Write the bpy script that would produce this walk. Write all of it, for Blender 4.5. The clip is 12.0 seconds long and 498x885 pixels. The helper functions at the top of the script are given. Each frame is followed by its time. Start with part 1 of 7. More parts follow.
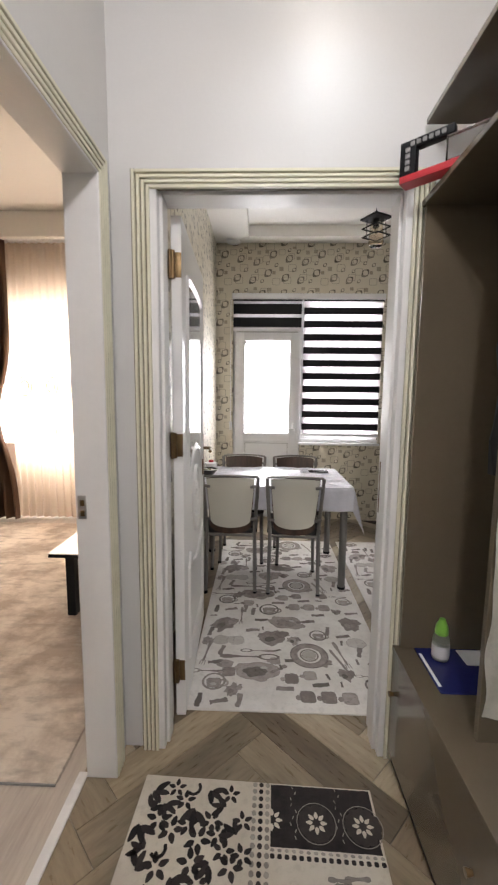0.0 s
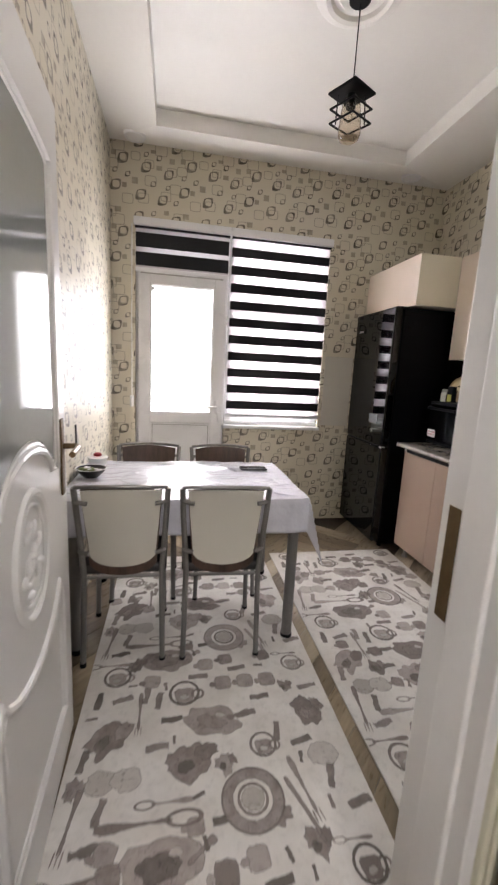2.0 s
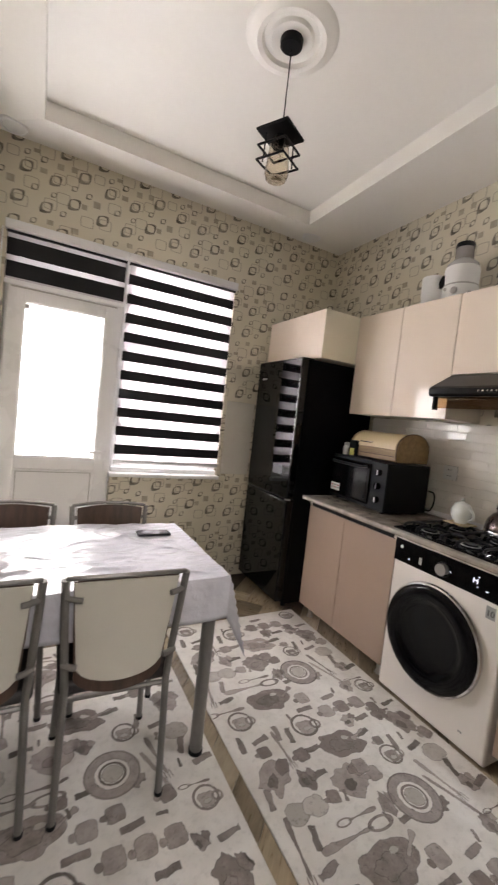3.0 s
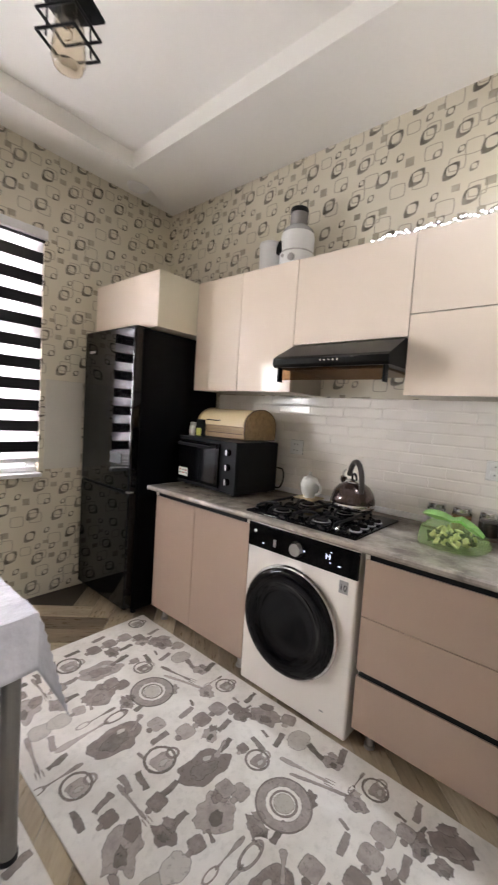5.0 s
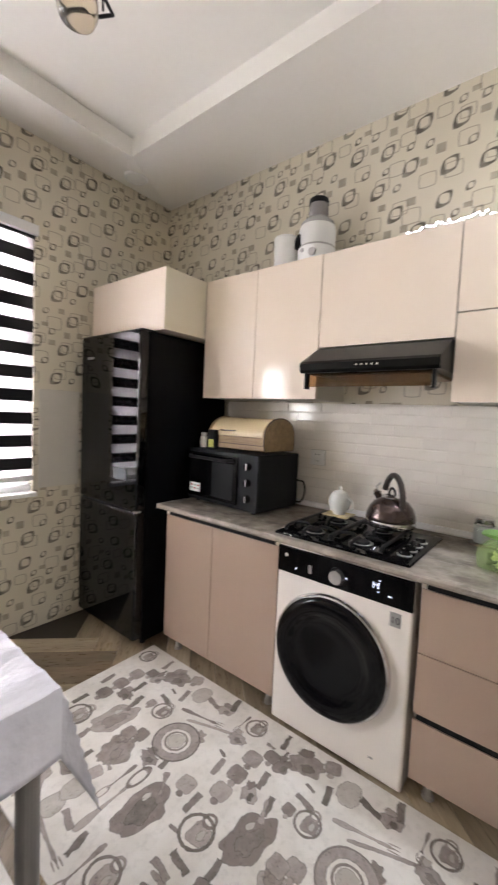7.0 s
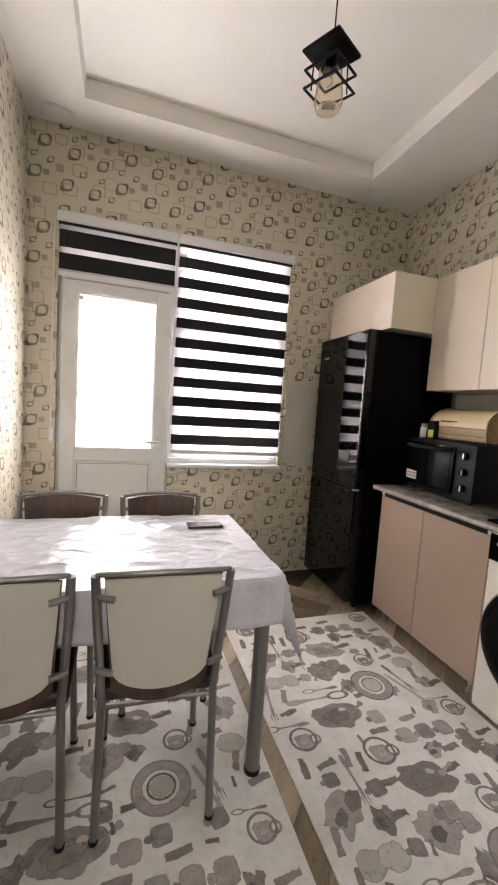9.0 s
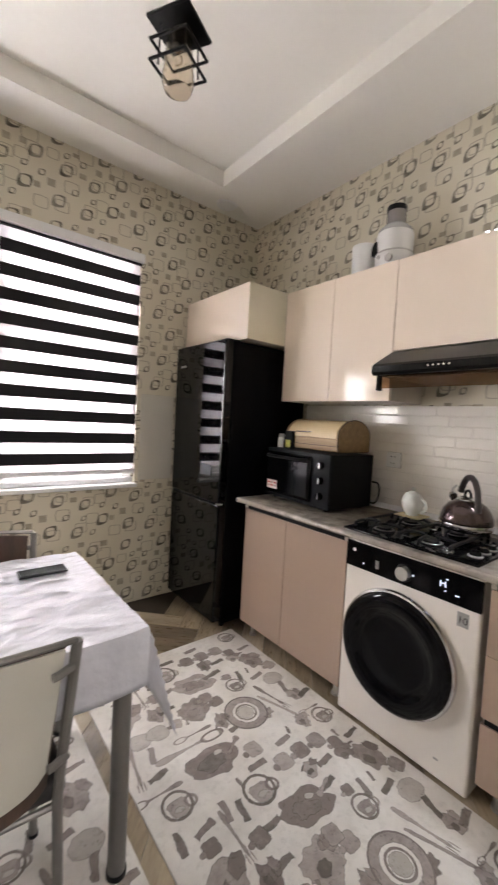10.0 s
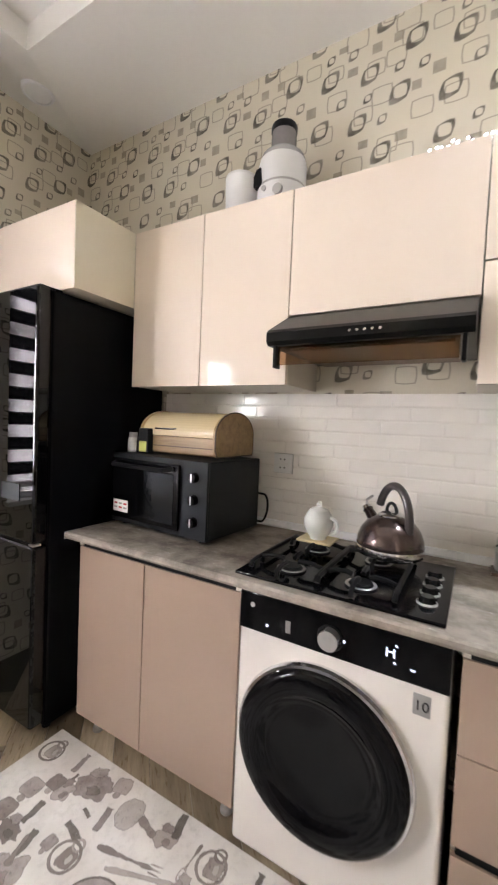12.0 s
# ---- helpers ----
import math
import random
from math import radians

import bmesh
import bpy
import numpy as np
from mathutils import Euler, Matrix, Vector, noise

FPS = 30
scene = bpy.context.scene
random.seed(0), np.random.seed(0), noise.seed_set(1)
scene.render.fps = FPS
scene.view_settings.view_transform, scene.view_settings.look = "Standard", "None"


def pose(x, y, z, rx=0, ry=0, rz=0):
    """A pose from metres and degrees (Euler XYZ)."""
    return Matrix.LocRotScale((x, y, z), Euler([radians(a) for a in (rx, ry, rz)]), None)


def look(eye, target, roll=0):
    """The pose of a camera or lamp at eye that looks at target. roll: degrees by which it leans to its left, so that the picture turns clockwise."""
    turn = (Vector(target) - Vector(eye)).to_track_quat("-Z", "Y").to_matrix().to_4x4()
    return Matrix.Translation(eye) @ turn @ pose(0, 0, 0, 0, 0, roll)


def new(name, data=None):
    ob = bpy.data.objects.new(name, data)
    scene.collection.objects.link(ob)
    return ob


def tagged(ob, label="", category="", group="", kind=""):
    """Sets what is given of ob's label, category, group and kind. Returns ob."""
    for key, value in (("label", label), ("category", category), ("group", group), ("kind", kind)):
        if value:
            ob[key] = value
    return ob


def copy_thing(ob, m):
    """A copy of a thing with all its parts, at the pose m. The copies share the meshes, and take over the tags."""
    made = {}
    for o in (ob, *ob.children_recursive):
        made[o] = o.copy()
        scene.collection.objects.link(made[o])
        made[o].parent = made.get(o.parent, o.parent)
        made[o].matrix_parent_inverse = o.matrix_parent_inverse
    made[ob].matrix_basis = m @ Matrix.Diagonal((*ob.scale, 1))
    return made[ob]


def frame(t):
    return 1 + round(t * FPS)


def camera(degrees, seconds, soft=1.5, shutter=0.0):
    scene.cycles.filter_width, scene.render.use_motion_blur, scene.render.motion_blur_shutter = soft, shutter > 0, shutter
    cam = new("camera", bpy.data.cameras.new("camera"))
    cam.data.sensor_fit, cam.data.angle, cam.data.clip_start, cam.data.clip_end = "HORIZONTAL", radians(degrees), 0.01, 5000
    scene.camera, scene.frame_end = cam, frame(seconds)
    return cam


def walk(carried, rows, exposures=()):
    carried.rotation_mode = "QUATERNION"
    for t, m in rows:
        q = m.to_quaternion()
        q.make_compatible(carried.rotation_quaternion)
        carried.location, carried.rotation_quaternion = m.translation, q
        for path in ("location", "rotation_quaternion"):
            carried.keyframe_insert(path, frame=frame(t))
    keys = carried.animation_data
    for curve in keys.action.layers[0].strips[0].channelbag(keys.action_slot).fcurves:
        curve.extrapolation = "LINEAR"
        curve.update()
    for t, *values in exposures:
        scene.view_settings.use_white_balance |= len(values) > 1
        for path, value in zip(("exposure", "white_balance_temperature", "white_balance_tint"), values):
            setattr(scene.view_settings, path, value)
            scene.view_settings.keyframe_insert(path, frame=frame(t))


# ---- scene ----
cam = camera(64.4, 12.0, soft=2.1, shutter=0.3)
PATH = [
    (0, (0.31, 0.203, 1.379), (0.253, 2.188, 1.142), 0.6),
    (0.5, (0.364, 0.353, 1.35), (0.402, 2.327, 1.03), 0.3),
    (1, (0.29, 0.636, 1.316), (0.456, 2.583, 0.892), 1.1),
    (1.5, (0.252, 0.874, 1.312), (0.509, 2.805, 0.86), 2.0),
    (2, (0.318, 1.169, 1.331), (0.694, 3.102, 0.979), 3.0),
    (2.5, (0.299, 1.387, 1.348), (0.924, 3.275, 1.134), 4.6),
    (3, (0.258, 1.54, 1.374), (1.199, 3.301, 1.253), 6.2),
    (3.2, (0.261, 1.568, 1.373), (1.319, 3.263, 1.275), 6.8),
    (4.8, (0.476, 1.725, 1.364), (1.897, 3.127, 1.236), 3.9),
    (5, (0.506, 1.75, 1.354), (2.017, 3.053, 1.212), 3.8),
    (5.5, (0.526, 1.878, 1.356), (2.279, 2.828, 1.201), 3.6),
    (6, (0.507, 1.965, 1.389), (2.387, 2.627, 1.226), 3.9),
    (6.5, (0.501, 2.027, 1.395), (2.31, 2.87, 1.263), 3.6),
    (7, (0.535, 2.03, 1.392), (2.095, 3.274, 1.258), 2.6),
    (7.5, (0.586, 1.926, 1.366), (1.761, 3.537, 1.209), 2.5),
    (7.7, (0.55, 1.91, 1.353), (1.587, 3.613, 1.184), 2.7),
    (9.3, (0.407, 1.684, 1.314), (1.021, 3.578, 1.132), 3.9),
    (9.5, (0.414, 1.785, 1.334), (1.211, 3.611, 1.164), 3.7),
    (10, (0.475, 1.876, 1.35), (1.725, 3.434, 1.241), 3.1),
    (10.5, (0.489, 2.019, 1.359), (2.083, 3.223, 1.264), 2.7),
    (11, (0.54, 2.155, 1.367), (2.282, 3.132, 1.262), 2.5),
    (11.5, (0.748, 2.247, 1.358), (2.504, 3.198, 1.249), 2.2),
    (12, (0.952, 2.385, 1.336), (2.68, 3.388, 1.247), 2.5),
]
EXPOSURES = [(0.0, -0.19, 6700, 15), (1.5, 0.02, 6650, 17), (2.5, -0.04, 6950, 18), (3.2, 0.0, 7000, 17), (5.0, 0.30, 6700, 16), (6.5, 0.38, 6700, 16), (7.7, 0.28, 6850, 17), (9.4, -0.05, 7150, 18), (10.5, 0.36, 6700, 16), (12.0, 0.62, 6700, 16)]
walk(cam, [(t, look(eye, target, roll)) for t, eye, target, roll in PATH], EXPOSURES)

# ---- light ----
world = bpy.data.worlds.new("world")
scene.world = world
world.use_nodes = True
wn = world.node_tree
sky = wn.nodes.new("ShaderNodeTexSky")
sky.sky_type, sky.sun_disc = "NISHITA", False
sky.sun_elevation, sky.sun_rotation = radians(48), radians(170)
wn.links.new(sky.outputs[0], wn.nodes["Background"].inputs[0])
wn.nodes["Background"].inputs[1].default_value = 0.12

sun = new("sun", bpy.data.lights.new("sun", "SUN"))
sun.data.energy, sun.data.angle, sun.data.color = 1.2, radians(12), (1.0, 0.96, 0.9)
sun.matrix_world = look((0, -6, 7), (0, 0, 0))


def area(name, eye, target, w, h, watts, col=(1, 1, 1)):
    l = bpy.data.lights.new(name, "AREA")
    l.shape, l.size, l.size_y, l.energy, l.color = "RECTANGLE", w, h, watts, col
    ob = new(name, l)
    ob.matrix_world = look(eye, target)
    return ob


area("sky_light_window", (1.17, 4.80, 1.65), (1.50, 3.0, 1.55), 0.84, 1.5, 178, (0.96, 0.97, 1.0))
area("sky_light_balcony_door", (0.37, 4.80, 1.44), (1.05, 3.0, 1.40), 0.56, 1.0, 40, (0.94, 0.97, 1.0))
area("sky_light_living", (-2.0, 4.95, 1.5), (-1.8, 3.0, 0.7), 1.5, 1.35, 270, (1.0, 0.97, 0.93))


def spot(name, x, y, z, watts, col, deg=150, r=0.04):
    l = bpy.data.lights.new(name, "SPOT")
    l.energy, l.color, l.spot_size, l.spot_blend, l.shadow_soft_size = watts, col, radians(deg), 0.9, r
    ob = new(name, l)
    ob.matrix_world = look((x, y, z), (x, y + 0.001, 0))
    return ob


spot("kitchen_spot_glow", 2.20, 1.88, 2.876, 95, (0.80, 0.91, 1.0), 112, 0.08)
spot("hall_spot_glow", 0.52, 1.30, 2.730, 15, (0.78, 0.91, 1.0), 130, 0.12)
# Unseen hall lamp, set far back to balance wall and floor brightness.
hall_glow = new("hall_lamp_glow", bpy.data.lights.new("hall_lamp_glow", "POINT"))
hall_glow.data.energy, hall_glow.data.color, hall_glow.data.shadow_soft_size = 60, (0.95, 0.97, 1.0), 0.09
hall_glow.location = (0.36, -0.40, 2.60)

# ---- materials ----


def nodes_of(name):
    m = bpy.data.materials.new(name)
    m.use_nodes = True
    t = m.node_tree
    return m, t, t.nodes["Principled BSDF"]


def link(t, a, b):
    t.links.new(a, b)


def math_node(t, op, a, b=None, c=None):
    n = t.nodes.new("ShaderNodeMath")
    n.operation = op
    for i, v in enumerate((a, b, c)):
        if v is None:
            continue
        if isinstance(v, (int, float)):
            n.inputs[i].default_value = v
        else:
            link(t, v, n.inputs[i])
    return n.outputs[0]


def vec_node(t, op, a, b=None, c=None):
    n = t.nodes.new("ShaderNodeVectorMath")
    n.operation = op
    for i, v in enumerate((a, b, c)):
        if v is None:
            continue
        if isinstance(v, tuple):
            n.inputs[i].default_value = v
        else:
            link(t, v, n.inputs[i])
    return n.outputs["Value"] if op in ("LENGTH", "DOT_PRODUCT", "DISTANCE") else n.outputs[0]


def mix_col(t, fac, a, b, mode="MIX"):
    n = t.nodes.new("ShaderNodeMix")
    n.data_type, n.blend_type = "RGBA", mode
    for i, v in ((0, fac), (6, a), (7, b)):
        if isinstance(v, (int, float)):
            n.inputs[i].default_value = v
        elif isinstance(v, tuple):
            n.inputs[i].default_value = (*v[:3], 1)
        else:
            link(t, v, n.inputs[i])
    return n.outputs[2]


def noise_tex(t, vec, scale, detail=4.0, rough=0.55):
    n = t.nodes.new("ShaderNodeTexNoise")
    n.inputs["Scale"].default_value, n.inputs["Detail"].default_value, n.inputs["Roughness"].default_value = scale, detail, rough
    if vec is not None:
        link(t, vec, n.inputs["Vector"])
    return n.outputs["Fac"]


def ramp(t, fac, lo, hi):
    n = t.nodes.new("ShaderNodeMapRange")
    n.inputs[1].default_value, n.inputs[2].default_value = lo, hi
    link(t, fac, n.inputs[0])
    return n.outputs[0]


def coords(t, kind="Object"):
    return t.nodes.new("ShaderNodeTexCoord").outputs[kind]


def bump(t, p, height, strength, dist=0.002):
    b = t.nodes.new("ShaderNodeBump")
    b.inputs["Strength"].default_value, b.inputs["Distance"].default_value = strength, dist
    link(t, height, b.inputs["Height"])
    link(t, b.outputs[0], p.inputs["Normal"])


def shade(c, k):
    return tuple(min(1.0, v * k) for v in c)


def M(name, col, rough=0.5, metal=0.0, var=0.10, scale=3.0, fine=60.0, bmp=0.08, coat=0.0, stretch=None, rnd=0.0, spec=0.5):
    """A plain surface: two scales of tone, rough patches and a fine relief."""
    m, t, p = nodes_of(name)
    v = coords(t)
    if stretch:
        v = vec_node(t, "MULTIPLY", v, stretch)
    big, small = noise_tex(t, v, scale, 3), noise_tex(t, v, fine, 5, 0.65)
    f = math_node(t, "ADD", math_node(t, "MULTIPLY", big, 0.6), math_node(t, "MULTIPLY", small, 0.4))
    c = mix_col(t, ramp(t, f, 0.3, 0.7), shade(col, 1 - var), shade(col, 1 + var))
    if rnd:
        info = t.nodes.new("ShaderNodeObjectInfo")
        k = math_node(t, "MULTIPLY_ADD", info.outputs["Random"], 2 * rnd, 1 - rnd)
        c = vec_node(t, "SCALE", c)
        c.node.inputs[3].default_value = 1
        link(t, k, c.node.inputs[3])
    link(t, c, p.inputs["Base Color"])
    link(t, math_node(t, "MULTIPLY_ADD", big, 0.3 * rough, 0.85 * rough), p.inputs["Roughness"])
    p.inputs["Metallic"].default_value = metal
    p.inputs["Specular IOR Level"].default_value = spec
    p.inputs["Coat Weight"].default_value = coat
    p.inputs["Coat Roughness"].default_value = 0.06
    if bmp:
        bump(t, p, small, bmp)
    return m


def glow(name, col, strength):
    m, t, p = nodes_of(name)
    p.inputs["Base Color"].default_value = (*col, 1)
    p.inputs["Emission Color"].default_value = (*col, 1)
    p.inputs["Emission Strength"].default_value = strength
    return m


def glass(name, col=(1, 1, 1), rough=0.0, ior=1.45):
    m, t, p = nodes_of(name)
    p.inputs["Base Color"].default_value = (*col, 1)
    p.inputs["Transmission Weight"].default_value = 1
    p.inputs["Roughness"].default_value = rough
    p.inputs["IOR"].default_value = ior
    return m


WHITE = M("white_paint", (0.80, 0.78, 0.75), 0.45, var=0.03, bmp=0.05)
HALLW = M("hall_wall_paint", (0.67, 0.66, 0.645), 0.42, var=0.03, scale=1.2, bmp=0.10, fine=90)
CEIL = M("ceiling_paint", (0.86, 0.84, 0.80), 0.5, var=0.025, scale=0.9, bmp=0.05, fine=40)
LACQ = M("door_lacquer", (0.82, 0.81, 0.79), 0.30, var=0.03, scale=2, bmp=0.03, coat=0.2)
CASING = M("casing_paint", (0.76, 0.73, 0.575), 0.35, var=0.04, bmp=0.03)
GROOVE = M("casing_gold_groove", (0.16, 0.12, 0.05), 0.45, metal=0.1, var=0.12, bmp=0.03)
PVC = M("white_pvc", (0.82, 0.82, 0.83), 0.28, var=0.02, bmp=0.02)
BRASS = M("aged_brass", (0.17, 0.108, 0.05), 0.38, metal=0.8, var=0.2, scale=20, bmp=0.05)
CHROME = M("chrome", (0.72, 0.72, 0.73), 0.14, metal=1, var=0.04, bmp=0.01)
STEEL = M("brushed_steel", (0.50, 0.49, 0.48), 0.34, metal=0.9, var=0.08, scale=6, bmp=0.04)
TUBE = M("grey_tube_paint", (0.22, 0.21, 0.20), 0.40, metal=0.55, var=0.08, bmp=0.02)
KNOBM = M("silver_knob", (0.62, 0.61, 0.60), 0.26, metal=0.7, var=0.06, scale=30, bmp=0.02)
BLACKM = M("matt_black", (0.006, 0.006, 0.007), 0.42, var=0.2, bmp=0.04, spec=0.18)
SINKM = M("sink_steel", (0.14, 0.137, 0.13), 0.30, metal=0.85, var=0.1, scale=8, bmp=0.03)
DOORG = M("porthole_black_glass", (0.003, 0.003, 0.0038), 0.09, var=0.1, bmp=0.0, spec=0.20)
BLACKG = M("black_gloss", (0.003, 0.003, 0.0035), 0.10, var=0.1, bmp=0.0, spec=0.16)
FRIDGEG = M("fridge_black_glass", (0.0025, 0.0025, 0.003), 0.022, var=0.1, bmp=0.0, spec=0.40)
FRIDGE_SIDE = M("fridge_side_black", (0.004, 0.004, 0.005), 0.34, var=0.15, bmp=0.05, fine=220, spec=0.07)
HOODM = M("hood_black_enamel", (0.005, 0.005, 0.005), 0.32, var=0.15, bmp=0.03, spec=0.12)
OVENM = M("oven_charcoal", (0.008, 0.009, 0.011), 0.42, var=0.12, bmp=0.10, fine=260, spec=0.14)
CREAM = M("cream_gloss_lacquer", (0.86, 0.74, 0.63), 0.06, var=0.02, scale=1.5, bmp=0.003, fine=8, coat=0.2, spec=0.4)
TAUPE = M("taupe_matt_lacquer", (0.375, 0.272, 0.213), 0.36, var=0.03, scale=2, bmp=0.02, fine=120)
CARC = M("cabinet_carcass", (0.62, 0.56, 0.48), 0.5, var=0.04, bmp=0.03)
WMW = M("appliance_white", (0.80, 0.75, 0.70), 0.22, var=0.02, bmp=0.01, coat=0.3)
TILE = M("white_tile_glaze", (0.90, 0.86, 0.81), 0.10, var=0.03, scale=6, bmp=0.02, fine=9, coat=0.4, rnd=0.02)
GROUT = M("tile_grout", (0.84, 0.80, 0.74), 0.8, var=0.06, bmp=0.15)
CREAMV = M("cream_vinyl", (0.60, 0.58, 0.51), 0.42, var=0.03, bmp=0.06, fine=180)
BLACKV = M("black_vinyl", (0.018, 0.016, 0.016), 0.4, var=0.15, bmp=0.08, fine=150)
BAND = M("black_blind_fabric", (0.010, 0.009, 0.012), 0.8, var=0.15, bmp=0.1, fine=300)
PLASTIC_W = M("white_plastic", (0.80, 0.80, 0.79), 0.35, var=0.02, bmp=0.02)
GREENP = M("green_plastic", (0.18, 0.42, 0.06), 0.3, var=0.1, bmp=0.02)
REDP = M("red_card", (0.45, 0.02, 0.03), 0.4, var=0.08, bmp=0.02)
NAVY = M("navy_folder", (0.012, 0.016, 0.10), 0.25, var=0.12, bmp=0.03, coat=0.3)
PAPER = M("white_paper", (0.75, 0.75, 0.74), 0.7, var=0.03, bmp=0.05)
BROWN = M("hall_unit_taupe_gloss", (0.128, 0.100, 0.067), 0.20, var=0.06, scale=1.5, bmp=0.01, coat=0.35)
DARKJ = M("dark_coat_cloth", (0.012, 0.011, 0.012), 0.85, var=0.3, scale=9, bmp=0.4, fine=120)
LACE = M("white_lace_cloth", (0.72, 0.69, 0.62), 0.8, var=0.12, scale=24, bmp=0.6, fine=80)
KETTLE = M("kettle_brown_metal", (0.095, 0.066, 0.060), 0.20, metal=0.7, var=0.06, bmp=0.01, coat=0.3)
PORC = M("porcelain", (0.74, 0.76, 0.74), 0.12, var=0.03, bmp=0.01, coat=0.4)
PALEW = M("pale_wood_tray", (0.55, 0.46, 0.27), 0.5, var=0.12, scale=14, bmp=0.05)
CLEAR = glass("clear_glass", (0.95, 0.97, 0.97))
AMBER = glass("amber_bulb_glass", (0.92, 0.86, 0.76), 0.05)
VISOR = glass("hood_amber_visor", (0.42, 0.26, 0.14), 0.10)
FROST = M("frosted_door_glass", (0.40, 0.42, 0.41), 0.06, var=0.06, bmp=0.02, coat=0.6)
PINK = M("pink_plastic_board", (0.62, 0.38, 0.36), 0.35, var=0.08, bmp=0.02)
GREYG = M("grey_print", (0.30, 0.29, 0.28), 0.5, var=0.1, bmp=0.02)
ORANGE = M("jar_contents_brown", (0.30, 0.13, 0.04), 0.5, var=0.3, scale=40, bmp=0.2)
LEDM = glow("led_display", (0.70, 0.78, 1.0), 1.3)
LEDSTR = glow("led_rope_light", (0.72, 0.78, 1.0), 30.0)
SPOTG = glow("spot_lens", (1.0, 0.97, 0.92), 30.0)


def wood_mat(name, dark, light, rough=0.4, axis=(1, 14, 14), scale=3.0, rnd=0.0):
    m, t, p = nodes_of(name)
    v = vec_node(t, "MULTIPLY", coords(t), axis)
    info = t.nodes.new("ShaderNodeObjectInfo")
    shift = vec_node(t, "SCALE", (7.3, 3.1, 5.7))
    link(t, math_node(t, "MULTIPLY", info.outputs["Random"], 9.0 if rnd else 0.0), shift.node.inputs[3])
    v = vec_node(t, "ADD", v, shift)
    g1, g2 = noise_tex(t, v, scale, 6, 0.6), noise_tex(t, v, scale * 7, 4, 0.6)
    f = ramp(t, math_node(t, "ADD", math_node(t, "MULTIPLY", g1, 0.7), math_node(t, "MULTIPLY", g2, 0.3)), 0.32, 0.68)
    c = mix_col(t, f, dark, light)
    if rnd:
        k = math_node(t, "MULTIPLY_ADD", info.outputs["Random"], 2 * rnd, 1 - rnd)
        c = vec_node(t, "SCALE", c)
        link(t, k, c.node.inputs[3])
    link(t, c, p.inputs["Base Color"])
    link(t, math_node(t, "MULTIPLY_ADD", g2, 0.2, rough - 0.1), p.inputs["Roughness"])
    bump(t, p, g2, 0.10, 0.001)
    return m


PLANKS = [wood_mat("laminate_oak_dark", (0.100, 0.073, 0.047), (0.25, 0.190, 0.125), 0.30, (1.2, 7, 7), 1.5, rnd=0.2),
          wood_mat("laminate_oak_mid", (0.165, 0.125, 0.080), (0.40, 0.318, 0.213), 0.30, (1.2, 7, 7), 1.5, rnd=0.25),
          wood_mat("laminate_oak_light", (0.27, 0.212, 0.142), (0.58, 0.478, 0.336), 0.30, (1.2, 7, 7), 1.5, rnd=0.2)]
WALNUT = wood_mat("dark_walnut_panel", (0.032, 0.017, 0.011), (0.105, 0.058, 0.038), 0.35, (14, 14, 1.0), 2.0)
BAMBOO = wood_mat("bamboo", (0.22, 0.135, 0.060), (0.42, 0.28, 0.135), 0.42, (20, 1.5, 20), 2.0)
BREADLID = M("bread_lid_cream", (0.68, 0.55, 0.34), 0.25, var=0.03, bmp=0.01, coat=0.3)
LIVFLOOR = wood_mat("living_floor_pale", (0.42, 0.36, 0.31), (0.64, 0.58, 0.51), 0.35, (12, 1.0, 12), 2.0)


def stone_top():
    m, t, p = nodes_of("worktop_grey_stone")
    v = coords(t)
    a, b = noise_tex(t, v, 7, 8, 0.65), noise_tex(t, vec_node(t, "MULTIPLY", v, (1, 0.45, 1)), 34, 6, 0.7)
    c = mix_col(t, ramp(t, a, 0.36, 0.66), (0.150, 0.128, 0.106), (0.335, 0.295, 0.250))
    c = mix_col(t, math_node(t, "MULTIPLY", ramp(t, b, 0.52, 0.75), 0.5), c, (0.45, 0.405, 0.355))
    link(t, c, p.inputs["Base Color"])
    link(t, math_node(t, "MULTIPLY_ADD", b, 0.15, 0.17), p.inputs["Roughness"])
    bump(t, p, b, 0.04, 0.001)
    return m


STONE = stone_top()


def sheer_mat(name, col, clear):
    m, t, p = nodes_of(name)
    v = coords(t)
    weave = noise_tex(t, vec_node(t, "MULTIPLY", v, (1, 1, 0.4)), 240, 2)
    link(t, mix_col(t, weave, shade(col, 0.9), col), p.inputs["Base Color"])
    p.inputs["Roughness"].default_value = 0.9
    tl, tr, mx, ad = (t.nodes.new(k) for k in ("ShaderNodeBsdfTranslucent", "ShaderNodeBsdfTransparent", "ShaderNodeMixShader", "ShaderNodeMixShader"))
    tl.inputs[0].default_value = (*col, 1)
    ad.inputs[0].default_value = 0.55
    link(t, p.outputs[0], ad.inputs[1])
    link(t, tl.outputs[0], ad.inputs[2])
    mx.inputs[0].default_value = clear
    link(t, ad.outputs[0], mx.inputs[1])
    link(t, tr.outputs[0], mx.inputs[2])
    link(t, mx.outputs[0], t.nodes["Material Output"].inputs[0])
    return m


SHEER = sheer_mat("sheer_blind_fabric", (0.78, 0.75, 0.78), 0.20)
VOILE = sheer_mat("embroidered_voile", (0.60, 0.49, 0.38), 0.05)
DRAPE = M("brown_drape", (0.12, 0.065, 0.038), 0.75, var=0.2, scale=5, bmp=0.3, fine=160)
BAGM = sheer_mat("green_translucent_bag", (0.50, 0.75, 0.28), 0.72)


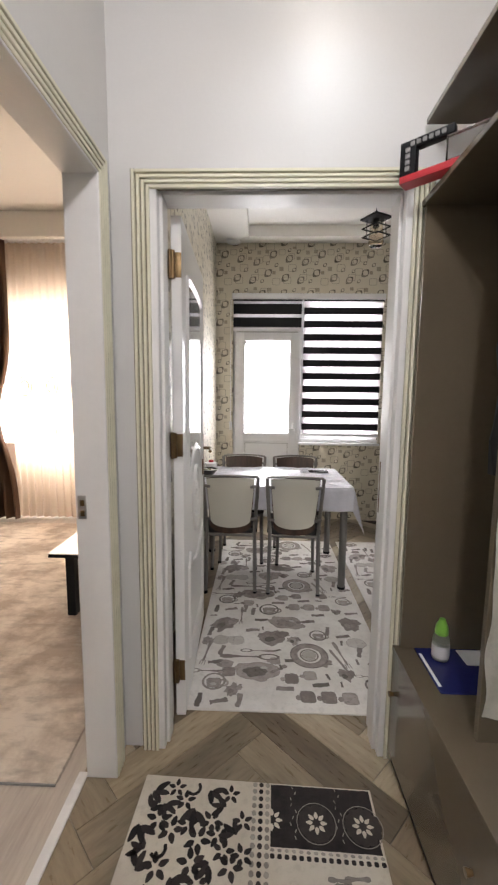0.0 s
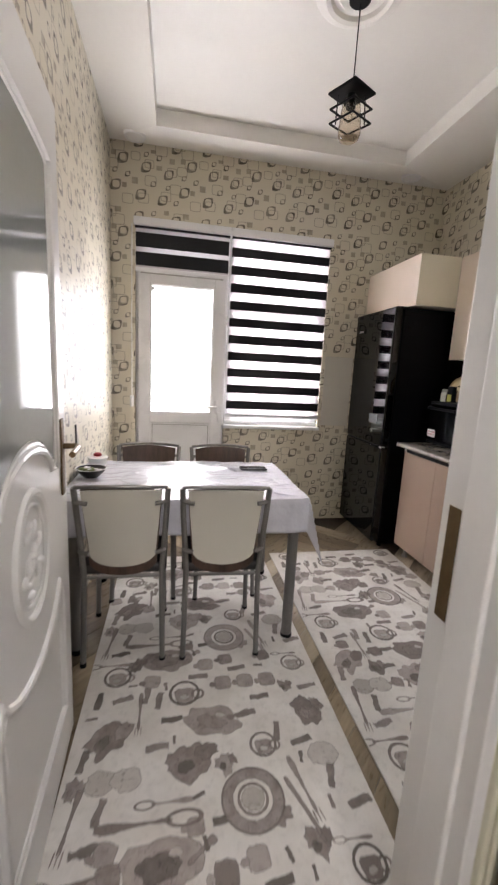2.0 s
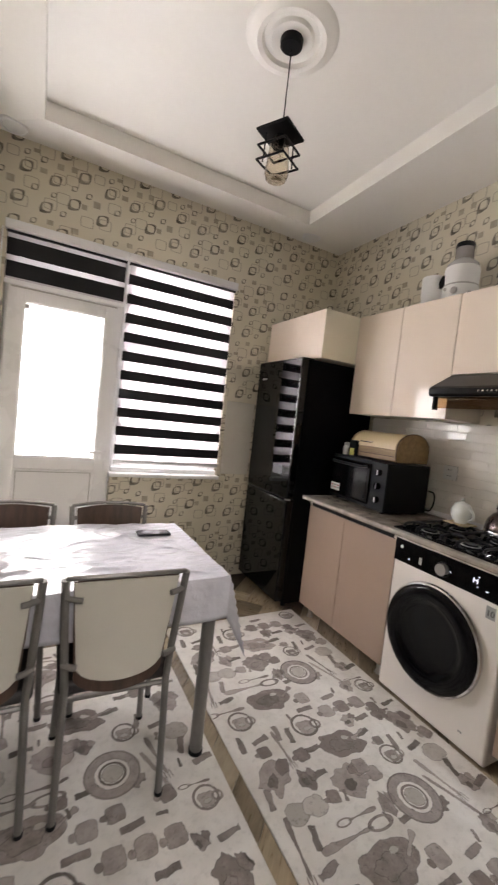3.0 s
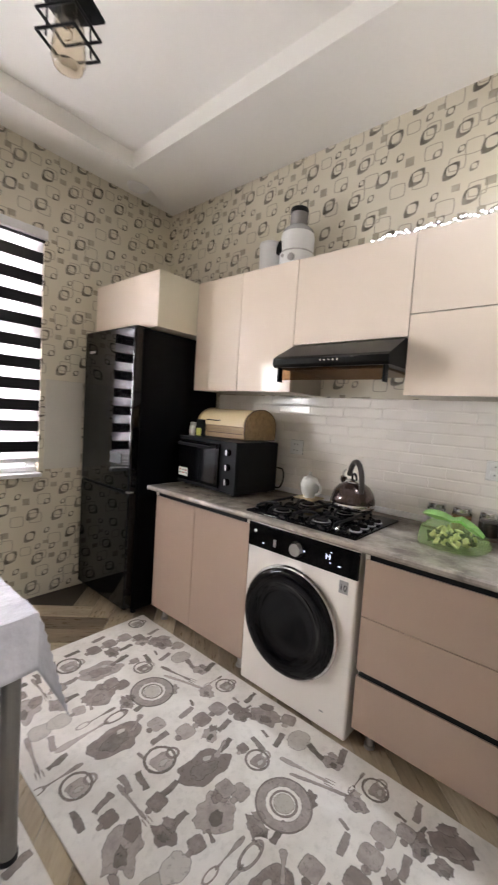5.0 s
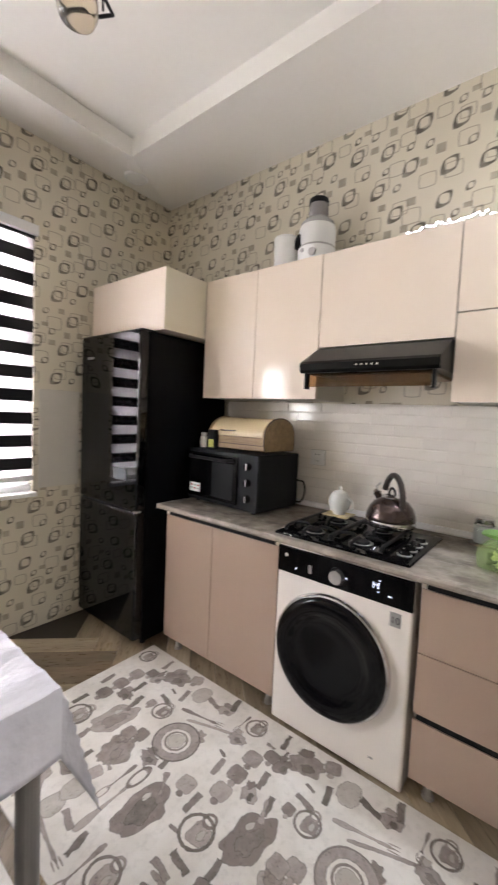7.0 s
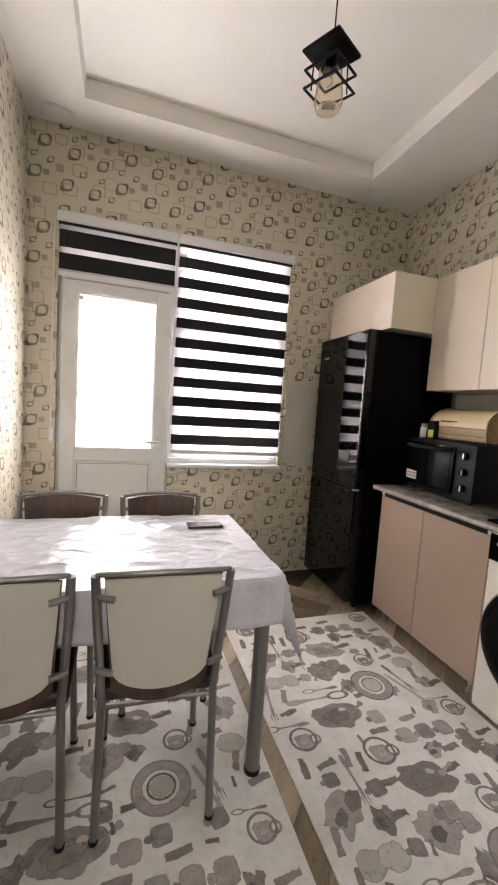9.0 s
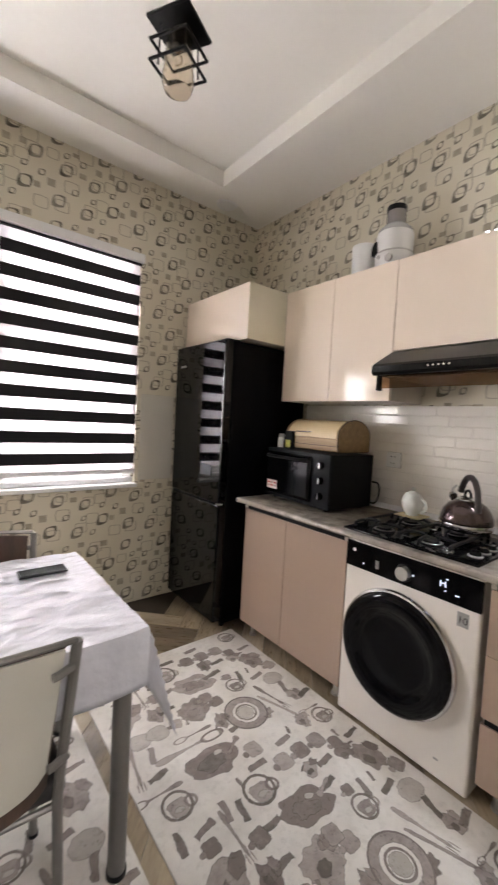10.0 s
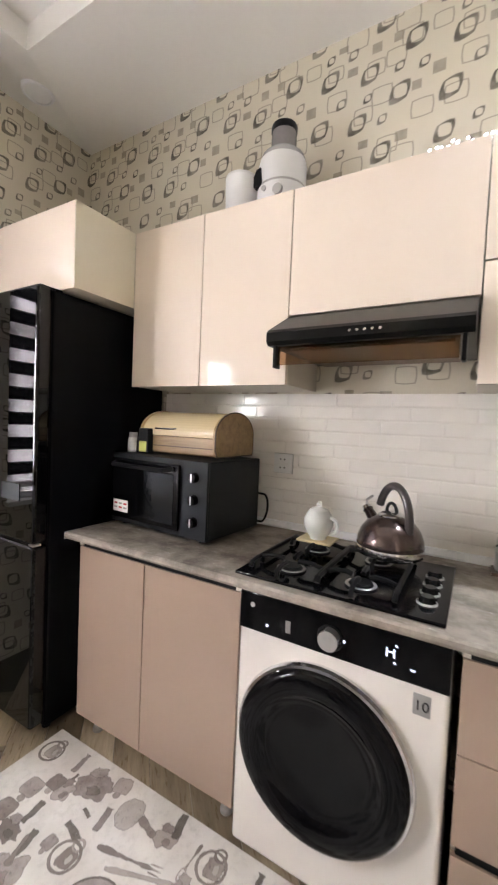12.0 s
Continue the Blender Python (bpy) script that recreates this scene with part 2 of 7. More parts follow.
def wallpaper():
    """Cream paper with printed grey rings, outlined squares and small filled squares, on a 0.53 m repeat."""
    m, t, p = nodes_of("wallpaper_cream_grey_rings")
    pos = coords(t)
    s = t.nodes.new("ShaderNodeSeparateXYZ")
    link(t, pos, s.inputs[0])
    cmb = t.nodes.new("ShaderNodeCombineXYZ")
    u = math_node(t, "SUBTRACT", s.outputs[0], s.outputs[1])
    link(t, u, cmb.inputs[0])
    link(t, s.outputs[2], cmb.inputs[1])
    uv = vec_node(t, "MULTIPLY", cmb.outputs[0], (1.04, 1.04, 1.04))
    T = 0.53

    def local(cx, cy):
        return vec_node(t, "WRAP", vec_node(t, "SUBTRACT", uv, (cx, cy, 0)), (T / 2, T / 2, 1), (-T / 2, -T / 2, -1))

    def blob(v):
        """A distance that lies between round and square."""
        a = vec_node(t, "ABSOLUTE", v)
        q = t.nodes.new("ShaderNodeSeparateXYZ")
        link(t, a, q.inputs[0])
        mx = math_node(t, "MAXIMUM", q.outputs[0], q.outputs[1])
        return math_node(t, "ADD", math_node(t, "MULTIPLY", vec_node(t, "LENGTH", v), 0.55), math_node(t, "MULTIPLY", mx, 0.5))

    def cheb(v):
        q = t.nodes.new("ShaderNodeSeparateXYZ")
        link(t, vec_node(t, "ABSOLUTE", v), q.inputs[0])
        return math_node(t, "MAXIMUM", q.outputs[0], q.outputs[1])

    def soft(d, r, w=0.0025):
        n = t.nodes.new("ShaderNodeMapRange")
        n.interpolation_type = "SMOOTHSTEP"
        n.inputs[1].default_value, n.inputs[2].default_value = r + w, r - w
        link(t, d, n.inputs[0])
        return n.outputs[0]

    dark, fill, outline = [], [], []

    def ring(cx, cy, r):
        """A brushed ring: a leaf-shaped outside drawn out along one diagonal, a round hole, a feathered lower edge."""
        v = local(cx, cy)
        vr = t.nodes.new("ShaderNodeVectorRotate")
        vr.rotation_type = "Z_AXIS"
        vr.inputs["Angle"].default_value = -math.pi / 4
        link(t, v, vr.inputs["Vector"])
        d = vec_node(t, "LENGTH", vec_node(t, "MULTIPLY", vr.outputs[0], (0.70, 1.22, 1.0)))
        o = soft(math_node(t, "ADD", math_node(t, "MULTIPLY", d, 0.55), math_node(t, "MULTIPLY", cheb(v), 0.55)), r * 0.92, 0.0035)
        i = soft(blob(vec_node(t, "ADD", v, (-0.06 * r, -0.09 * r, 0))), r * 0.60, 0.003)
        dark.append(math_node(t, "MULTIPLY", o, math_node(t, "SUBTRACT", 1.0, i)))

    def square(cx, cy, r):
        v = vec_node(t, "MULTIPLY", local(cx, cy), (0.90, 1.05, 1.0))
        d = math_node(t, "ADD", math_node(t, "MULTIPLY", cheb(v), 0.72), math_node(t, "MULTIPLY", vec_node(t, "LENGTH", v), 0.25))
        outline.append(soft(math_node(t, "ABSOLUTE", math_node(t, "SUBTRACT", d, r)), 0.0026, 0.0018))

    def solid(cx, cy, r, k=1.0):
        v = vec_node(t, "MULTIPLY", local(cx, cy), (1, k, 1))
        fill.append(soft(cheb(v), r))

    for a in ((0.06, 0.07, 0.046), (0.23, 0.045, 0.044), (0.40, 0.12, 0.046), (0.10, 0.27, 0.045), (0.275, 0.235, 0.042), (0.455, 0.315, 0.046), (0.045, 0.44, 0.042), (0.335, 0.43, 0.045)):
        ring(*a)
    for a in ((0.155, 0.155, 0.024), (0.335, 0.035, 0.022), (0.20, 0.345, 0.024), (0.395, 0.225, 0.022), (0.16, 0.47, 0.022), (0.49, 0.205, 0.023), (0.27, 0.14, 0.020), (0.10, 0.36, 0.021)):
        ring(*a)
    for a in ((0.135, 0.175, 0.038), (0.33, 0.135, 0.036), (0.215, 0.40, 0.040), (0.42, 0.40, 0.040), (0.38, 0.27, 0.034), (0.49, 0.03, 0.036), (0.02, 0.34, 0.030), (0.08, 0.045, 0.036), (0.255, 0.075, 0.034), (0.44, 0.33, 0.034), (0.125, 0.295, 0.030), (0.30, 0.255, 0.032), (0.36, 0.455, 0.036)):
        square(*a)
    for a in ((0.015, 0.165, 0.023), (0.20, 0.275, 0.022, 1.3), (0.415, 0.475, 0.024, 1.2), (0.30, 0.335, 0.020), (0.155, 0.385, 0.020, 1.6), (0.465, 0.125, 0.018), (0.26, 0.485, 0.020, 1.2), (0.385, 0.345, 0.018)):
        solid(*a)

    def union(ms):
        c = ms[0]
        for k in ms[1:]:
            c = math_node(t, "MAXIMUM", c, k)
        return c

    grain, stain = noise_tex(t, pos, 130, 4), noise_tex(t, pos, 1.6, 4)
    base = mix_col(t, ramp(t, stain, 0.3, 0.7), (0.63, 0.575, 0.455), (0.70, 0.645, 0.535))
    tone = noise_tex(t, pos, 17, 2)
    c = mix_col(t, math_node(t, "MULTIPLY", union(fill), math_node(t, "MULTIPLY_ADD", tone, 0.9, 0.25)), base, (0.27, 0.225, 0.165))
    c = mix_col(t, math_node(t, "MULTIPLY", union(outline), 0.58), c, (0.22, 0.185, 0.135))
    c = mix_col(t, math_node(t, "MULTIPLY", union(dark), math_node(t, "MULTIPLY_ADD", ramp(t, tone, 0.35, 0.65), 0.35, 0.65)), c, (0.085, 0.070, 0.050))
    link(t, c, p.inputs["Base Color"])
    link(t, math_node(t, "MULTIPLY_ADD", grain, 0.14, 0.40), p.inputs["Roughness"])
    p.inputs["Specular IOR Level"].default_value = 0.62
    bump(t, p, grain, 0.25, 0.001)
    return m


PAPERW = wallpaper()


def rug_base(name, a, b, fine=420):
    m, t, p = nodes_of(name)
    v = coords(t)
    big, pile = noise_tex(t, v, 5, 5), noise_tex(t, v, fine, 3, 0.7)
    c = mix_col(t, ramp(t, big, 0.35, 0.65), a, b)
    c = mix_col(t, math_node(t, "MULTIPLY", pile, 0.25), c, shade(a, 0.6))
    c = mix_col(t, math_node(t, "MULTIPLY", ramp(t, noise_tex(t, v, 38, 5, 0.7), 0.50, 0.72), 0.45), c, shade(a, 0.68))
    link(t, c, p.inputs["Base Color"])
    p.inputs["Roughness"].default_value = 0.95
    p.inputs["Sheen Weight"].default_value = 0.2
    bump(t, p, pile, 0.5, 0.003)
    return m


def print_mat(name, a, b, fade=0.40):
    """Printed pile: each motif has its own tone, worn and mottled."""
    m, t, p = nodes_of(name)
    v = coords(t)
    geo = t.nodes.new("ShaderNodeNewGeometry")
    f = math_node(t, "ADD", math_node(t, "MULTIPLY", noise_tex(t, v, 26, 5, 0.65), 0.8), math_node(t, "MULTIPLY_ADD", geo.outputs["Random Per Island"], 0.5, -0.15))
    c = mix_col(t, ramp(t, f, 0.32, 0.74), a, b)
    pile = noise_tex(t, v, 420, 3, 0.7)
    c = mix_col(t, math_node(t, "MULTIPLY", pile, 0.3), c, shade(a, 0.6))
    rim = t.nodes.new("ShaderNodeAttribute")
    rim.attribute_name = "edge"
    worn = math_node(t, "ADD", math_node(t, "MULTIPLY", noise_tex(t, v, 70, 4, 0.6), 0.7), math_node(t, "MULTIPLY", pile, 0.3))
    link(t, ramp(t, math_node(t, "MULTIPLY_ADD", rim.outputs["Fac"], 0.42, math_node(t, "SUBTRACT", worn, fade)), 0.22, 0.46), p.inputs["Alpha"])
    link(t, c, p.inputs["Base Color"])
    p.inputs["Roughness"].default_value = 0.95
    bump(t, p, pile, 0.5, 0.003)
    return m


RUG = rug_base("kitchen_rug_ivory", (0.68, 0.64, 0.59), (0.83, 0.80, 0.76))
RUGP = print_mat("kitchen_rug_print", (0.240, 0.202, 0.182), (0.47, 0.412, 0.380))
RUGD = print_mat("kitchen_rug_print_dark", (0.165, 0.140, 0.124), (0.345, 0.298, 0.272))
RUGL = print_mat("kitchen_rug_print_light", (0.46, 0.42, 0.38), (0.60, 0.56, 0.52))
HRUG = rug_base("hall_rug_cream", (0.62, 0.55, 0.45), (0.72, 0.66, 0.56))
HRUGD = print_mat("hall_rug_dark_print", (0.016, 0.012, 0.012), (0.050, 0.038, 0.034), 0.16)
HRUGM = print_mat("hall_rug_brown_print", (0.030, 0.023, 0.021), (0.075, 0.058, 0.052), 0.16)
HRUGG = print_mat("hall_rug_grey_print", (0.26, 0.23, 0.20), (0.46, 0.42, 0.37), 0.25)


def carpet_mat():
    m, t, p = nodes_of("living_carpet_beige")
    v = coords(t)
    a, b, pile = noise_tex(t, v, 2.2, 6, 0.7), noise_tex(t, vec_node(t, "MULTIPLY", v, (1, 3, 1)), 6, 5), noise_tex(t, v, 300, 3, 0.7)
    c = mix_col(t, ramp(t, a, 0.42, 0.58), (0.50, 0.41, 0.33), (0.80, 0.72, 0.62))
    c = mix_col(t, math_node(t, "MULTIPLY", ramp(t, b, 0.5, 0.75), 0.75), c, (0.34, 0.285, 0.23))
    link(t, c, p.inputs["Base Color"])
    p.inputs["Roughness"].default_value = 0.95
    bump(t, p, pile, 0.5, 0.003)
    return m


CARPET = carpet_mat()


def cloth_mat():
    m, t, p = nodes_of("silver_white_oilcloth")
    v = coords(t)
    weave = noise_tex(t, vec_node(t, "MULTIPLY", v, (1, 0.2, 1)), 190, 3)
    wrinkle = noise_tex(t, vec_node(t, "MULTIPLY", v, (1.0, 2.6, 1.0)), 9, 4, 0.5)
    link(t, mix_col(t, ramp(t, wrinkle, 0.3, 0.7), (0.56, 0.56, 0.62), (0.66, 0.66, 0.72)), p.inputs["Base Color"])
    p.inputs["Roughness"].default_value = 0.15
    p.inputs["Sheen Weight"].default_value = 0.1
    h = math_node(t, "ADD", math_node(t, "MULTIPLY", weave, 0.05), math_node(t, "MULTIPLY", wrinkle, 1.5))
    bump(t, p, h, 0.7, 0.012)
    return m


CLOTH = cloth_mat()

# ---- builders ----


def box(bm, x0, x1, y0, y1, z0, z1, bev=0.0, seg=2):
    r = bmesh.ops.create_cube(bm, size=1.0)
    vs = r["verts"]
    for v in vs:
        v.co = Vector(((x0 + x1) / 2 + v.co.x * (x1 - x0), (y0 + y1) / 2 + v.co.y * (y1 - y0), (z0 + z1) / 2 + v.co.z * (z1 - z0)))
    if bev:
        bmesh.ops.bevel(bm, geom=list({e for v in vs for e in v.link_edges}), offset=bev, segments=seg, affect="EDGES", profile=0.5)
    return bm


def B(*a, **k):
    return box(bmesh.new(), *a, **k)


def cyl(bm, p, q, r, r2=None, seg=20, caps=True):
    """A round bar or cone from p to q."""
    p, q = Vector(p), Vector(q)
    d = q - p
    m = Matrix.Translation((p + q) / 2) @ d.to_track_quat("Z", "Y").to_matrix().to_4x4()
    bmesh.ops.create_cone(bm, cap_ends=caps, segments=seg, radius1=r, radius2=r if r2 is None else r2, depth=d.length, matrix=m)
    return bm


def C(*a, **k):
    return cyl(bmesh.new(), *a, **k)


def lathe(bm, c, profile, seg=28):
    """Turns a profile of (radius, height) round the upright axis through c."""
    rings = []
    for r, z in profile:
        if r < 1e-5:
            rings.append([bm.verts.new((c[0], c[1], c[2] + z))])
        else:
            rings.append([bm.verts.new((c[0] + r * math.cos(2 * math.pi * i / seg), c[1] + r * math.sin(2 * math.pi * i / seg), c[2] + z)) for i in range(seg)])
    for a, b in zip(rings, rings[1:]):
        for i in range(seg):
            j = (i + 1) % seg
            f = [a[i % len(a)], a[j % len(a)], b[j % len(b)], b[i % len(b)]]
            f = list(dict.fromkeys(f))
            if len(f) > 2:
                bm.faces.new(f)
    return bm


def L(*a, **k):
    return lathe(bmesh.new(), *a, **k)


def tube(bm, pts, r, seg=10, closed=False):
    """A bent tube along points."""
    pts = [Vector(p) for p in pts]
    n = len(pts)
    rings, up = [], None
    for i, p in enumerate(pts):
        a, b = (pts[i - 1], pts[(i + 1) % n]) if closed else (pts[max(i - 1, 0)], pts[min(i + 1, n - 1)])
        d = (b - a).normalized()
        if up is None:
            up = d.orthogonal().normalized()
        up = (up - d * up.dot(d)).normalized()
        w = d.cross(up)
        rings.append([bm.verts.new(p + r * (math.cos(2 * math.pi * k / seg) * up + math.sin(2 * math.pi * k / seg) * w)) for k in range(seg)])
    for i in range(n if closed else n - 1):
        a, b = rings[i], rings[(i + 1) % n]
        for k in range(seg):
            bm.faces.new((a[k], a[(k + 1) % seg], b[(k + 1) % seg], b[k]))
    if not closed:
        bm.faces.new(rings[0][::-1])
        bm.faces.new(rings[-1])
    return bm


def U(*a, **k):
    return tube(bmesh.new(), *a, **k)


def prism(bm, poly, axis, a, b):
    """A flat outline pushed along an axis from a to b. poly holds the two other coordinates in x, y, z order."""
    def at(p, w):
        return {"x": (w, p[0], p[1]), "y": (p[0], w, p[1]), "z": (p[0], p[1], w)}[axis]
    lo, hi = [bm.verts.new(at(p, a)) for p in poly], [bm.verts.new(at(p, b)) for p in poly]
    bm.faces.new(lo)
    bm.faces.new(hi)
    for i in range(len(poly)):
        j = (i + 1) % len(poly)
        bm.faces.new((lo[i], lo[j], hi[j], hi[i]))
    return bm


def P(*a, **k):
    return prism(bmesh.new(), *a, **k)


def mesh_of(name, bm, material, smooth=True):
    bmesh.ops.recalc_face_normals(bm, faces=bm.faces)
    me = bpy.data.meshes.new(name)
    bm.to_mesh(me)
    bm.free()
    me.materials.append(material)
    if smooth:
        me.polygons.foreach_set("use_smooth", [True] * len(me.polygons))
        me.set_sharp_from_angle(angle=radians(32))
        for f in me.polygons:
            if f.area > 0.004:
                f.use_smooth = False
    return me


def structure(name, bm, material, label, smooth=True):
    return tagged(new(name, mesh_of(name, bm, material, smooth)), label, "building part", kind="structure")


def thing(name, label, category, at=(0, 0, 0), group="", kind=""):
    ob = new(name)
    ob.empty_display_size = 0.05
    ob.location = at
    return tagged(ob, label, category, group, kind)


def part(name, bm, material, parent, label="", smooth=True, kind=""):
    """One mesh, built in world coordinates, under a thing or a part."""
    ob = new(name, mesh_of(name, bm, material, smooth))
    base = Matrix.Identity(4)
    q = parent
    while q is not None:
        base = Matrix.Translation(q.location) @ base
        q = q.parent
    ob.parent = parent
    ob.matrix_parent_inverse = base.inverted() if parent.type == "EMPTY" else Matrix.Identity(4)
    if label:
        ob["label"] = label
    if kind:
        ob["kind"] = kind
    return ob


def wall_with_hole(bm, axis, a, b, u0, u1, z0, z1, holes):
    """A wall slab between a and b on its axis, in blocks round rectangular holes (u0, u1, z0, z1)."""
    us = sorted({u0, u1, *[h[0] for h in holes], *[h[1] for h in holes]})
    zs = sorted({z0, z1, *[h[2] for h in holes], *[h[3] for h in holes]})
    solid = {(i, k) for i in range(len(us) - 1) for k in range(len(zs) - 1)
             if not any(h[0] <= (us[i] + us[i + 1]) / 2 <= h[1] and h[2] <= (zs[k] + zs[k + 1]) / 2 <= h[3] for h in holes)}

    def at(w, u, z):
        return (w, u, z) if axis == "x" else (u, w, z)

    def quad(*p):
        bm.faces.new([bm.verts.new(at(*q)) for q in p])
    for i, k in solid:
        ua, ub, za, zb = us[i], us[i + 1], zs[k], zs[k + 1]
        quad((a, ua, za), (a, ub, za), (a, ub, zb), (a, ua, zb))
        quad((b, ua, za), (b, ub, za), (b, ub, zb), (b, ua, zb))
        for di, dk, p, q in ((-1, 0, (ua, za), (ua, zb)), (1, 0, (ub, za), (ub, zb)), (0, -1, (ua, za), (ub, za)), (0, 1, (ua, zb), (ub, zb))):
            if (i + di, k + dk) not in solid:
                quad((a, *p), (b, *p), (b, *q), (a, *q))
    bmesh.ops.remove_doubles(bm, verts=bm.verts, dist=0.0005)
    return bm


# ---- structure ----
WX, EX, NY, SY = -0.18, 2.61, 4.57, 1.745   # kitchen faces: west, east, north, door wall
HN = 1.60                                   # hall face of the door wall
ZC = 2.965                                  # top of the wallpaper

floor = structure("floor", B(-0.33, 2.75, -1.4, 4.72, -0.14, -0.012), M("floor_joint_dark", (0.05, 0.038, 0.027), 0.7), "grey-brown oak laminate floor in herringbone planks", False)
structure("wall_north", wall_with_hole(bmesh.new(), "y", NY, NY + 0.25, WX - 0.13, EX + 0.14, -0.10, ZC + 0.1, [(0.0, 0.745, -0.10, 2.41), (0.745, 1.60, 0.865, 2.41)]), PAPERW, "cream wallpaper with grey rings and squares", False)
structure("wall_west", B(WX - 0.14, WX, SY - 0.002, NY, -0.1, ZC + 0.1), PAPERW, "cream wallpaper with grey rings and squares", False)
structure("wall_east", B(EX, EX + 0.14, 0.55, NY, -0.1, ZC + 0.1), PAPERW, "cream wallpaper with grey rings above a tiled splashback", False)
structure("wall_door", wall_with_hole(bmesh.new(), "y", HN, SY - 0.003, -0.33, 1.205, -0.1, ZC + 0.1, [(-0.075, 0.800, -0.1, 2.088)]), HALLW, "plain white plaster wall round the kitchen doorway", False)
structure("wall_door_kitchen_side", wall_with_hole(bmesh.new(), "y", SY - 0.003, SY, WX, 1.205, -0.1, ZC + 0.1, [(-0.075, 0.800, -0.1, 2.088)]), PAPERW, "cream wallpaper on the kitchen side of the door wall", False)
structure("wall_nook", B(1.205, 1.33, 0.55, SY, -0.1, ZC + 0.1), PAPERW, "wallpapered wall behind the hall unit", False)
structure("wall_south_kitchen", B(1.33, EX, 0.43, 0.55, -0.1, ZC + 0.1), PAPERW, "cream wallpaper with grey rings", False)
structure("wall_hall_west", wall_with_hole(bmesh.new(), "x", -0.285, -0.205, -1.4, HN, -0.1, 2.75, [(0.38, 1.48, -0.1, 2.06)]), HALLW, "plain white hall wall with a wide opening", False)
structure("wall_hall_east", B(1.20, 1.32, -1.4, 0.55, -0.1, 2.75), HALLW, "plain white hall wall", False)
structure("wall_hall_south", B(-0.33, 1.32, -1.52, -1.4, -0.1, 2.75), HALLW, "plain white hall wall", False)
structure("ceiling_hall", B(-0.33, 1.32, -1.52, HN, 2.75, 2.87), CEIL, "white painted hall ceiling", False)


def tray_ceiling():
    """A sloped border round a raised middle."""
    bm = bmesh.new()
    x0, x1, y0, y1 = WX, EX, 0.55, NY
    a0, a1, b0, b1 = 0.175, 1.945, 2.05, 4.12
    ze, zt, zw = 2.864, 2.962, ZC

    def loop(xa, xb, ya, yb, z):
        return [bm.verts.new(p + (z,)) for p in ((xa, ya), (xb, ya), (xb, yb), (xa, yb))]
    outer, edge, top, roof = loop(x0, x1, y0, y1, zw), loop(a0, a1, b0, b1, ze), loop(a0 + 0.004, a1 - 0.004, b0 + 0.004, b1 - 0.004, zt), loop(x0, x1, y0, y1, zw + 0.16)
    for p, q in ((outer, edge), (edge, top), (outer, roof)):
        for i in range(4):
            j = (i + 1) % 4
            bm.faces.new((p[i], p[j], q[j], q[i]))
    bm.faces.new(top)
    bm.faces.new(roof)
    return bm


structure("ceiling_kitchen", tray_ceiling(), CEIL, "white plaster ceiling with a raised middle panel", False)

# living room beyond the hall opening
structure("floor_living", B(-4.2, -0.318, -1.4, 4.7, -0.14, 0.003), LIVFLOOR, "pale grey wood laminate floor", False)
structure("wall_living_north", wall_with_hole(bmesh.new(), "y", 4.70, 4.90, -4.2, -0.32, -0.1, 3.3, [(-2.75, -1.25, 0.80, 2.28)]), HALLW, "plain pale living room wall", False)
structure("wall_living_west", B(-4.32, -4.2, -1.4, 4.9, -0.1, 3.3), HALLW, "plain pale living room wall", False)
structure("wall_living_south", B(-4.2, -0.33, -1.52, -1.4, -0.1, 3.3), HALLW, "plain pale living room wall", False)
structure("wall_living_east", B(-0.332, -0.323, HN - 0.002, 4.7, -0.1, 3.3), HALLW, "plain pale living room wall", False)
structure("wall_living_head", wall_with_hole(bmesh.new(), "x", -0.296, -0.2855, -1.4, HN, 0.0, 3.3, [(0.38, 1.48, 0.0, 2.06)]), HALLW, "plain pale living room wall", False)
structure("ceiling_living", B(-4.2, -0.33, -1.4, 4.7, 3.10, 3.25), CEIL, "white living room ceiling", False)
structure("cornice_living", B(-4.2, -0.345, 4.12, 4.18, 2.86, 3.10, 0.012), CEIL, "white ceiling cornice in front of the curtain", False)
structure("threshold", B(-0.335, -0.300, 0.38, 1.48, -0.02, 0.006, 0.003), PVC, "white metal threshold strip")

# outside
tagged(structure("backdrop", B(-8, 10, 9.0, 9.1, -4, 9), glow("bright_overcast_distance", (0.95, 0.97, 1.0), 3.0), "bright hazy daylight outside the windows", False), category="sky")
structure("ground", B(-60, 60, 4.95, 60, -3.2, -3.0), M("pale_paving", (0.42, 0.41, 0.39), 0.8), "pale paved yard outside", False)


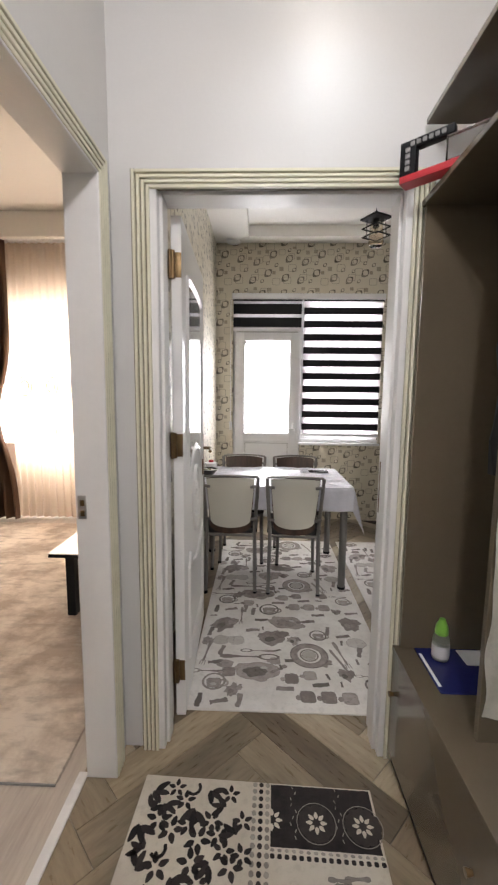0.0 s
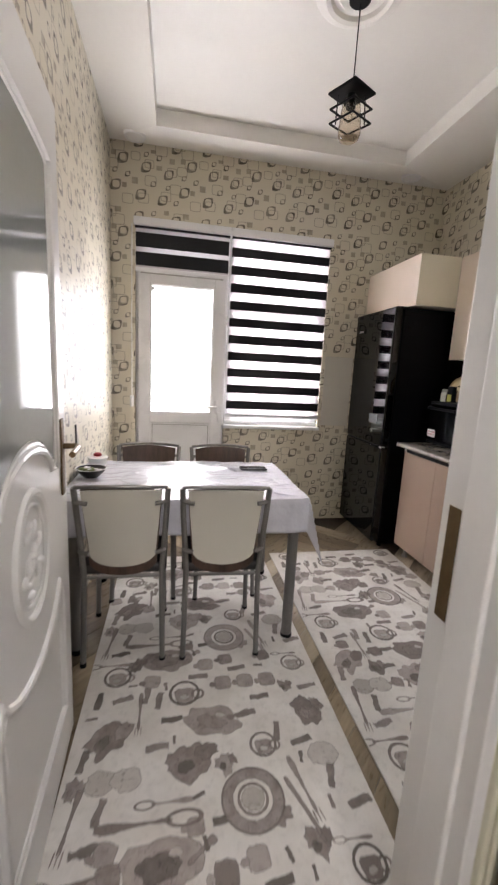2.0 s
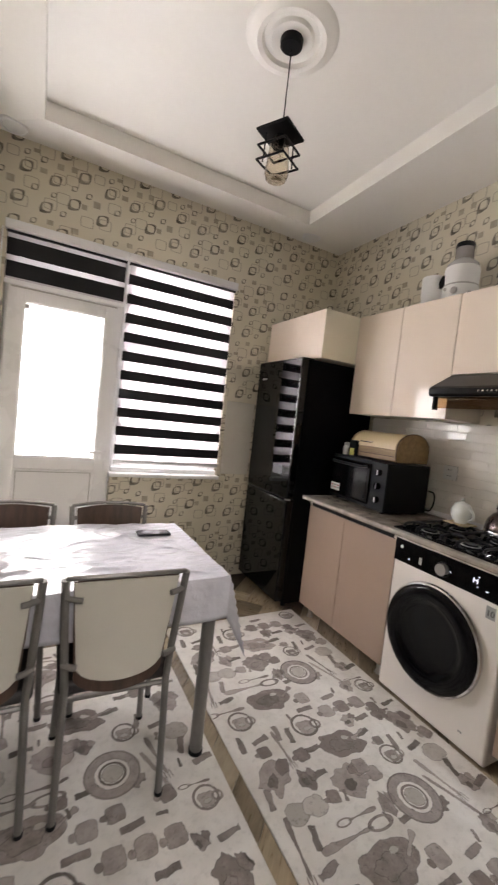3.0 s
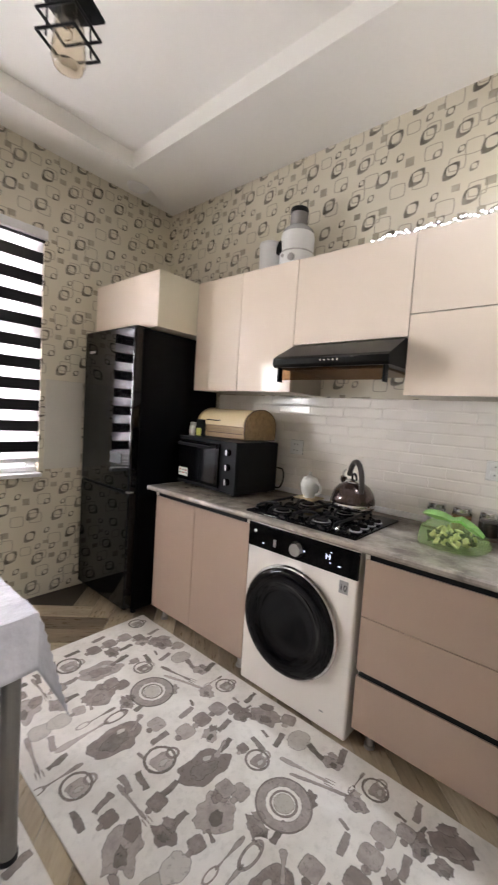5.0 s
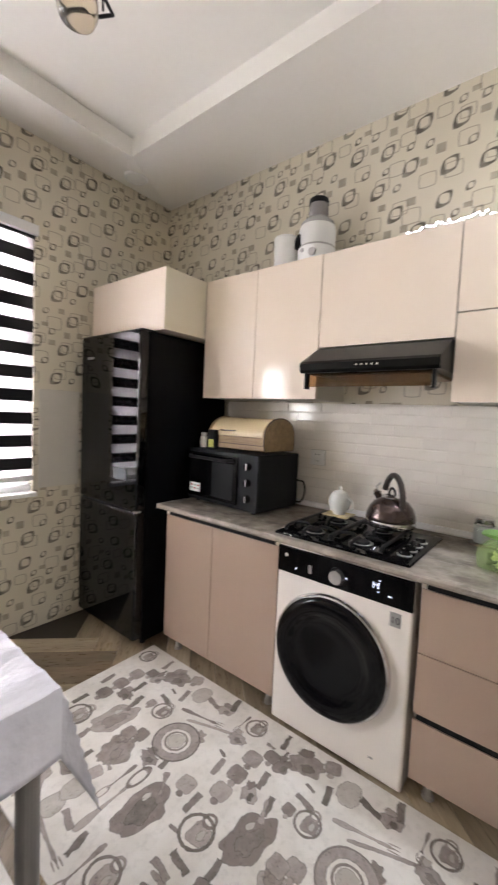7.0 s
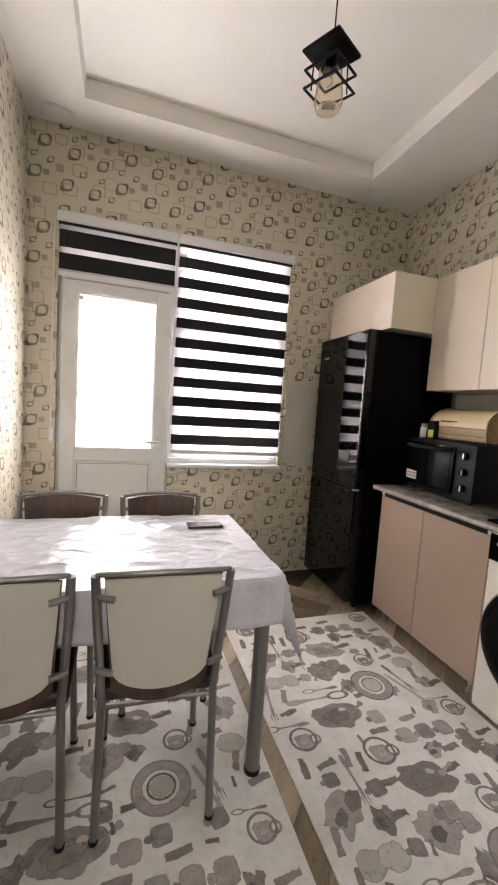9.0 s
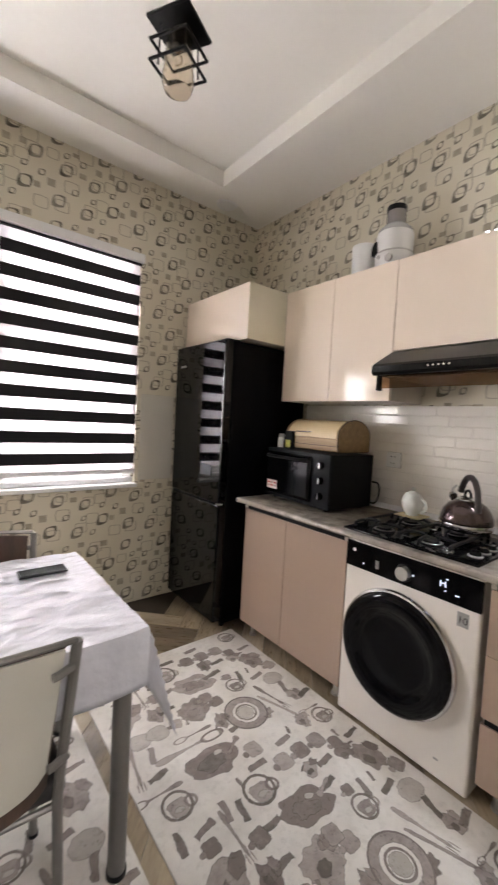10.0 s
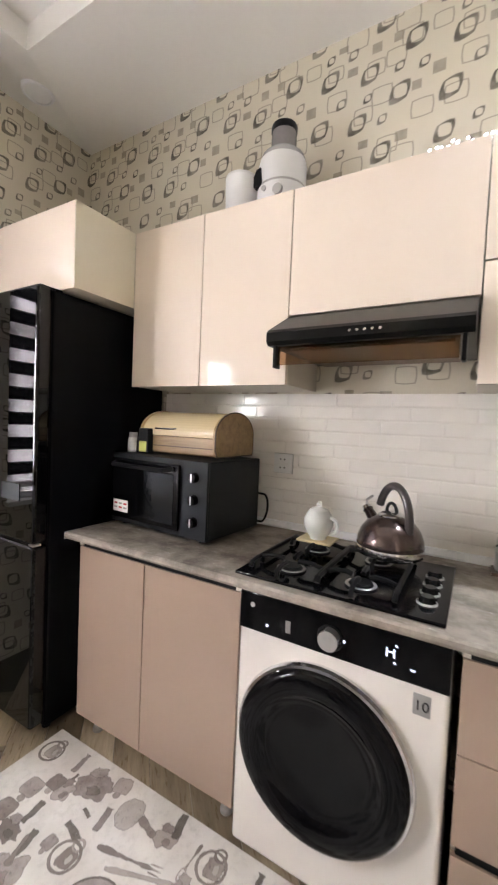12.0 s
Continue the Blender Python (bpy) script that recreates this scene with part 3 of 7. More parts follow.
# ---- doorway casings and jambs ----
def ribbed_casing(name, pts_outer, w, plane, at, depth, label):
    """A flat casing with raised ribs and gilt grooves round three sides of an opening: pts (u0, u1, top) of the opening."""
    u0, u1, top = pts_outer
    root = structure(name, bmesh.new(), CASING, label)
    bms = {"rib": [], "groove": []}

    def bar(kind, a, b, z0, z1, d, is_top):
        bm = bmesh.new()
        if plane == "y":
            box(bm, a, b, at - d, at, z0, z1, 0.002 if kind == "rib" else 0.0, 1)
        else:
            box(bm, at, at + d, a, b, z0, z1, 0.002 if kind == "rib" else 0.0, 1)
        part(kind, bm, CASING if kind == "rib" else GROOVE, root)
    n = 4
    s = w / n
    for k in range(n):
        o = k * s
        bar("rib", u0 - o - s * 0.66, u0 - o, 0, top + o + s * 0.66, depth, False)
        bar("rib", u1 + o, u1 + o + s * 0.66, 0, top + o + s * 0.66, depth, False)
        bar("rib", u0 - o + 0.0005, u1 + o - 0.0005, top + o, top + o + s * 0.66, depth, True)
    bar("groove", u0 - w, u0, 0, top + w, depth * 0.45, False)
    bar("groove", u1, u1 + w, 0, top + w, depth * 0.45, False)
    bar("groove", u0, u1, top, top + w, depth * 0.45, True)
    return root


ribbed_casing("trim_kitchen_door", (-0.068, 0.800, 2.052), 0.064, "y", HN, 0.022, "white ribbed door casing with gilt grooves")
ribbed_casing("trim_hall_opening", (0.392, 1.468, 2.042), 0.074, "x", -0.205, 0.020, "white ribbed casing with gilt grooves round the opening")


def jamb_lining(name, boxes, label):
    root = structure(name, bmesh.new(), LACQ, label)
    for b in boxes:
        part("jamb", B(*b, 0.003), LACQ, root)
    return root


jamb_kit = jamb_lining("jamb_kitchen_door", [(-0.074, -0.045, HN - 0.012, SY + 0.003, 0, 2.087), (0.776, 0.7995, HN - 0.012, SY + 0.003, 0, 2.087), (-0.045, 0.776, HN - 0.012, SY + 0.003, 2.060, 2.087),
                                            (-0.045, -0.033, HN + 0.02, HN + 0.085, 0, 2.06), (0.764, 0.776, HN + 0.02, HN + 0.085, 0, 2.06), (-0.033, 0.764, HN + 0.02, HN + 0.085, 2.048, 2.0605)], "white lacquered door frame")
part("strike_plate", B(0.7735, 0.7755, 1.700, 1.728, 0.93, 1.13, 0.001), BRASS, jamb_kit, "worn steel strike plate")
jamb_hall = jamb_lining("jamb_hall_opening", [(-0.299, -0.188, 1.462, 1.479, 0, 2.058), (-0.299, -0.188, 0.381, 0.398, 0, 2.058), (-0.299, -0.188, 0.398, 1.462, 2.036, 2.058)], "white lacquered lining of the wide opening")
sp = part("strike_plate", B(-0.290, -0.262, 1.459, 1.4615, 0.965, 1.045, 0.001), STEEL, jamb_hall, "steel strike plate with two slots")
for z in (0.985, 1.020):
    part("slot", B(-0.282, -0.268, 1.4575, 1.4588, z - 0.010, z + 0.010), BRASS, sp)


# ---- kitchen door, standing open ----
def kitchen_door():
    d = thing("door_1", "white carved kitchen door standing open against the wallpapered wall", "door", (-0.045, 1.735, 0.012))
    x0, x1, y0, y1, H = -0.060, -0.020, 1.738, 2.515, 2.036
    part("leaf", B(x0, x1, y0, y1, 0.012, H, 0.003), LACQ, d)
    ym = (y0 + y1) / 2

    def ring_frame(pts, r, n):
        return part(n, U([(x1, *p) for p in pts], r, 8, True), LACQ, d)
    top = [(y0 + 0.12, 1.02)] + [(ym + (ym - y0 - 0.12) * -math.cos(a), 1.845 + 0.022 * math.sin(a)) for a in np.linspace(0, math.pi, 13)] + [(y1 - 0.12, 1.02)]
    top += [(ym + 0.20 * math.cos(a), 1.02 + 0.10 * math.sin(a)) for a in np.linspace(0.15, math.pi - 0.15, 9)]
    ring_frame(top, 0.011, "moulding")
    inner = [(ym + (p - ym) * 0.86, 1.02 + (z - 1.02) * 0.93 + 0.035) for p, z in top]
    part("glass_panel", P(inner, "x", x1 - 0.004, x1 + 0.003), FROST, d, "frosted glass pane", False)
    ring_frame([(ym + (p - ym) * 0.90, 1.02 + (z - 1.02) * 0.95 + 0.022) for p, z in top], 0.007, "moulding")
    low = [(y0 + 0.12, 0.20), (y1 - 0.12, 0.20), (y1 - 0.12, 0.62)] + [(ym + 0.24 * math.cos(a), 0.70 - 0.13 * math.sin(a)) for a in np.linspace(0.2, math.pi - 0.2, 9)] + [(y0 + 0.12, 0.62)]
    ring_frame(low, 0.011, "moulding")
    ring_frame([(ym + (p - ym) * 0.88, 0.42 + (z - 0.42) * 0.88) for p, z in low], 0.006, "moulding")
    med = [(ym + 0.125 * math.cos(a), 0.87 + 0.155 * math.sin(a)) for a in np.linspace(0, 2 * math.pi, 29)[:-1]]
    ring_frame(med, 0.012, "medallion_rim")
    ring_frame([(ym + (p - ym) * 0.80, 0.87 + (z - 0.87) * 0.80) for p, z in med], 0.006, "medallion_rim")
    rnd = random.Random(4)
    bm = bmesh.new()
    for k in range(26):
        a, q = rnd.uniform(0, 6.28), rnd.uniform(0.0, 0.085)
        m = Matrix.Translation((x1 + 0.001, ym + q * math.cos(a), 0.87 + 1.25 * q * math.sin(a))) @ Matrix.Rotation(rnd.uniform(0, 3.1), 4, "X") @ Matrix.Diagonal((0.010, 0.022, 0.010, 1))
        bmesh.ops.create_icosphere(bm, subdivisions=2, radius=1, matrix=m)
    part("carving", bm, LACQ, d, "white carved flower relief")
    for z in (0.222, 1.180, 1.860):
        h = part("hinge", C((-0.052, 1.731, z - 0.05), (-0.052, 1.731, z + 0.05), 0.008, seg=14), BRASS, d, "aged brass hinge")
        part("hinge_plate", B(-0.049, -0.021, 1.7355, 1.7385, z - 0.045, z + 0.045, 0.001), BRASS, h)
        part("jamb_plate", B(-0.0715, -0.0690, 1.700, 1.731, z - 0.045, z + 0.045, 0.001), BRASS, h)
        part("jamb_knuckle", C((-0.062, 1.729, z - 0.052), (-0.062, 1.729, z + 0.052), 0.0065, seg=12), BRASS, h)
    hy = y1 - 0.062
    hp = part("door_handle", B(x1, x1 + 0.008, hy - 0.020, hy + 0.020, 0.92, 1.16, 0.006), BRASS, d, "brass lever handle with a long plate")
    part("lever", U([(x1 + 0.006, hy, 1.075), (x1 + 0.045, hy, 1.075), (x1 + 0.055, hy - 0.02, 1.075), (x1 + 0.055, hy - 0.115, 1.072)], 0.009, 10), BRASS, hp)
    d.matrix_basis = pose(-0.018, 1.738, 0.012, 0, 0, 2.5)
    return d


kitchen_door()


# ---- balcony door and window ----
def frame_ring(bm, x0, x1, z0, z1, w, ya, yb, bev=0.006):
    box(bm, x0, x0 + w, ya, yb, z0, z1, bev)
    box(bm, x1 - w, x1, ya, yb, z0, z1, bev)
    box(bm, x0 + w - 0.001, x1 - w + 0.001, ya + 0.001, yb - 0.001, z1 - w, z1, bev)
    box(bm, x0 + w - 0.001, x1 - w + 0.001, ya + 0.001, yb - 0.001, z0, z0 + w, bev)
    return bm


def window_unit():
    w = structure("window_1", bmesh.new(), PVC, "white plastic window beside the balcony door")
    part("window_frame", frame_ring(bmesh.new(), 0.747, 1.598, 0.868, 2.408, 0.062, 4.62, 4.69), PVC, w)
    part("mullion", B(0.809, 1.536, 4.625, 4.685, 1.80, 1.855, 0.005), PVC, w)
    for z0, z1 in ((0.930, 1.80), (1.855, 2.346)):
        g = part("pane", B(0.809, 1.536, 4.652, 4.658, z0, z1), CLEAR, w, smooth=False)
        g.visible_shadow = False
    part("window_sill", B(0.735, 1.612, 4.535, 4.625, 0.838, 0.866, 0.006), PVC, w, "white plastic sill board")
    part("lower_rail", B(0.752, 1.600, 4.598, 4.619, 0.868, 0.905, 0.005), PVC, w)
    d = structure("door_2", bmesh.new(), PVC, "white plastic balcony door with a glass upper pane")
    part("door_frame", frame_ring(bmesh.new(), 0.002, 0.743, -0.01, 2.408, 0.045, 4.62, 4.69), PVC, d)
    part("transom", B(0.047, 0.698, 4.622, 4.688, 2.075, 2.125, 0.005), PVC, d)
    lf = part("door_leaf", frame_ring(bmesh.new(), 0.020, 0.728, 0.02, 2.080, 0.100, 4.592, 4.655), PVC, d)
    part("mid_rail", B(0.118, 0.630, 4.596, 4.652, 0.868, 0.955, 0.006), PVC, lf)
    part("panel", B(0.118, 0.630, 4.612, 4.640, 0.118, 0.870, 0.004), PVC, lf, "plain white lower panel")
    part("panel_bead", frame_ring(bmesh.new(), 0.120, 0.628, 0.120, 0.866, 0.014, 4.600, 4.613, 0.003), PVC, lf)
    part("panel_gap", frame_ring(bmesh.new(), 0.1345, 0.6135, 0.1345, 0.8515, 0.004, 4.6105, 4.6118, 0.0), GREYG, lf, "thin dark joint round the panel")
    g = part("pane", B(0.118, 0.630, 4.620, 4.626, 0.953, 1.982), CLEAR, lf, smooth=False)
    g.visible_shadow = False
    part("pane_bead", frame_ring(bmesh.new(), 0.117, 0.631, 0.952, 1.983, 0.012, 4.598, 4.619, 0.003), PVC, lf)
    g = part("pane", B(0.047, 0.698, 4.652, 4.658, 2.125, 2.363), CLEAR, d, smooth=False)
    g.visible_shadow = False
    h = part("door_handle", B(0.662, 0.690, 4.580, 4.593, 0.955, 1.075, 0.005), PVC, lf, "white plastic lever handle")
    part("lever", U([(0.676, 4.585, 1.015), (0.676, 4.555, 1.015), (0.66, 4.548, 1.015), (0.575, 4.548, 1.012)], 0.009, 10), PVC, h)
    part("latch", B(0.69, 0.715, 4.578, 4.593, 0.885, 0.965, 0.004), PVC, lf)
    part("weather_bar", B(0.04, 0.70, 4.586, 4.594, 2.055, 2.066, 0.003), STEEL, lf)
    part("clip", B(0.128, 0.152, 4.594, 4.600, 1.935, 1.965, 0.002), STEEL, lf, "small grey clip on the pane")


window_unit()


def blind(name, x0, x1, bands, z_bottom, label, back=0.0):
    b = thing(name, label, "blind", ((x0 + x1) / 2, 4.575, z_bottom))
    part("headrail", B(x0 - 0.004, x1 + 0.004, 4.533, 4.597, 2.392, 2.452, 0.006), PVC, b, "white metal cassette")
    part("headrail_slot", B(x0 + 0.006, x1 - 0.006, 4.556, 4.592, 2.381, 2.392), BAND, b)
    last = 2.385
    for z0, z1 in bands:
        part("sheer_band", B(x0 + 0.012, x1 - 0.012, 4.5760, 4.5766, z1, last), SHEER, b, smooth=False)
        part("dark_band", B(x0 + 0.010, x1 - 0.010, 4.5745, 4.5757, z0, z1), BAND, b, smooth=False)
        if back:
            part("rear_band", B(x0 + 0.012, x1 - 0.012, back, back + 0.0012, z0 + 0.002, z1 + 0.002), BAND, b, smooth=False)
        last = z0
    part("sheer_band", B(x0 + 0.012, x1 - 0.012, 4.5760, 4.5766, z_bottom + 0.03, last), SHEER, b, smooth=False)
    part("bottom_rail", B(x0 + 0.006, x1 - 0.006, 4.566, 4.588, z_bottom, z_bottom + 0.032, 0.006), PVC, b, "white plastic bottom rail")
    return b


STEP = 0.1375
blind("zebra_blind", 0.752, 1.606, [(2.315 - STEP * k - 0.070, 2.315 - STEP * k) for k in range(10)], 0.935, "black and white striped zebra roller blind over the window", 4.607)
blind("zebra_blind", -0.006, 0.744, [(2.245, 2.352), (2.110, 2.210)], 2.065, "short black striped zebra roller blind above the balcony door")
cord = thing("blind_cord", "white bead chain with a small plastic pull", "cord", (-0.022, 4.555, 1.0))
part("chain", U([(-0.022, 4.556, 2.40), (-0.024, 4.556, 1.7), (-0.022, 4.556, 1.08)], 0.004, 8), PVC, cord)
part("pull", C((-0.022, 4.556, 1.0), (-0.022, 4.556, 1.09), 0.013, 0.017, 14), PLASTIC_W, cord)
structure("wall_patch", B(1.63, 1.89, NY - 0.006, NY, 0.885, 1.50, 0.002), M("patch_grey_white", (0.66, 0.63, 0.57), 0.25, var=0.03, bmp=0.02), "plain pale glossy panel on the wallpaper")

# ---- fridge and cabinets ----
def fridge():
    f = thing("fridge", "tall glossy black two-door fridge freezer beside the worktop", "fridge", (2.2, 4.2, 0))
    part("body", B(1.935, 2.58, 3.885, 4.505, 0.03, 1.842, 0.008), FRIDGE_SIDE, f)
    up = part("upper_door", B(1.868, 1.930, 3.885, 4.505, 0.822, 1.848, 0.012, seg=3), FRIDGEG, f, "black glass upper door")
    lo = part("lower_door", B(1.868, 1.930, 3.885, 4.505, 0.055, 0.812, 0.012, seg=3), FRIDGEG, f, "black glass lower door")
    part("grip", B(1.876, 1.912, 3.90, 4.49, 0.8125, 0.8215), BLACKM, lo)
    part("hinge_pin", B(1.8675, 1.90, 3.883, 3.915, 0.8135, 0.8205), STEEL, lo)
    part("control_panel", B(1.8655, 1.8675, 3.985, 4.115, 0.985, 1.055), M("control_panel_grey", (0.05, 0.055, 0.06), 0.2), up, "small grey control panel")
    part("emblem", B(1.8655, 1.8675, 4.36, 4.43, 1.70, 1.715), STEEL, up)
    for y in (3.93, 4.46):
        for x in (1.97, 2.52):
            part("foot", C((x, y, 0), (x, y, 0.035), 0.018, seg=14), BLACKM, f)
    part("hinge_cover", B(1.88, 1.98, 3.89, 3.95, 1.843, 1.850, 0.003), FRIDGE_SIDE, f)


fridge()


def wall_cabinet(y0, y1, z0, z1, xf, doors, label):
    """doors: (y0, y1, z0, z1) each."""
    c = thing("wall_cabinet", label, "cabinet", ((xf + EX) / 2, (y0 + y1) / 2, z0), "wall cabinets")
    part("body", B(xf + 0.020, EX - 0.003, y0 + 0.0015, y1 - 0.0015, z0 + 0.002, z1 - 0.002, 0.001), CARC, c)
    for a, b, p, q in doors:
        part("door", B(xf, xf + 0.018, a + 0.002, b - 0.002, p, q, 0.0015), CREAM, c)
        if a > y0 + 0.01:
            # Black strip on the pale carcass stands for shade in the slit.
            part("joint", B(xf + 0.0184, xf + 0.0197, a - 0.004, a + 0.004, p + 0.002, q - 0.002), BLACKM, c, "black strip behind the doors, painting the shade between them")
    return c


GL = "glossy cream lacquered wall cabinet"
c = wall_cabinet(3.815, 4.565, 1.853, 2.195, 1.972, [(3.815, 4.565, 1.853, 2.195)], "deep glossy cream cabinet above the fridge")
part("side_panel", B(1.973, 2.285, 3.812, 3.8165, 1.854, 2.194), M("cream_side_panel", (0.80, 0.745, 0.60), 0.25, var=0.02, scale=1.5, bmp=0.01, coat=0.2), c, "plain yellowish cream side")
wall_cabinet(3.015, 3.811, 1.49, 2.195, 2.285, [(3.015, 3.416, 1.49, 2.195), (3.416, 3.811, 1.49, 2.195)], GL + " with two doors")
wall_cabinet(2.402, 3.015, 1.742, 2.193, 2.285, [(2.402, 3.015, 1.742, 2.193)], GL + " above the black hood")
wall_cabinet(1.776, 2.402, 1.484, 2.190, 2.285, [(1.776, 2.402, 1.484, 1.834), (1.776, 2.402, 1.840, 2.190)], GL + " with two lift-up flaps")
wall_cabinet(1.17, 1.776, 1.484, 2.188, 2.285, [(1.17, 1.776, 1.484, 2.188)], GL + " beside the flap cabinet")


def base_cabinet(y0, y1, fronts, label, gaps=()):
    c = thing("base_cabinet", label, "cabinet", (2.3, (y0 + y1) / 2, 0), "base cabinets")
    part("body", B(2.030, 2.585, y0 + 0.002, y1 - 0.002, 0.092, 0.843, 0.001), CARC, c)
    part("grip_rail", B(2.014, 2.030, y0 + 0.018, y1 - 0.018, 0.806, 0.843), BLACKM, c, "dark recessed grip rail")
    for y in (y0, y1 - 0.018):
        part("end_strip", B(2.008, 2.030, y, y + 0.018, 0.810, 0.843), CARC, c)
    for kind, a, b, p, q in fronts:
        part(kind, B(2.008, 2.027, a + 0.002, b - 0.002, p, q, 0.0015), TAUPE, c)
        if a > y0 + 0.01:
            # Shade between the two fronts, put in as a black strip.
            part("joint", B(2.0274, 2.0296, a - 0.004, a + 0.004, p + 0.002, q - 0.002), BLACKM, c, "black strip behind the doors, painting the shade between them")
    for p, q in gaps:
        # The 5 mm strip is no rail; its black stands for shade between drawers.
        part("grip_rail", B(2.016, 2.030, y0 + 0.012, y1 - 0.012, p, q), BLACKM, c)
    for y in (y0 + 0.06, y1 - 0.06):
        for x in (2.075, 2.52):
            part("leg", L((x, y, 0), [(0.0, 0), (0.022, 0), (0.022, 0.012), (0.016, 0.016), (0.016, 0.093), (0.0, 0.093)], 16), STEEL, c, "round steel leg")
    return c


TL = "matt taupe base cabinet"
base_cabinet(3.003, 3.785, [("door", 3.003, 3.42, 0.092, 0.806), ("door", 3.42, 3.785, 0.092, 0.806)], TL + " with two doors under the oven")
base_cabinet(1.783, 2.388, [("drawer_front", 1.783, 2.388, 0.571, 0.806), ("drawer_front", 1.783, 2.388, 0.343, 0.567), ("drawer_front", 1.783, 2.388, 0.092, 0.318)], TL + " with three wide drawers", [(0.318, 0.343), (0.5665, 0.5715)])
base_cabinet(1.10, 1.780, [("door", 1.10, 1.780, 0.092, 0.806)], TL + " under the sink")
base_cabinet(0.56, 1.098, [("door", 0.56, 1.098, 0.092, 0.806)], TL + " at the end of the worktop")


def worktop():
    w = thing("worktop", "grey mottled stone-look worktop with a rounded front edge", "worktop", (2.28, 2.2, 0.845))
    holes = (2.105, 2.515, 1.1565, 1.6635)
    for k, (x0, x1, y0, y1) in enumerate(((1.945, 2.605, holes[3], 3.80), (1.945, holes[0], holes[2], holes[3]), (holes[1], 2.605, holes[2], holes[3]), (1.945, 2.605, 0.555, holes[2]))):
        bm = bmesh.new()
        if x0 < 2:
            prism(bm, [(x1, 0.846), (x0 + 0.010, 0.846), (x0 + 0.002, 0.850), (x0, 0.858), (x0 + 0.002, 0.868), (x0 + 0.010, 0.874), (x1, 0.874)], "y", y0, y1)
        else:
            box(bm, x0, x1, y0, y1, 0.846, 0.874)
        part("slab", bm, STONE, w)
    part("end_trim", B(1.947, 2.60, 3.800, 3.803, 0.846, 0.874), STEEL, w, "thin metal end strip")
    part("upstand", P([(2.606, 0.8745), (2.574, 0.8745), (2.574, 0.882), (2.588, 0.900), (2.606, 0.902)], "y", 0.56, 3.80), PVC, w, "pale sealing strip along the wall")
    return w


worktop()


def sink():
    s = thing("sink", "rounded stainless steel sink set in the worktop", "sink", (2.31, 1.41, 0.874))
    rx, ry, n = 0.232, 0.288, 36
    bm = bmesh.new()
    rings = []
    for k, z in ((1.03, 0.8745), (1.03, 0.879), (1.00, 0.882), (0.93, 0.879), (0.87, 0.86), (0.82, 0.745), (0.70, 0.720), (0.12, 0.714)):
        rings.append([bm.verts.new((2.31 + k * rx * math.copysign(abs(math.cos(a)) ** 0.42, math.cos(a)), 1.41 + k * ry * math.copysign(abs(math.sin(a)) ** 0.42, math.sin(a)), z)) for a in (2 * math.pi * i / n for i in range(n))])
    for a, b in zip(rings, rings[1:]):
        for i in range(n):
            bm.faces.new((a[i], a[(i + 1) % n], b[(i + 1) % n], b[i]))
    bm.faces.new(rings[-1])
    part("bowl", bm, SINKM, s)
    part("drain", L((2.31, 1.41, 0.715), [(0, 0.004), (0.03, 0.005), (0.035, 0.0), (0.0, 0.0)], 20), STEEL, s)



sink()
wr = thing("wrapper", "crumpled white plastic wrapper beside the sink", "wrapper", (2.03, 1.575, 0.875))
bm = bmesh.new()
bmesh.ops.create_grid(bm, x_segments=10, y_segments=10, size=0.035)
for v in bm.verts:
    v.co = Vector((2.03 + v.co.x, 1.575 + 1.2 * v.co.y, 0.8765 + 0.010 * abs(noise.noise(v.co * 60))))
bmesh.ops.solidify(bm, geom=list(bm.faces), thickness=0.0008)
part("film", bm, PAPER, wr)
board = thing("board", "pink plastic board with a green leaf print leaning behind the sink", "board", (2.585, 1.43, 0.875))
part("panel", B(2.566, 2.572, 1.30, 1.565, 0.903, 1.135, 0.002), PINK, board)
part("panel_face", B(2.5635, 2.5655, 1.315, 1.55, 0.918, 1.12), GREYG, board, "grey picture area")
for a, z, r in ((1.50, 1.03, 0.5), (1.48, 1.00, -0.4), (1.46, 1.05, 1.2)):
    bm = bmesh.new()
    bmesh.ops.create_icosphere(bm, subdivisions=2, radius=1, matrix=Matrix.Translation((2.563, a, z)) @ Matrix.Rotation(r, 4, "X") @ Matrix.Diagonal((0.0015, 0.05, 0.016, 1)))
    part("leaf", bm, GREENP, board, "printed green leaf")


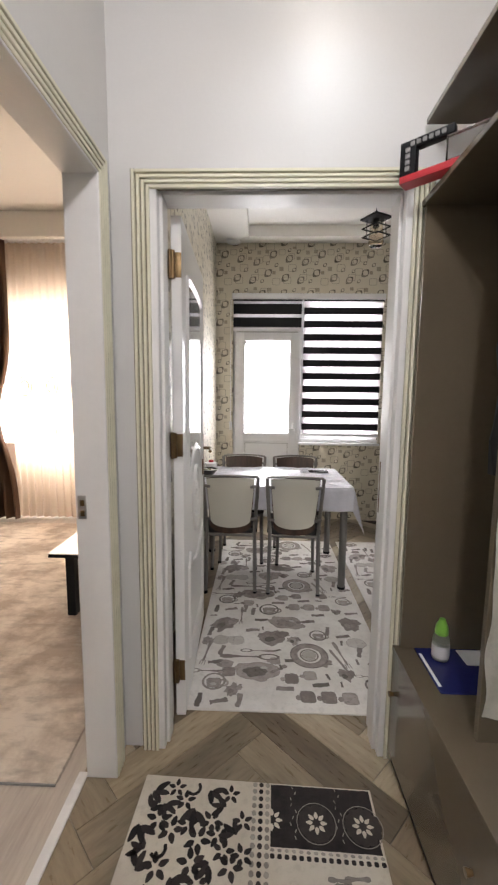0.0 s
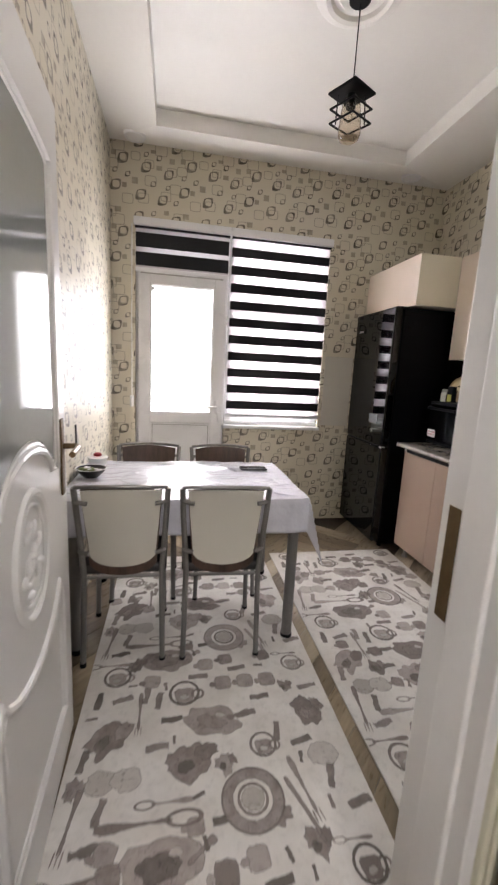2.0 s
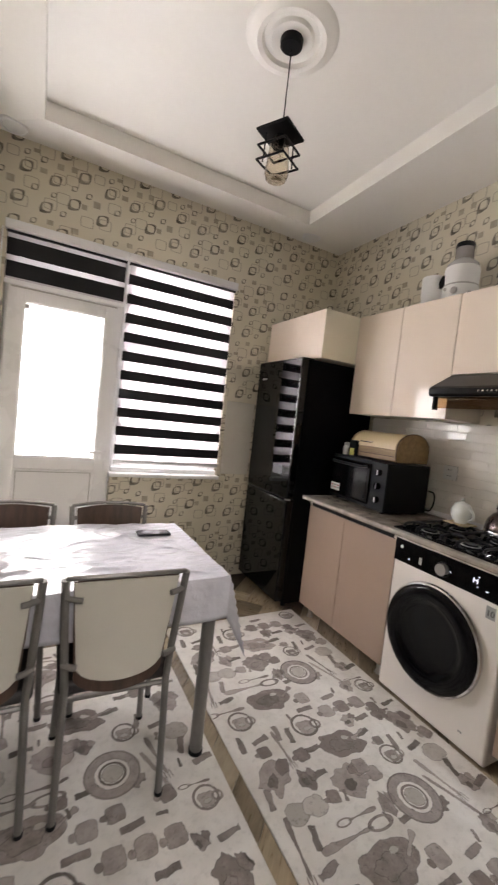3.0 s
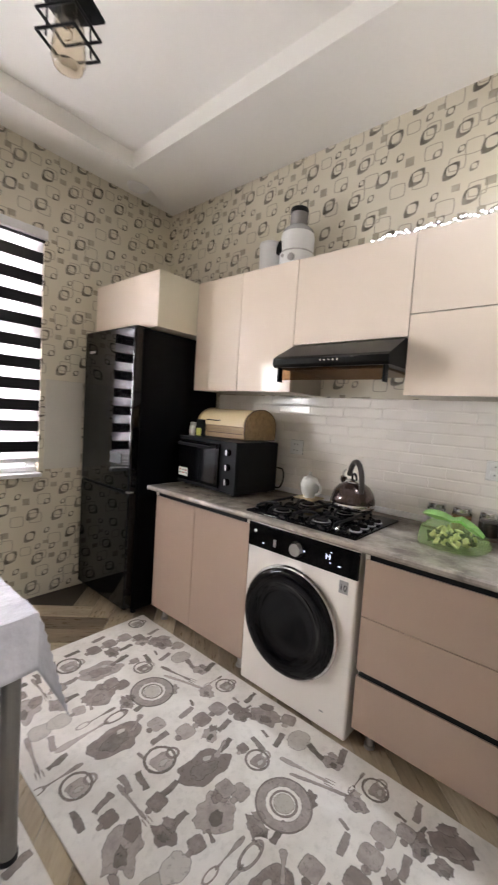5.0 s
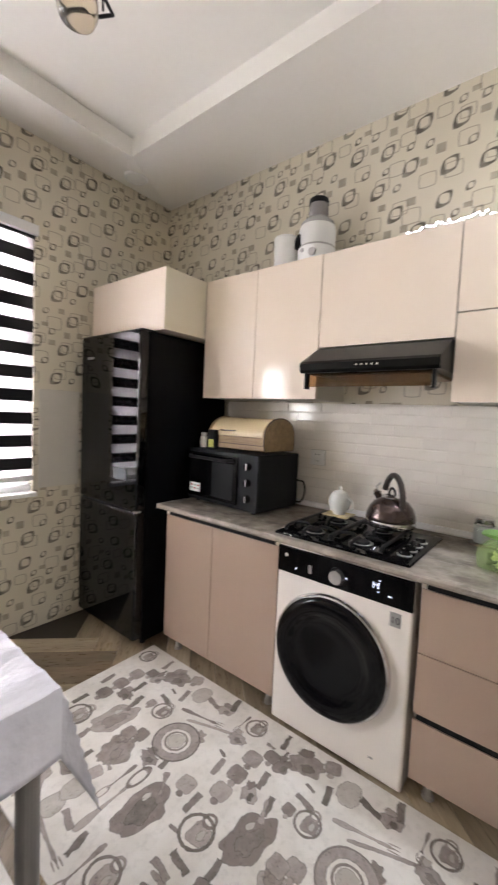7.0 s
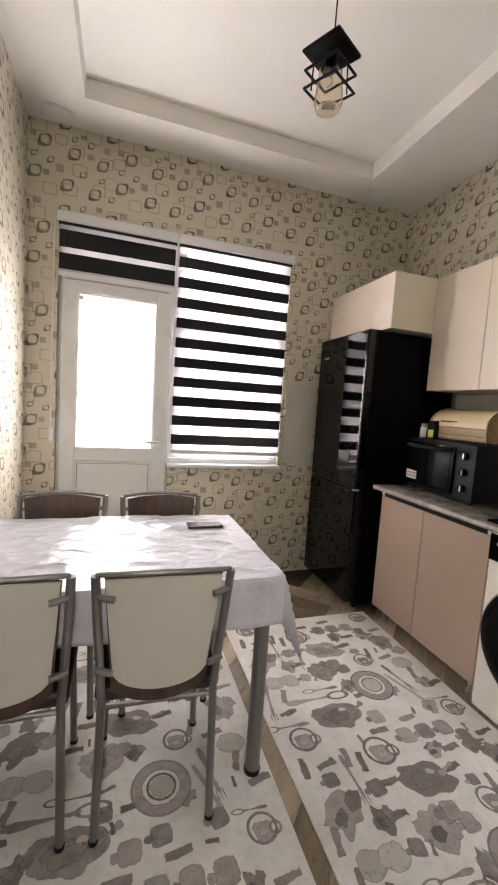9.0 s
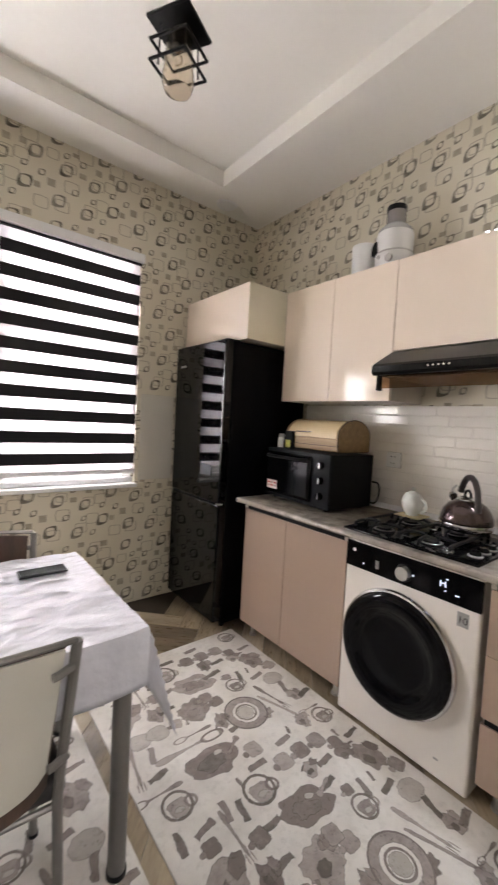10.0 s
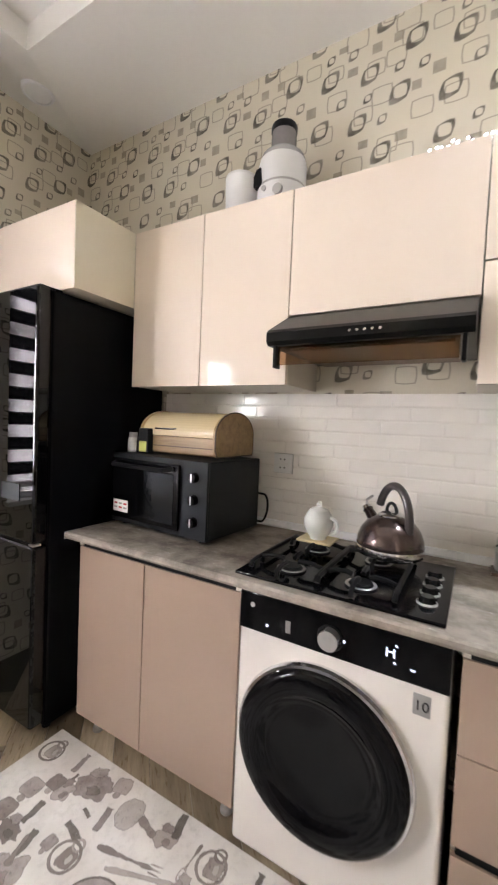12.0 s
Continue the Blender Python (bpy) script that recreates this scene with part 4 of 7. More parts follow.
# ---- washing machine ----
def washing_machine():
    w = thing("washing_machine", "white front-loading washing machine with a big black porthole", "washing machine", (2.3, 2.70, 0))
    y0, y1, xf = 2.406, 2.998, 2.0
    part("body", B(xf, 2.57, y0, y1, 0.012, 0.835, 0.012, seg=3), WMW, w)
    pn = part("control_panel", B(xf - 0.004, xf + 0.03, y0 + 0.001, y1 - 0.001, 0.708, 0.826, 0.004), BLACKG, w, "glossy black control panel")
    kn = part("knob", C((xf - 0.004, 2.706, 0.760), (xf - 0.028, 2.706, 0.760), 0.030, 0.028, 32), KNOBM, pn, "brushed silver programme knob")
    part("knob_ring", U([(xf - 0.006, 2.706 + 0.034 * math.cos(a), 0.760 + 0.034 * math.sin(a)) for a in np.linspace(0, 2 * math.pi, 33)[:-1]], 0.003, 8, True), BLACKM, kn)
    for y, z in ((2.667, 0.762), (2.900, 0.738)):
        part("indicator", C((xf - 0.004, y, z), (xf - 0.006, y, z), 0.004, seg=12), LEDM, pn)
    part("drawer_tab", B(xf - 0.0055, xf - 0.004, 2.825, 2.840, 0.735, 0.770), STEEL, pn)
    for y, z, dy, dz in ((2.556, 0.772, 0.0018, 0.011), (2.538, 0.772, 0.0018, 0.011), (2.547, 0.774, 0.007, 0.0016), (2.533, 0.793, 0.003, 0.002), (2.536, 0.748, 0.003, 0.002), (2.492, 0.744, 0.006, 0.002)):
        part("display", B(xf - 0.0052, xf - 0.0042, y - dy, y + dy, z - dz, z + dz), LEDM, pn, "lit white display marks")
    part("maker_mark", C((xf - 0.0042, 2.952, 0.788), (xf - 0.0052, 2.952, 0.788), 0.008, seg=16), PLASTIC_W, pn)
    part("badge", B(xf - 0.0015, xf + 0.001, 2.447, 2.488, 0.636, 0.690), M("badge_grey", (0.30, 0.29, 0.28), 0.35), w, "grey energy badge")
    t = bpy.data.curves.new("badge_text", "FONT")
    t.body, t.size, t.align_x, t.align_y, t.extrude = "10", 0.036, "CENTER", "CENTER", 0.0004
    tmp = new("badge_text_curve", t)
    tmp.matrix_world = Matrix.Translation((xf - 0.0022, 2.4675, 0.660)) @ Matrix(((0, 0, -1, 0), (-1, 0, 0, 0), (0, 1, 0, 0), (0, 0, 0, 1)))
    bpy.context.view_layer.update()
    me = bpy.data.meshes.new_from_object(tmp)
    me.transform(tmp.matrix_world)
    bpy.data.objects.remove(tmp)
    bm = bmesh.new()
    bm.from_mesh(me)
    part("badge_number", bm, BLACKM, w, smooth=False)
    # porthole
    cy, cz, seg = 2.722, 0.418, 56

    def disc(profile, mat, name, parent, label=""):
        bm = bmesh.new()
        rings = []
        for r, x in profile:
            rings.append([bm.verts.new((x, cy + r * math.cos(2 * math.pi * i / seg), cz + r * math.sin(2 * math.pi * i / seg))) for i in range(seg)])
        for a, b in zip(rings, rings[1:]):
            for i in range(seg):
                bm.faces.new((a[i], a[(i + 1) % seg], b[(i + 1) % seg], b[i]))
        bm.faces.new(rings[-1])
        return part(name, bm, mat, parent, label)
    dr = disc([(0.256, xf + 0.002), (0.258, xf - 0.012), (0.253, xf - 0.022), (0.246, xf - 0.024), (0.243, xf - 0.018)], CHROME, "porthole_rim", w, "thin chrome porthole rim")
    disc([(0.2455, xf - 0.018), (0.2455, xf - 0.030), (0.240, xf - 0.038), (0.228, xf - 0.044), (0.208, xf - 0.047), (0.190, xf - 0.046), (0.178, xf - 0.041), (0.168, xf - 0.034), (0.14, xf - 0.028), (0.08, xf - 0.022), (0.02, xf - 0.020)], DOORG, "porthole", dr, "glossy black door glass")
    part("drain_mark", B(xf - 0.001, xf + 0.001, 2.515, 2.533, 0.085, 0.092), GREYG, w)
    for y in (y0 + 0.05, y1 - 0.05):
        for x in (2.05, 2.52):
            part("foot", C((x, y, 0), (x, y, 0.016), 0.02, seg=14), BLACKM, w)


washing_machine()


# ---- hood ----
def hood():
    h = thing("cooker_hood", "flat black cooker hood under the wall cabinet", "cooker hood", (2.35, 2.708, 1.55))
    y0, y1 = 2.408, 3.010
    part("body", P([(2.605, 1.605), (2.125, 1.600), (2.112, 1.612), (2.112, 1.640), (2.125, 1.652), (2.280, 1.735), (2.605, 1.738)], "y", y0, y1), HOODM, h)
    for k in range(5):
        part("button", C((2.113, 2.645 + k * 0.022, 1.627), (2.109, 2.645 + k * 0.022, 1.627), 0.0042, seg=14), CHROME, h)
    part("visor", P([(2.138, 1.538), (2.144, 1.538), (2.150, 1.600), (2.144, 1.600)], "y", y0 + 0.035, y1 - 0.03), VISOR, h, "amber tinted pull-out visor")
    for y in (y0 + 0.018, y1 - 0.030):
        part("visor_bracket", B(2.128, 2.165, y, y + 0.012, 1.528, 1.602, 0.003), BLACKM, h)
    part("filter", B(2.19, 2.55, y0 + 0.05, y1 - 0.05, 1.592, 1.604), M("hood_filter_brown", (0.20, 0.13, 0.08), 0.4, metal=0.5), h, "brown grease filter")


hood()


# ---- hob and things on it ----
def hob():
    h = thing("gas_hob", "black glass gas hob with four burners and cast grates", "hob", (2.22, 2.71, 0.874))
    part("plate", B(1.985, 2.455, 2.425, 3.015, 0.8745, 0.884, 0.003), BLACKG, h)
    for x in (2.10, 2.335):
        for y in (2.655, 2.875):
            bu = part("burner", L((x, y, 0.884), [(0, 0.014), (0.030, 0.014), (0.034, 0.010), (0.034, 0.006), (0.046, 0.005), (0.048, 0.0)], 24), BLACKM, h)
            part("burner_ring", L((x, y, 0.884), [(0.036, 0.006), (0.044, 0.0065), (0.046, 0.0045), (0.038, 0.004)], 24), STEEL, bu, "steel burner ring")
    for y0, y1 in ((2.550, 2.762), (2.768, 2.985)):
        bm = bmesh.new()
        ym = (y0 + y1) / 2
        for y in (y0, y1):
            tube(bm, [(2.03, y, 0.889), (2.04, y, 0.903), (2.06, y, 0.907), (2.38, y, 0.907), (2.40, y, 0.903), (2.41, y, 0.889)], 0.0075, 8)
        for x in (2.10, 2.335):
            for a in range(4):
                c, s = math.cos(a * math.pi / 2), math.sin(a * math.pi / 2)
                far = 0.104 if s else 0.082
                tube(bm, [(x + 0.024 * c, ym + 0.024 * s, 0.912), (x + 0.040 * c, ym + 0.040 * s, 0.917), (x + 0.072 * c, ym + 0.072 * s, 0.916), (x + far * 0.97 * c, ym + far * 0.97 * s, 0.908), (x + far * c, ym + far * s, 0.888 if c else 0.905)], 0.0078, 8)
        part("grate", bm, BLACKM, h, "cast iron pan grate")
    for k in range(4):
        kb = part("knob", L((2.09 + k * 0.072, 2.478, 0.884), [(0.0, 0.020), (0.017, 0.020), (0.020, 0.016), (0.022, 0.004), (0.026, 0.0)], 24), BLACKG, h, "black knob with a chrome collar")
        part("collar", L((2.09 + k * 0.072, 2.478, 0.884), [(0.0235, 0.005), (0.0265, 0.0035), (0.027, 0.0)], 24), STEEL, kb)


hob()


def kettle(x, y, z):
    k = thing("kettle", "brown metallic whistling kettle with a steel base band", "kettle", (x, y, z))
    part("body", L((x, y, z), [(0.0, 0.03), (0.108, 0.030), (0.110, 0.036), (0.106, 0.060), (0.095, 0.088), (0.076, 0.112), (0.052, 0.128), (0.040, 0.133), (0.0, 0.134)], 36), KETTLE, k)
    part("base_band", L((x, y, z), [(0.0, 0.0), (0.098, 0.0), (0.108, 0.006), (0.111, 0.018), (0.109, 0.032), (0.104, 0.034)], 36), CHROME, k, "polished steel base band")
    li = part("lid", L((x, y, z), [(0.044, 0.130), (0.044, 0.136), (0.030, 0.145), (0.0, 0.149)], 28), CHROME, k)
    w = Vector((0.62, 0.78, 0)).normalized()
    part("lid_loop", U([Vector((x, y, z + 0.144)) + w * (0.024 * math.cos(a)) + Vector((0, 0, 0.030 * math.sin(a))) for a in np.linspace(0, math.pi, 12)], 0.0055, 8), BLACKM, li)
    arc = [Vector((x, y, z)) - w * (0.010 + 0.074 * math.cos(a)) + Vector((0, 0, 0.112 + 0.122 * math.sin(a))) for a in np.linspace(-0.18, 2.75, 20)]
    part("handle", U(arc, 0.0135, 12), M("kettle_handle_brown", (0.040, 0.030, 0.028), 0.30), k, "dark brown arched handle")
    p0 = Vector((x, y, z + 0.095)) + w * 0.082
    sp_ = part("spout", C(p0, p0 + w * 0.042 + Vector((0, 0, 0.034)), 0.022, 0.016, 18), KETTLE, k)
    part("spout_cap", C(p0 + w * 0.040 + Vector((0, 0, 0.032)), p0 + w * 0.052 + Vector((0, 0, 0.042)), 0.019, 0.015, 18), CHROME, sp_)
    part("trigger", U([p0 + w * 0.048 + Vector((0, 0, 0.045)), p0 + w * 0.050 + Vector((0, 0, 0.066)), p0 + w * 0.020 + Vector((0, 0, 0.085))], 0.005, 8), STEEL, sp_)


kettle(2.345, 2.625, 0.919)


def sugar_bowl(x, y, z):
    t = thing("small_tray", "pale wooden square stand under the pot", "tray", (x, y, z))
    part("board", B(x - 0.055, x + 0.055, y - 0.065, y + 0.065, z, z + 0.008, 0.003), PALEW, t)
    s = thing("small_teapot", "pale blue-white porcelain lidded pot with one handle", "teapot", (x, y, z + 0.008))
    z += 0.008
    part("body", L((x, y, z), [(0, 0.0), (0.030, 0.0), (0.031, 0.007), (0.045, 0.024), (0.054, 0.052), (0.053, 0.074), (0.044, 0.092), (0.038, 0.098)], 28), PORC, s)
    part("lid", L((x, y, z), [(0.041, 0.097), (0.034, 0.108), (0.014, 0.116), (0.007, 0.120), (0.010, 0.128), (0.007, 0.137), (0, 0.139)], 24), PORC, s)
    part("handle", U([(x - 0.010, y - 0.048 - 0.026 * math.sin(a), z + 0.054 + 0.030 * math.cos(a)) for a in np.linspace(0, math.pi, 10)], 0.006, 8), PORC, s)


sugar_bowl(2.345, 2.880, 0.919)


# ---- oven, bread box, bottles ----
def mini_oven():
    o = thing("mini_oven", "charcoal tabletop oven with three knobs on the worktop", "oven", (2.33, 3.50, 0.874))
    x0, x1, y0, y1, z0, z1 = 2.15, 2.505, 3.225, 3.775, 0.889, 1.190
    part("body", B(x0 + 0.012, x1, y0, y1, z0, z1, 0.006), OVENM, o)
    part("front", B(x0, x0 + 0.0125, y0, y1, z0, z1, 0.004), OVENM, o)
    d = part("door", B(x0 - 0.014, x0 - 0.001, y0 + 0.135, y1 - 0.012, z0 + 0.022, z1 - 0.020, 0.004), BLACKG, o, "black glass oven door")
    part("window", B(x0 - 0.0158, x0 - 0.0143, y0 + 0.160, y0 + 0.330, z0 + 0.042, z1 - 0.062), M("oven_window", (0.010, 0.011, 0.013), 0.10, spec=0.25), d)
    part("handle", U([(x0 - 0.014, y0 + 0.165, z1 - 0.040), (x0 - 0.046, y0 + 0.185, z1 - 0.045), (x0 - 0.046, y1 - 0.060, z1 - 0.045), (x0 - 0.014, y1 - 0.040, z1 - 0.040)], 0.010, 10), BLACKM, d)
    s = part("sticker", B(x0 - 0.0155, x0 - 0.0143, y1 - 0.125, y1 - 0.030, z0 + 0.048, z0 + 0.100), PAPER, d, "white sticker with coloured bars")
    for i in range(3):
        for j in range(2):
            part("bar", B(x0 - 0.0163, x0 - 0.0156, y1 - 0.118 + i * 0.030, y1 - 0.098 + i * 0.030, z0 + 0.062 + j * 0.018, z0 + 0.070 + j * 0.018), REDP if (i + j) % 2 else GREYG, s)
    for k in range(3):
        z = 1.128 - k * 0.085
        kn = part("knob", C((x0, y0 + 0.062, z), (x0 - 0.022, y0 + 0.062, z), 0.020, 0.017, 24), BLACKG, o, "black knob with a silver edge")
        part("pointer", B(x0 - 0.0245, x0 - 0.0215, y0 + 0.059, y0 + 0.065, z - 0.016, z + 0.016, 0.001), STEEL, kn)
    for x in (x0 + 0.04, x1 - 0.04):
        for y in (y0 + 0.05, y1 - 0.05):
            part("foot", C((x, y, 0.8745), (x, y, 0.890), 0.014, seg=12), BLACKM, o)
    part("power_cord", U([(x1 + 0.036 + 0.010 * math.cos(a), y0 + 0.004 - 0.030 * math.sin(a) + 0.03 * (abs(a - 1.57) > 1.5), 0.965 + 0.062 * math.cos(a)) for a in np.linspace(0, math.pi, 14)], 0.005, 8), BLACKM, o)
    o.matrix_basis = pose(2.33, 3.50, 0.874, 0, 0, -4)


mini_oven()


def bread_box():
    b = thing("bread_box", "bamboo bread box with a rounded cream roll lid", "bread box", (2.38, 3.49, 1.19))
    y0, y1, cx, z0 = 3.285, 3.70, 2.39, 1.198
    outline = [(cx + 0.145, z0), (cx + 0.150, z0 + 0.02)] + [(cx + 0.150 * math.cos(a), z0 + 0.088 + 0.098 * math.sin(a)) for a in np.linspace(0, math.pi, 18)] + [(cx - 0.150, z0 + 0.03), (cx - 0.135, z0)]
    for y in (y0, y1 - 0.014):
        part("end_panel", P(outline, "y", y, y + 0.014), BAMBOO, b)
    lid = [(cx + 0.146 * math.cos(a), z0 + 0.088 + 0.094 * math.sin(a)) for a in np.linspace(0.9, math.pi + 0.12, 20)]
    lid += [(cx + 0.140 * math.cos(a), z0 + 0.088 + 0.088 * math.sin(a)) for a in np.linspace(math.pi + 0.12, 0.9, 20)]
    ld = part("lid", P(lid, "y", y0 + 0.015, y1 - 0.015), BREADLID, b, "cream roll lid")
    part("lower_front", B(cx - 0.142, cx - 0.130, y0 + 0.014, y1 - 0.014, z0 + 0.006, z0 + 0.075, 0.003), BAMBOO, b)
    part("floor_board", B(cx - 0.13, cx + 0.14, y0 + 0.014, y1 - 0.014, z0, z0 + 0.010), BAMBOO, b)
    part("back", B(cx + 0.100, cx + 0.140, y0 + 0.014, y1 - 0.014, z0 + 0.010, z0 + 0.145), BAMBOO, b)
    part("handle", U([(cx - 0.140, 3.50, z0 + 0.108), (cx - 0.158, 3.51, z0 + 0.106), (cx - 0.158, 3.60, z0 + 0.106), (cx - 0.140, 3.61, z0 + 0.108)], 0.004, 8), CHROME, ld, "steel bar handle")
    part("groove_strip", B(cx - 0.1445, cx - 0.1415, y0 + 0.014, y1 - 0.014, z0 + 0.030, z0 + 0.034), M("bamboo_dark_strip", (0.10, 0.06, 0.03), 0.5), b)
    for y in (y0 - 0.0008, ):
        part("edge_band", U([(p[0], y + 0.003, p[1]) for p in outline], 0.0035, 6, True), M("bamboo_edge", (0.09, 0.055, 0.03), 0.5), b)


bread_box()
pb = thing("pill_bottle", "white plastic bottle with a white cap", "bottle", (2.235, 3.735, 1.19))
part("body", L((2.235, 3.735, 1.1915), [(0, 0), (0.021, 0), (0.023, 0.003), (0.023, 0.058), (0.019, 0.066), (0.017, 0.068)], 22), PLASTIC_W, pb)
part("cap", L((2.235, 3.735, 1.1915), [(0.019, 0.066), (0.019, 0.086), (0.017, 0.088), (0, 0.088)], 22), M("cap_grey", (0.45, 0.45, 0.45), 0.4), pb)
part("label", L((2.235, 3.735, 1.1915), [(0.0234, 0.010), (0.0234, 0.050)], 22), PAPER, pb)
sb = thing("spice_carton", "dark carton with a yellow-green label", "carton", (2.235, 3.655, 1.19))
part("box", B(2.215, 2.255, 3.628, 3.682, 1.1915, 1.302, 0.003), OVENM, sb)
part("label", B(2.2135, 2.2150, 3.635, 3.676, 1.198, 1.245), M("label_yellow", (0.50, 0.50, 0.10), 0.5), sb)
gj = thing("spice_jar", "small dark glass jar", "jar", (2.25, 3.70, 1.19))
part("body", L((2.25, 3.705, 1.1915), [(0, 0), (0.018, 0), (0.02, 0.004), (0.02, 0.048), (0.014, 0.058)], 20), OVENM, gj)
part("lid", L((2.25, 3.705, 1.1915), [(0.016, 0.057), (0.016, 0.068), (0, 0.070)], 20), BLACKM, gj)


# ---- sockets ----
def socket(y, z):
    s = thing("wall_socket", "white double wall socket on the tiles", "socket", (EX, y, z), "wall sockets")
    part("plate", B(EX - 0.019, EX - 0.008, y - 0.046, y + 0.046, z - 0.044, z + 0.044, 0.004), PLASTIC_W, s)
    # Slightly larger grey plate paints the shadow along the socket's edge.
    part("border_shade", B(EX - 0.0095, EX - 0.0080, y - 0.0475, y + 0.0475, z - 0.0455, z + 0.0455, 0.0005), GREYG, s, "grey backing that paints a shadow line round the plate")
    for dz in (0.019, -0.019):
        f = part("face", B(EX - 0.021, EX - 0.018, y - 0.030, y + 0.030, z + dz - 0.016, z + dz + 0.016, 0.002), PLASTIC_W, s)
        for dy in (-0.010, 0.010):
            part("hole", C((EX - 0.0212, y + dy, z + dz), (EX - 0.0222, y + dy, z + dz), 0.0035, seg=10), BLACKM, f)


socket(2.055, 1.170)
socket(3.153, 1.167)


# ---- jars and bag ----
for jy, mat_in in ((2.275, PORC), (2.165, ORANGE), (2.055, WALNUT)):
    j = thing("storage_jar", "glass storage jar with a steel lid", "jar", (2.515, jy, 0.886), "storage jars")
    part("glass", L((2.515, jy, 0.8865), [(0.0, 0.0), (0.038, 0.0), (0.041, 0.004), (0.041, 0.080), (0.036, 0.088), (0.035, 0.090)], 24), CLEAR, j)
    part("contents", L((2.515, jy, 0.8865), [(0.0, 0.003), (0.036, 0.003), (0.037, 0.062), (0.0, 0.066)], 20), mat_in, j)
    part("lid", L((2.515, jy, 0.8865), [(0.039, 0.087), (0.039, 0.104), (0.036, 0.108), (0.0, 0.109)], 24), CHROME, j)
jt = thing("jar_tray", "brown wooden tray under the jars", "tray", (2.515, 2.165, 0.874))
part("board", B(2.468, 2.562, 2.005, 2.325, 0.8745, 0.886, 0.003), WALNUT, jt)


def green_bag():
    b = thing("green_bag", "tied translucent green plastic bag with cut vegetables", "bag", (2.20, 2.135, 0.874))
    cx, cy, z0 = 2.215, 2.13, 0.8755
    bm = bmesh.new()
    n, rows = 40, [(0.55, 0.0), (0.95, 0.008), (1.05, 0.035), (0.98, 0.070), (0.75, 0.098), (0.40, 0.112), (0.16, 0.120)]
    rings = []
    for k, (r, z) in enumerate(rows):
        ring = []
        for i in range(n):
            a = 2 * math.pi * i / n
            w = 1 + 0.10 * noise.noise((3 * math.cos(a), 3 * math.sin(a), k * 0.8)) + 0.05 * math.sin(9 * a + k)
            ring.append(bm.verts.new((cx + 0.088 * r * w * math.cos(a), cy + 0.122 * r * w * math.sin(a), z0 + z)))
        rings.append(ring)
    for a, c in zip(rings, rings[1:]):
        for i in range(n):
            bm.faces.new((a[i], a[(i + 1) % n], c[(i + 1) % n], c[i]))
    bm.faces.new(rings[0])
    part("sack", bm, BAGM, b)
    for s in (-1, 1):
        bm = bmesh.new()
        pts = [(0.0, 0.116, 0.009), (0.028, 0.124, 0.013), (0.060, 0.116 + 0.010 * s, 0.017), (0.092, 0.108 + 0.020 * s, 0.013), (0.112, 0.100 + 0.026 * s, 0.005)]
        lo = [bm.verts.new((cx - 0.015, cy + s * d, z0 + z - w)) for d, z, w in pts]
        mid = [bm.verts.new((cx - 0.026, cy + s * d, z0 + z)) for d, z, w in pts]
        hi = [bm.verts.new((cx + 0.004, cy + s * d, z0 + z + w)) for d, z, w in pts]
        for p, q in ((lo, mid), (mid, hi)):
            for i in range(len(pts) - 1):
                bm.faces.new((p[i], p[i + 1], q[i + 1], q[i]))
        bmesh.ops.solidify(bm, geom=list(bm.faces), thickness=0.002)
        part("tie", bm, M("bag_tie_green", (0.33, 0.60, 0.20), 0.35), b, "bright green tied ends")
    rnd = random.Random(8)
    mats = (M("veg_pale", (0.55, 0.50, 0.26), 0.5, var=0.2, scale=30), M("veg_dark", (0.04, 0.05, 0.02), 0.5, var=0.2, scale=30))
    for k in range(90):
        bm = bmesh.new()
        a, q = rnd.uniform(0, 6.28), rnd.uniform(0.1, 0.86)
        m = Matrix.Translation((cx + 0.072 * q * math.cos(a), cy + 0.10 * q * math.sin(a), z0 + rnd.uniform(0.014, 0.082) * (1.1 - 0.4 * q))) @ Euler((rnd.uniform(0, 3), rnd.uniform(0, 3), rnd.uniform(0, 3))).to_matrix().to_4x4()
        box(bm, -0.015, 0.015, -0.011, 0.011, -0.004, 0.004, 0.003, 1)
        bm.transform(m)
        part("slice", bm, mats[k % 5 < 2], b)


green_bag()


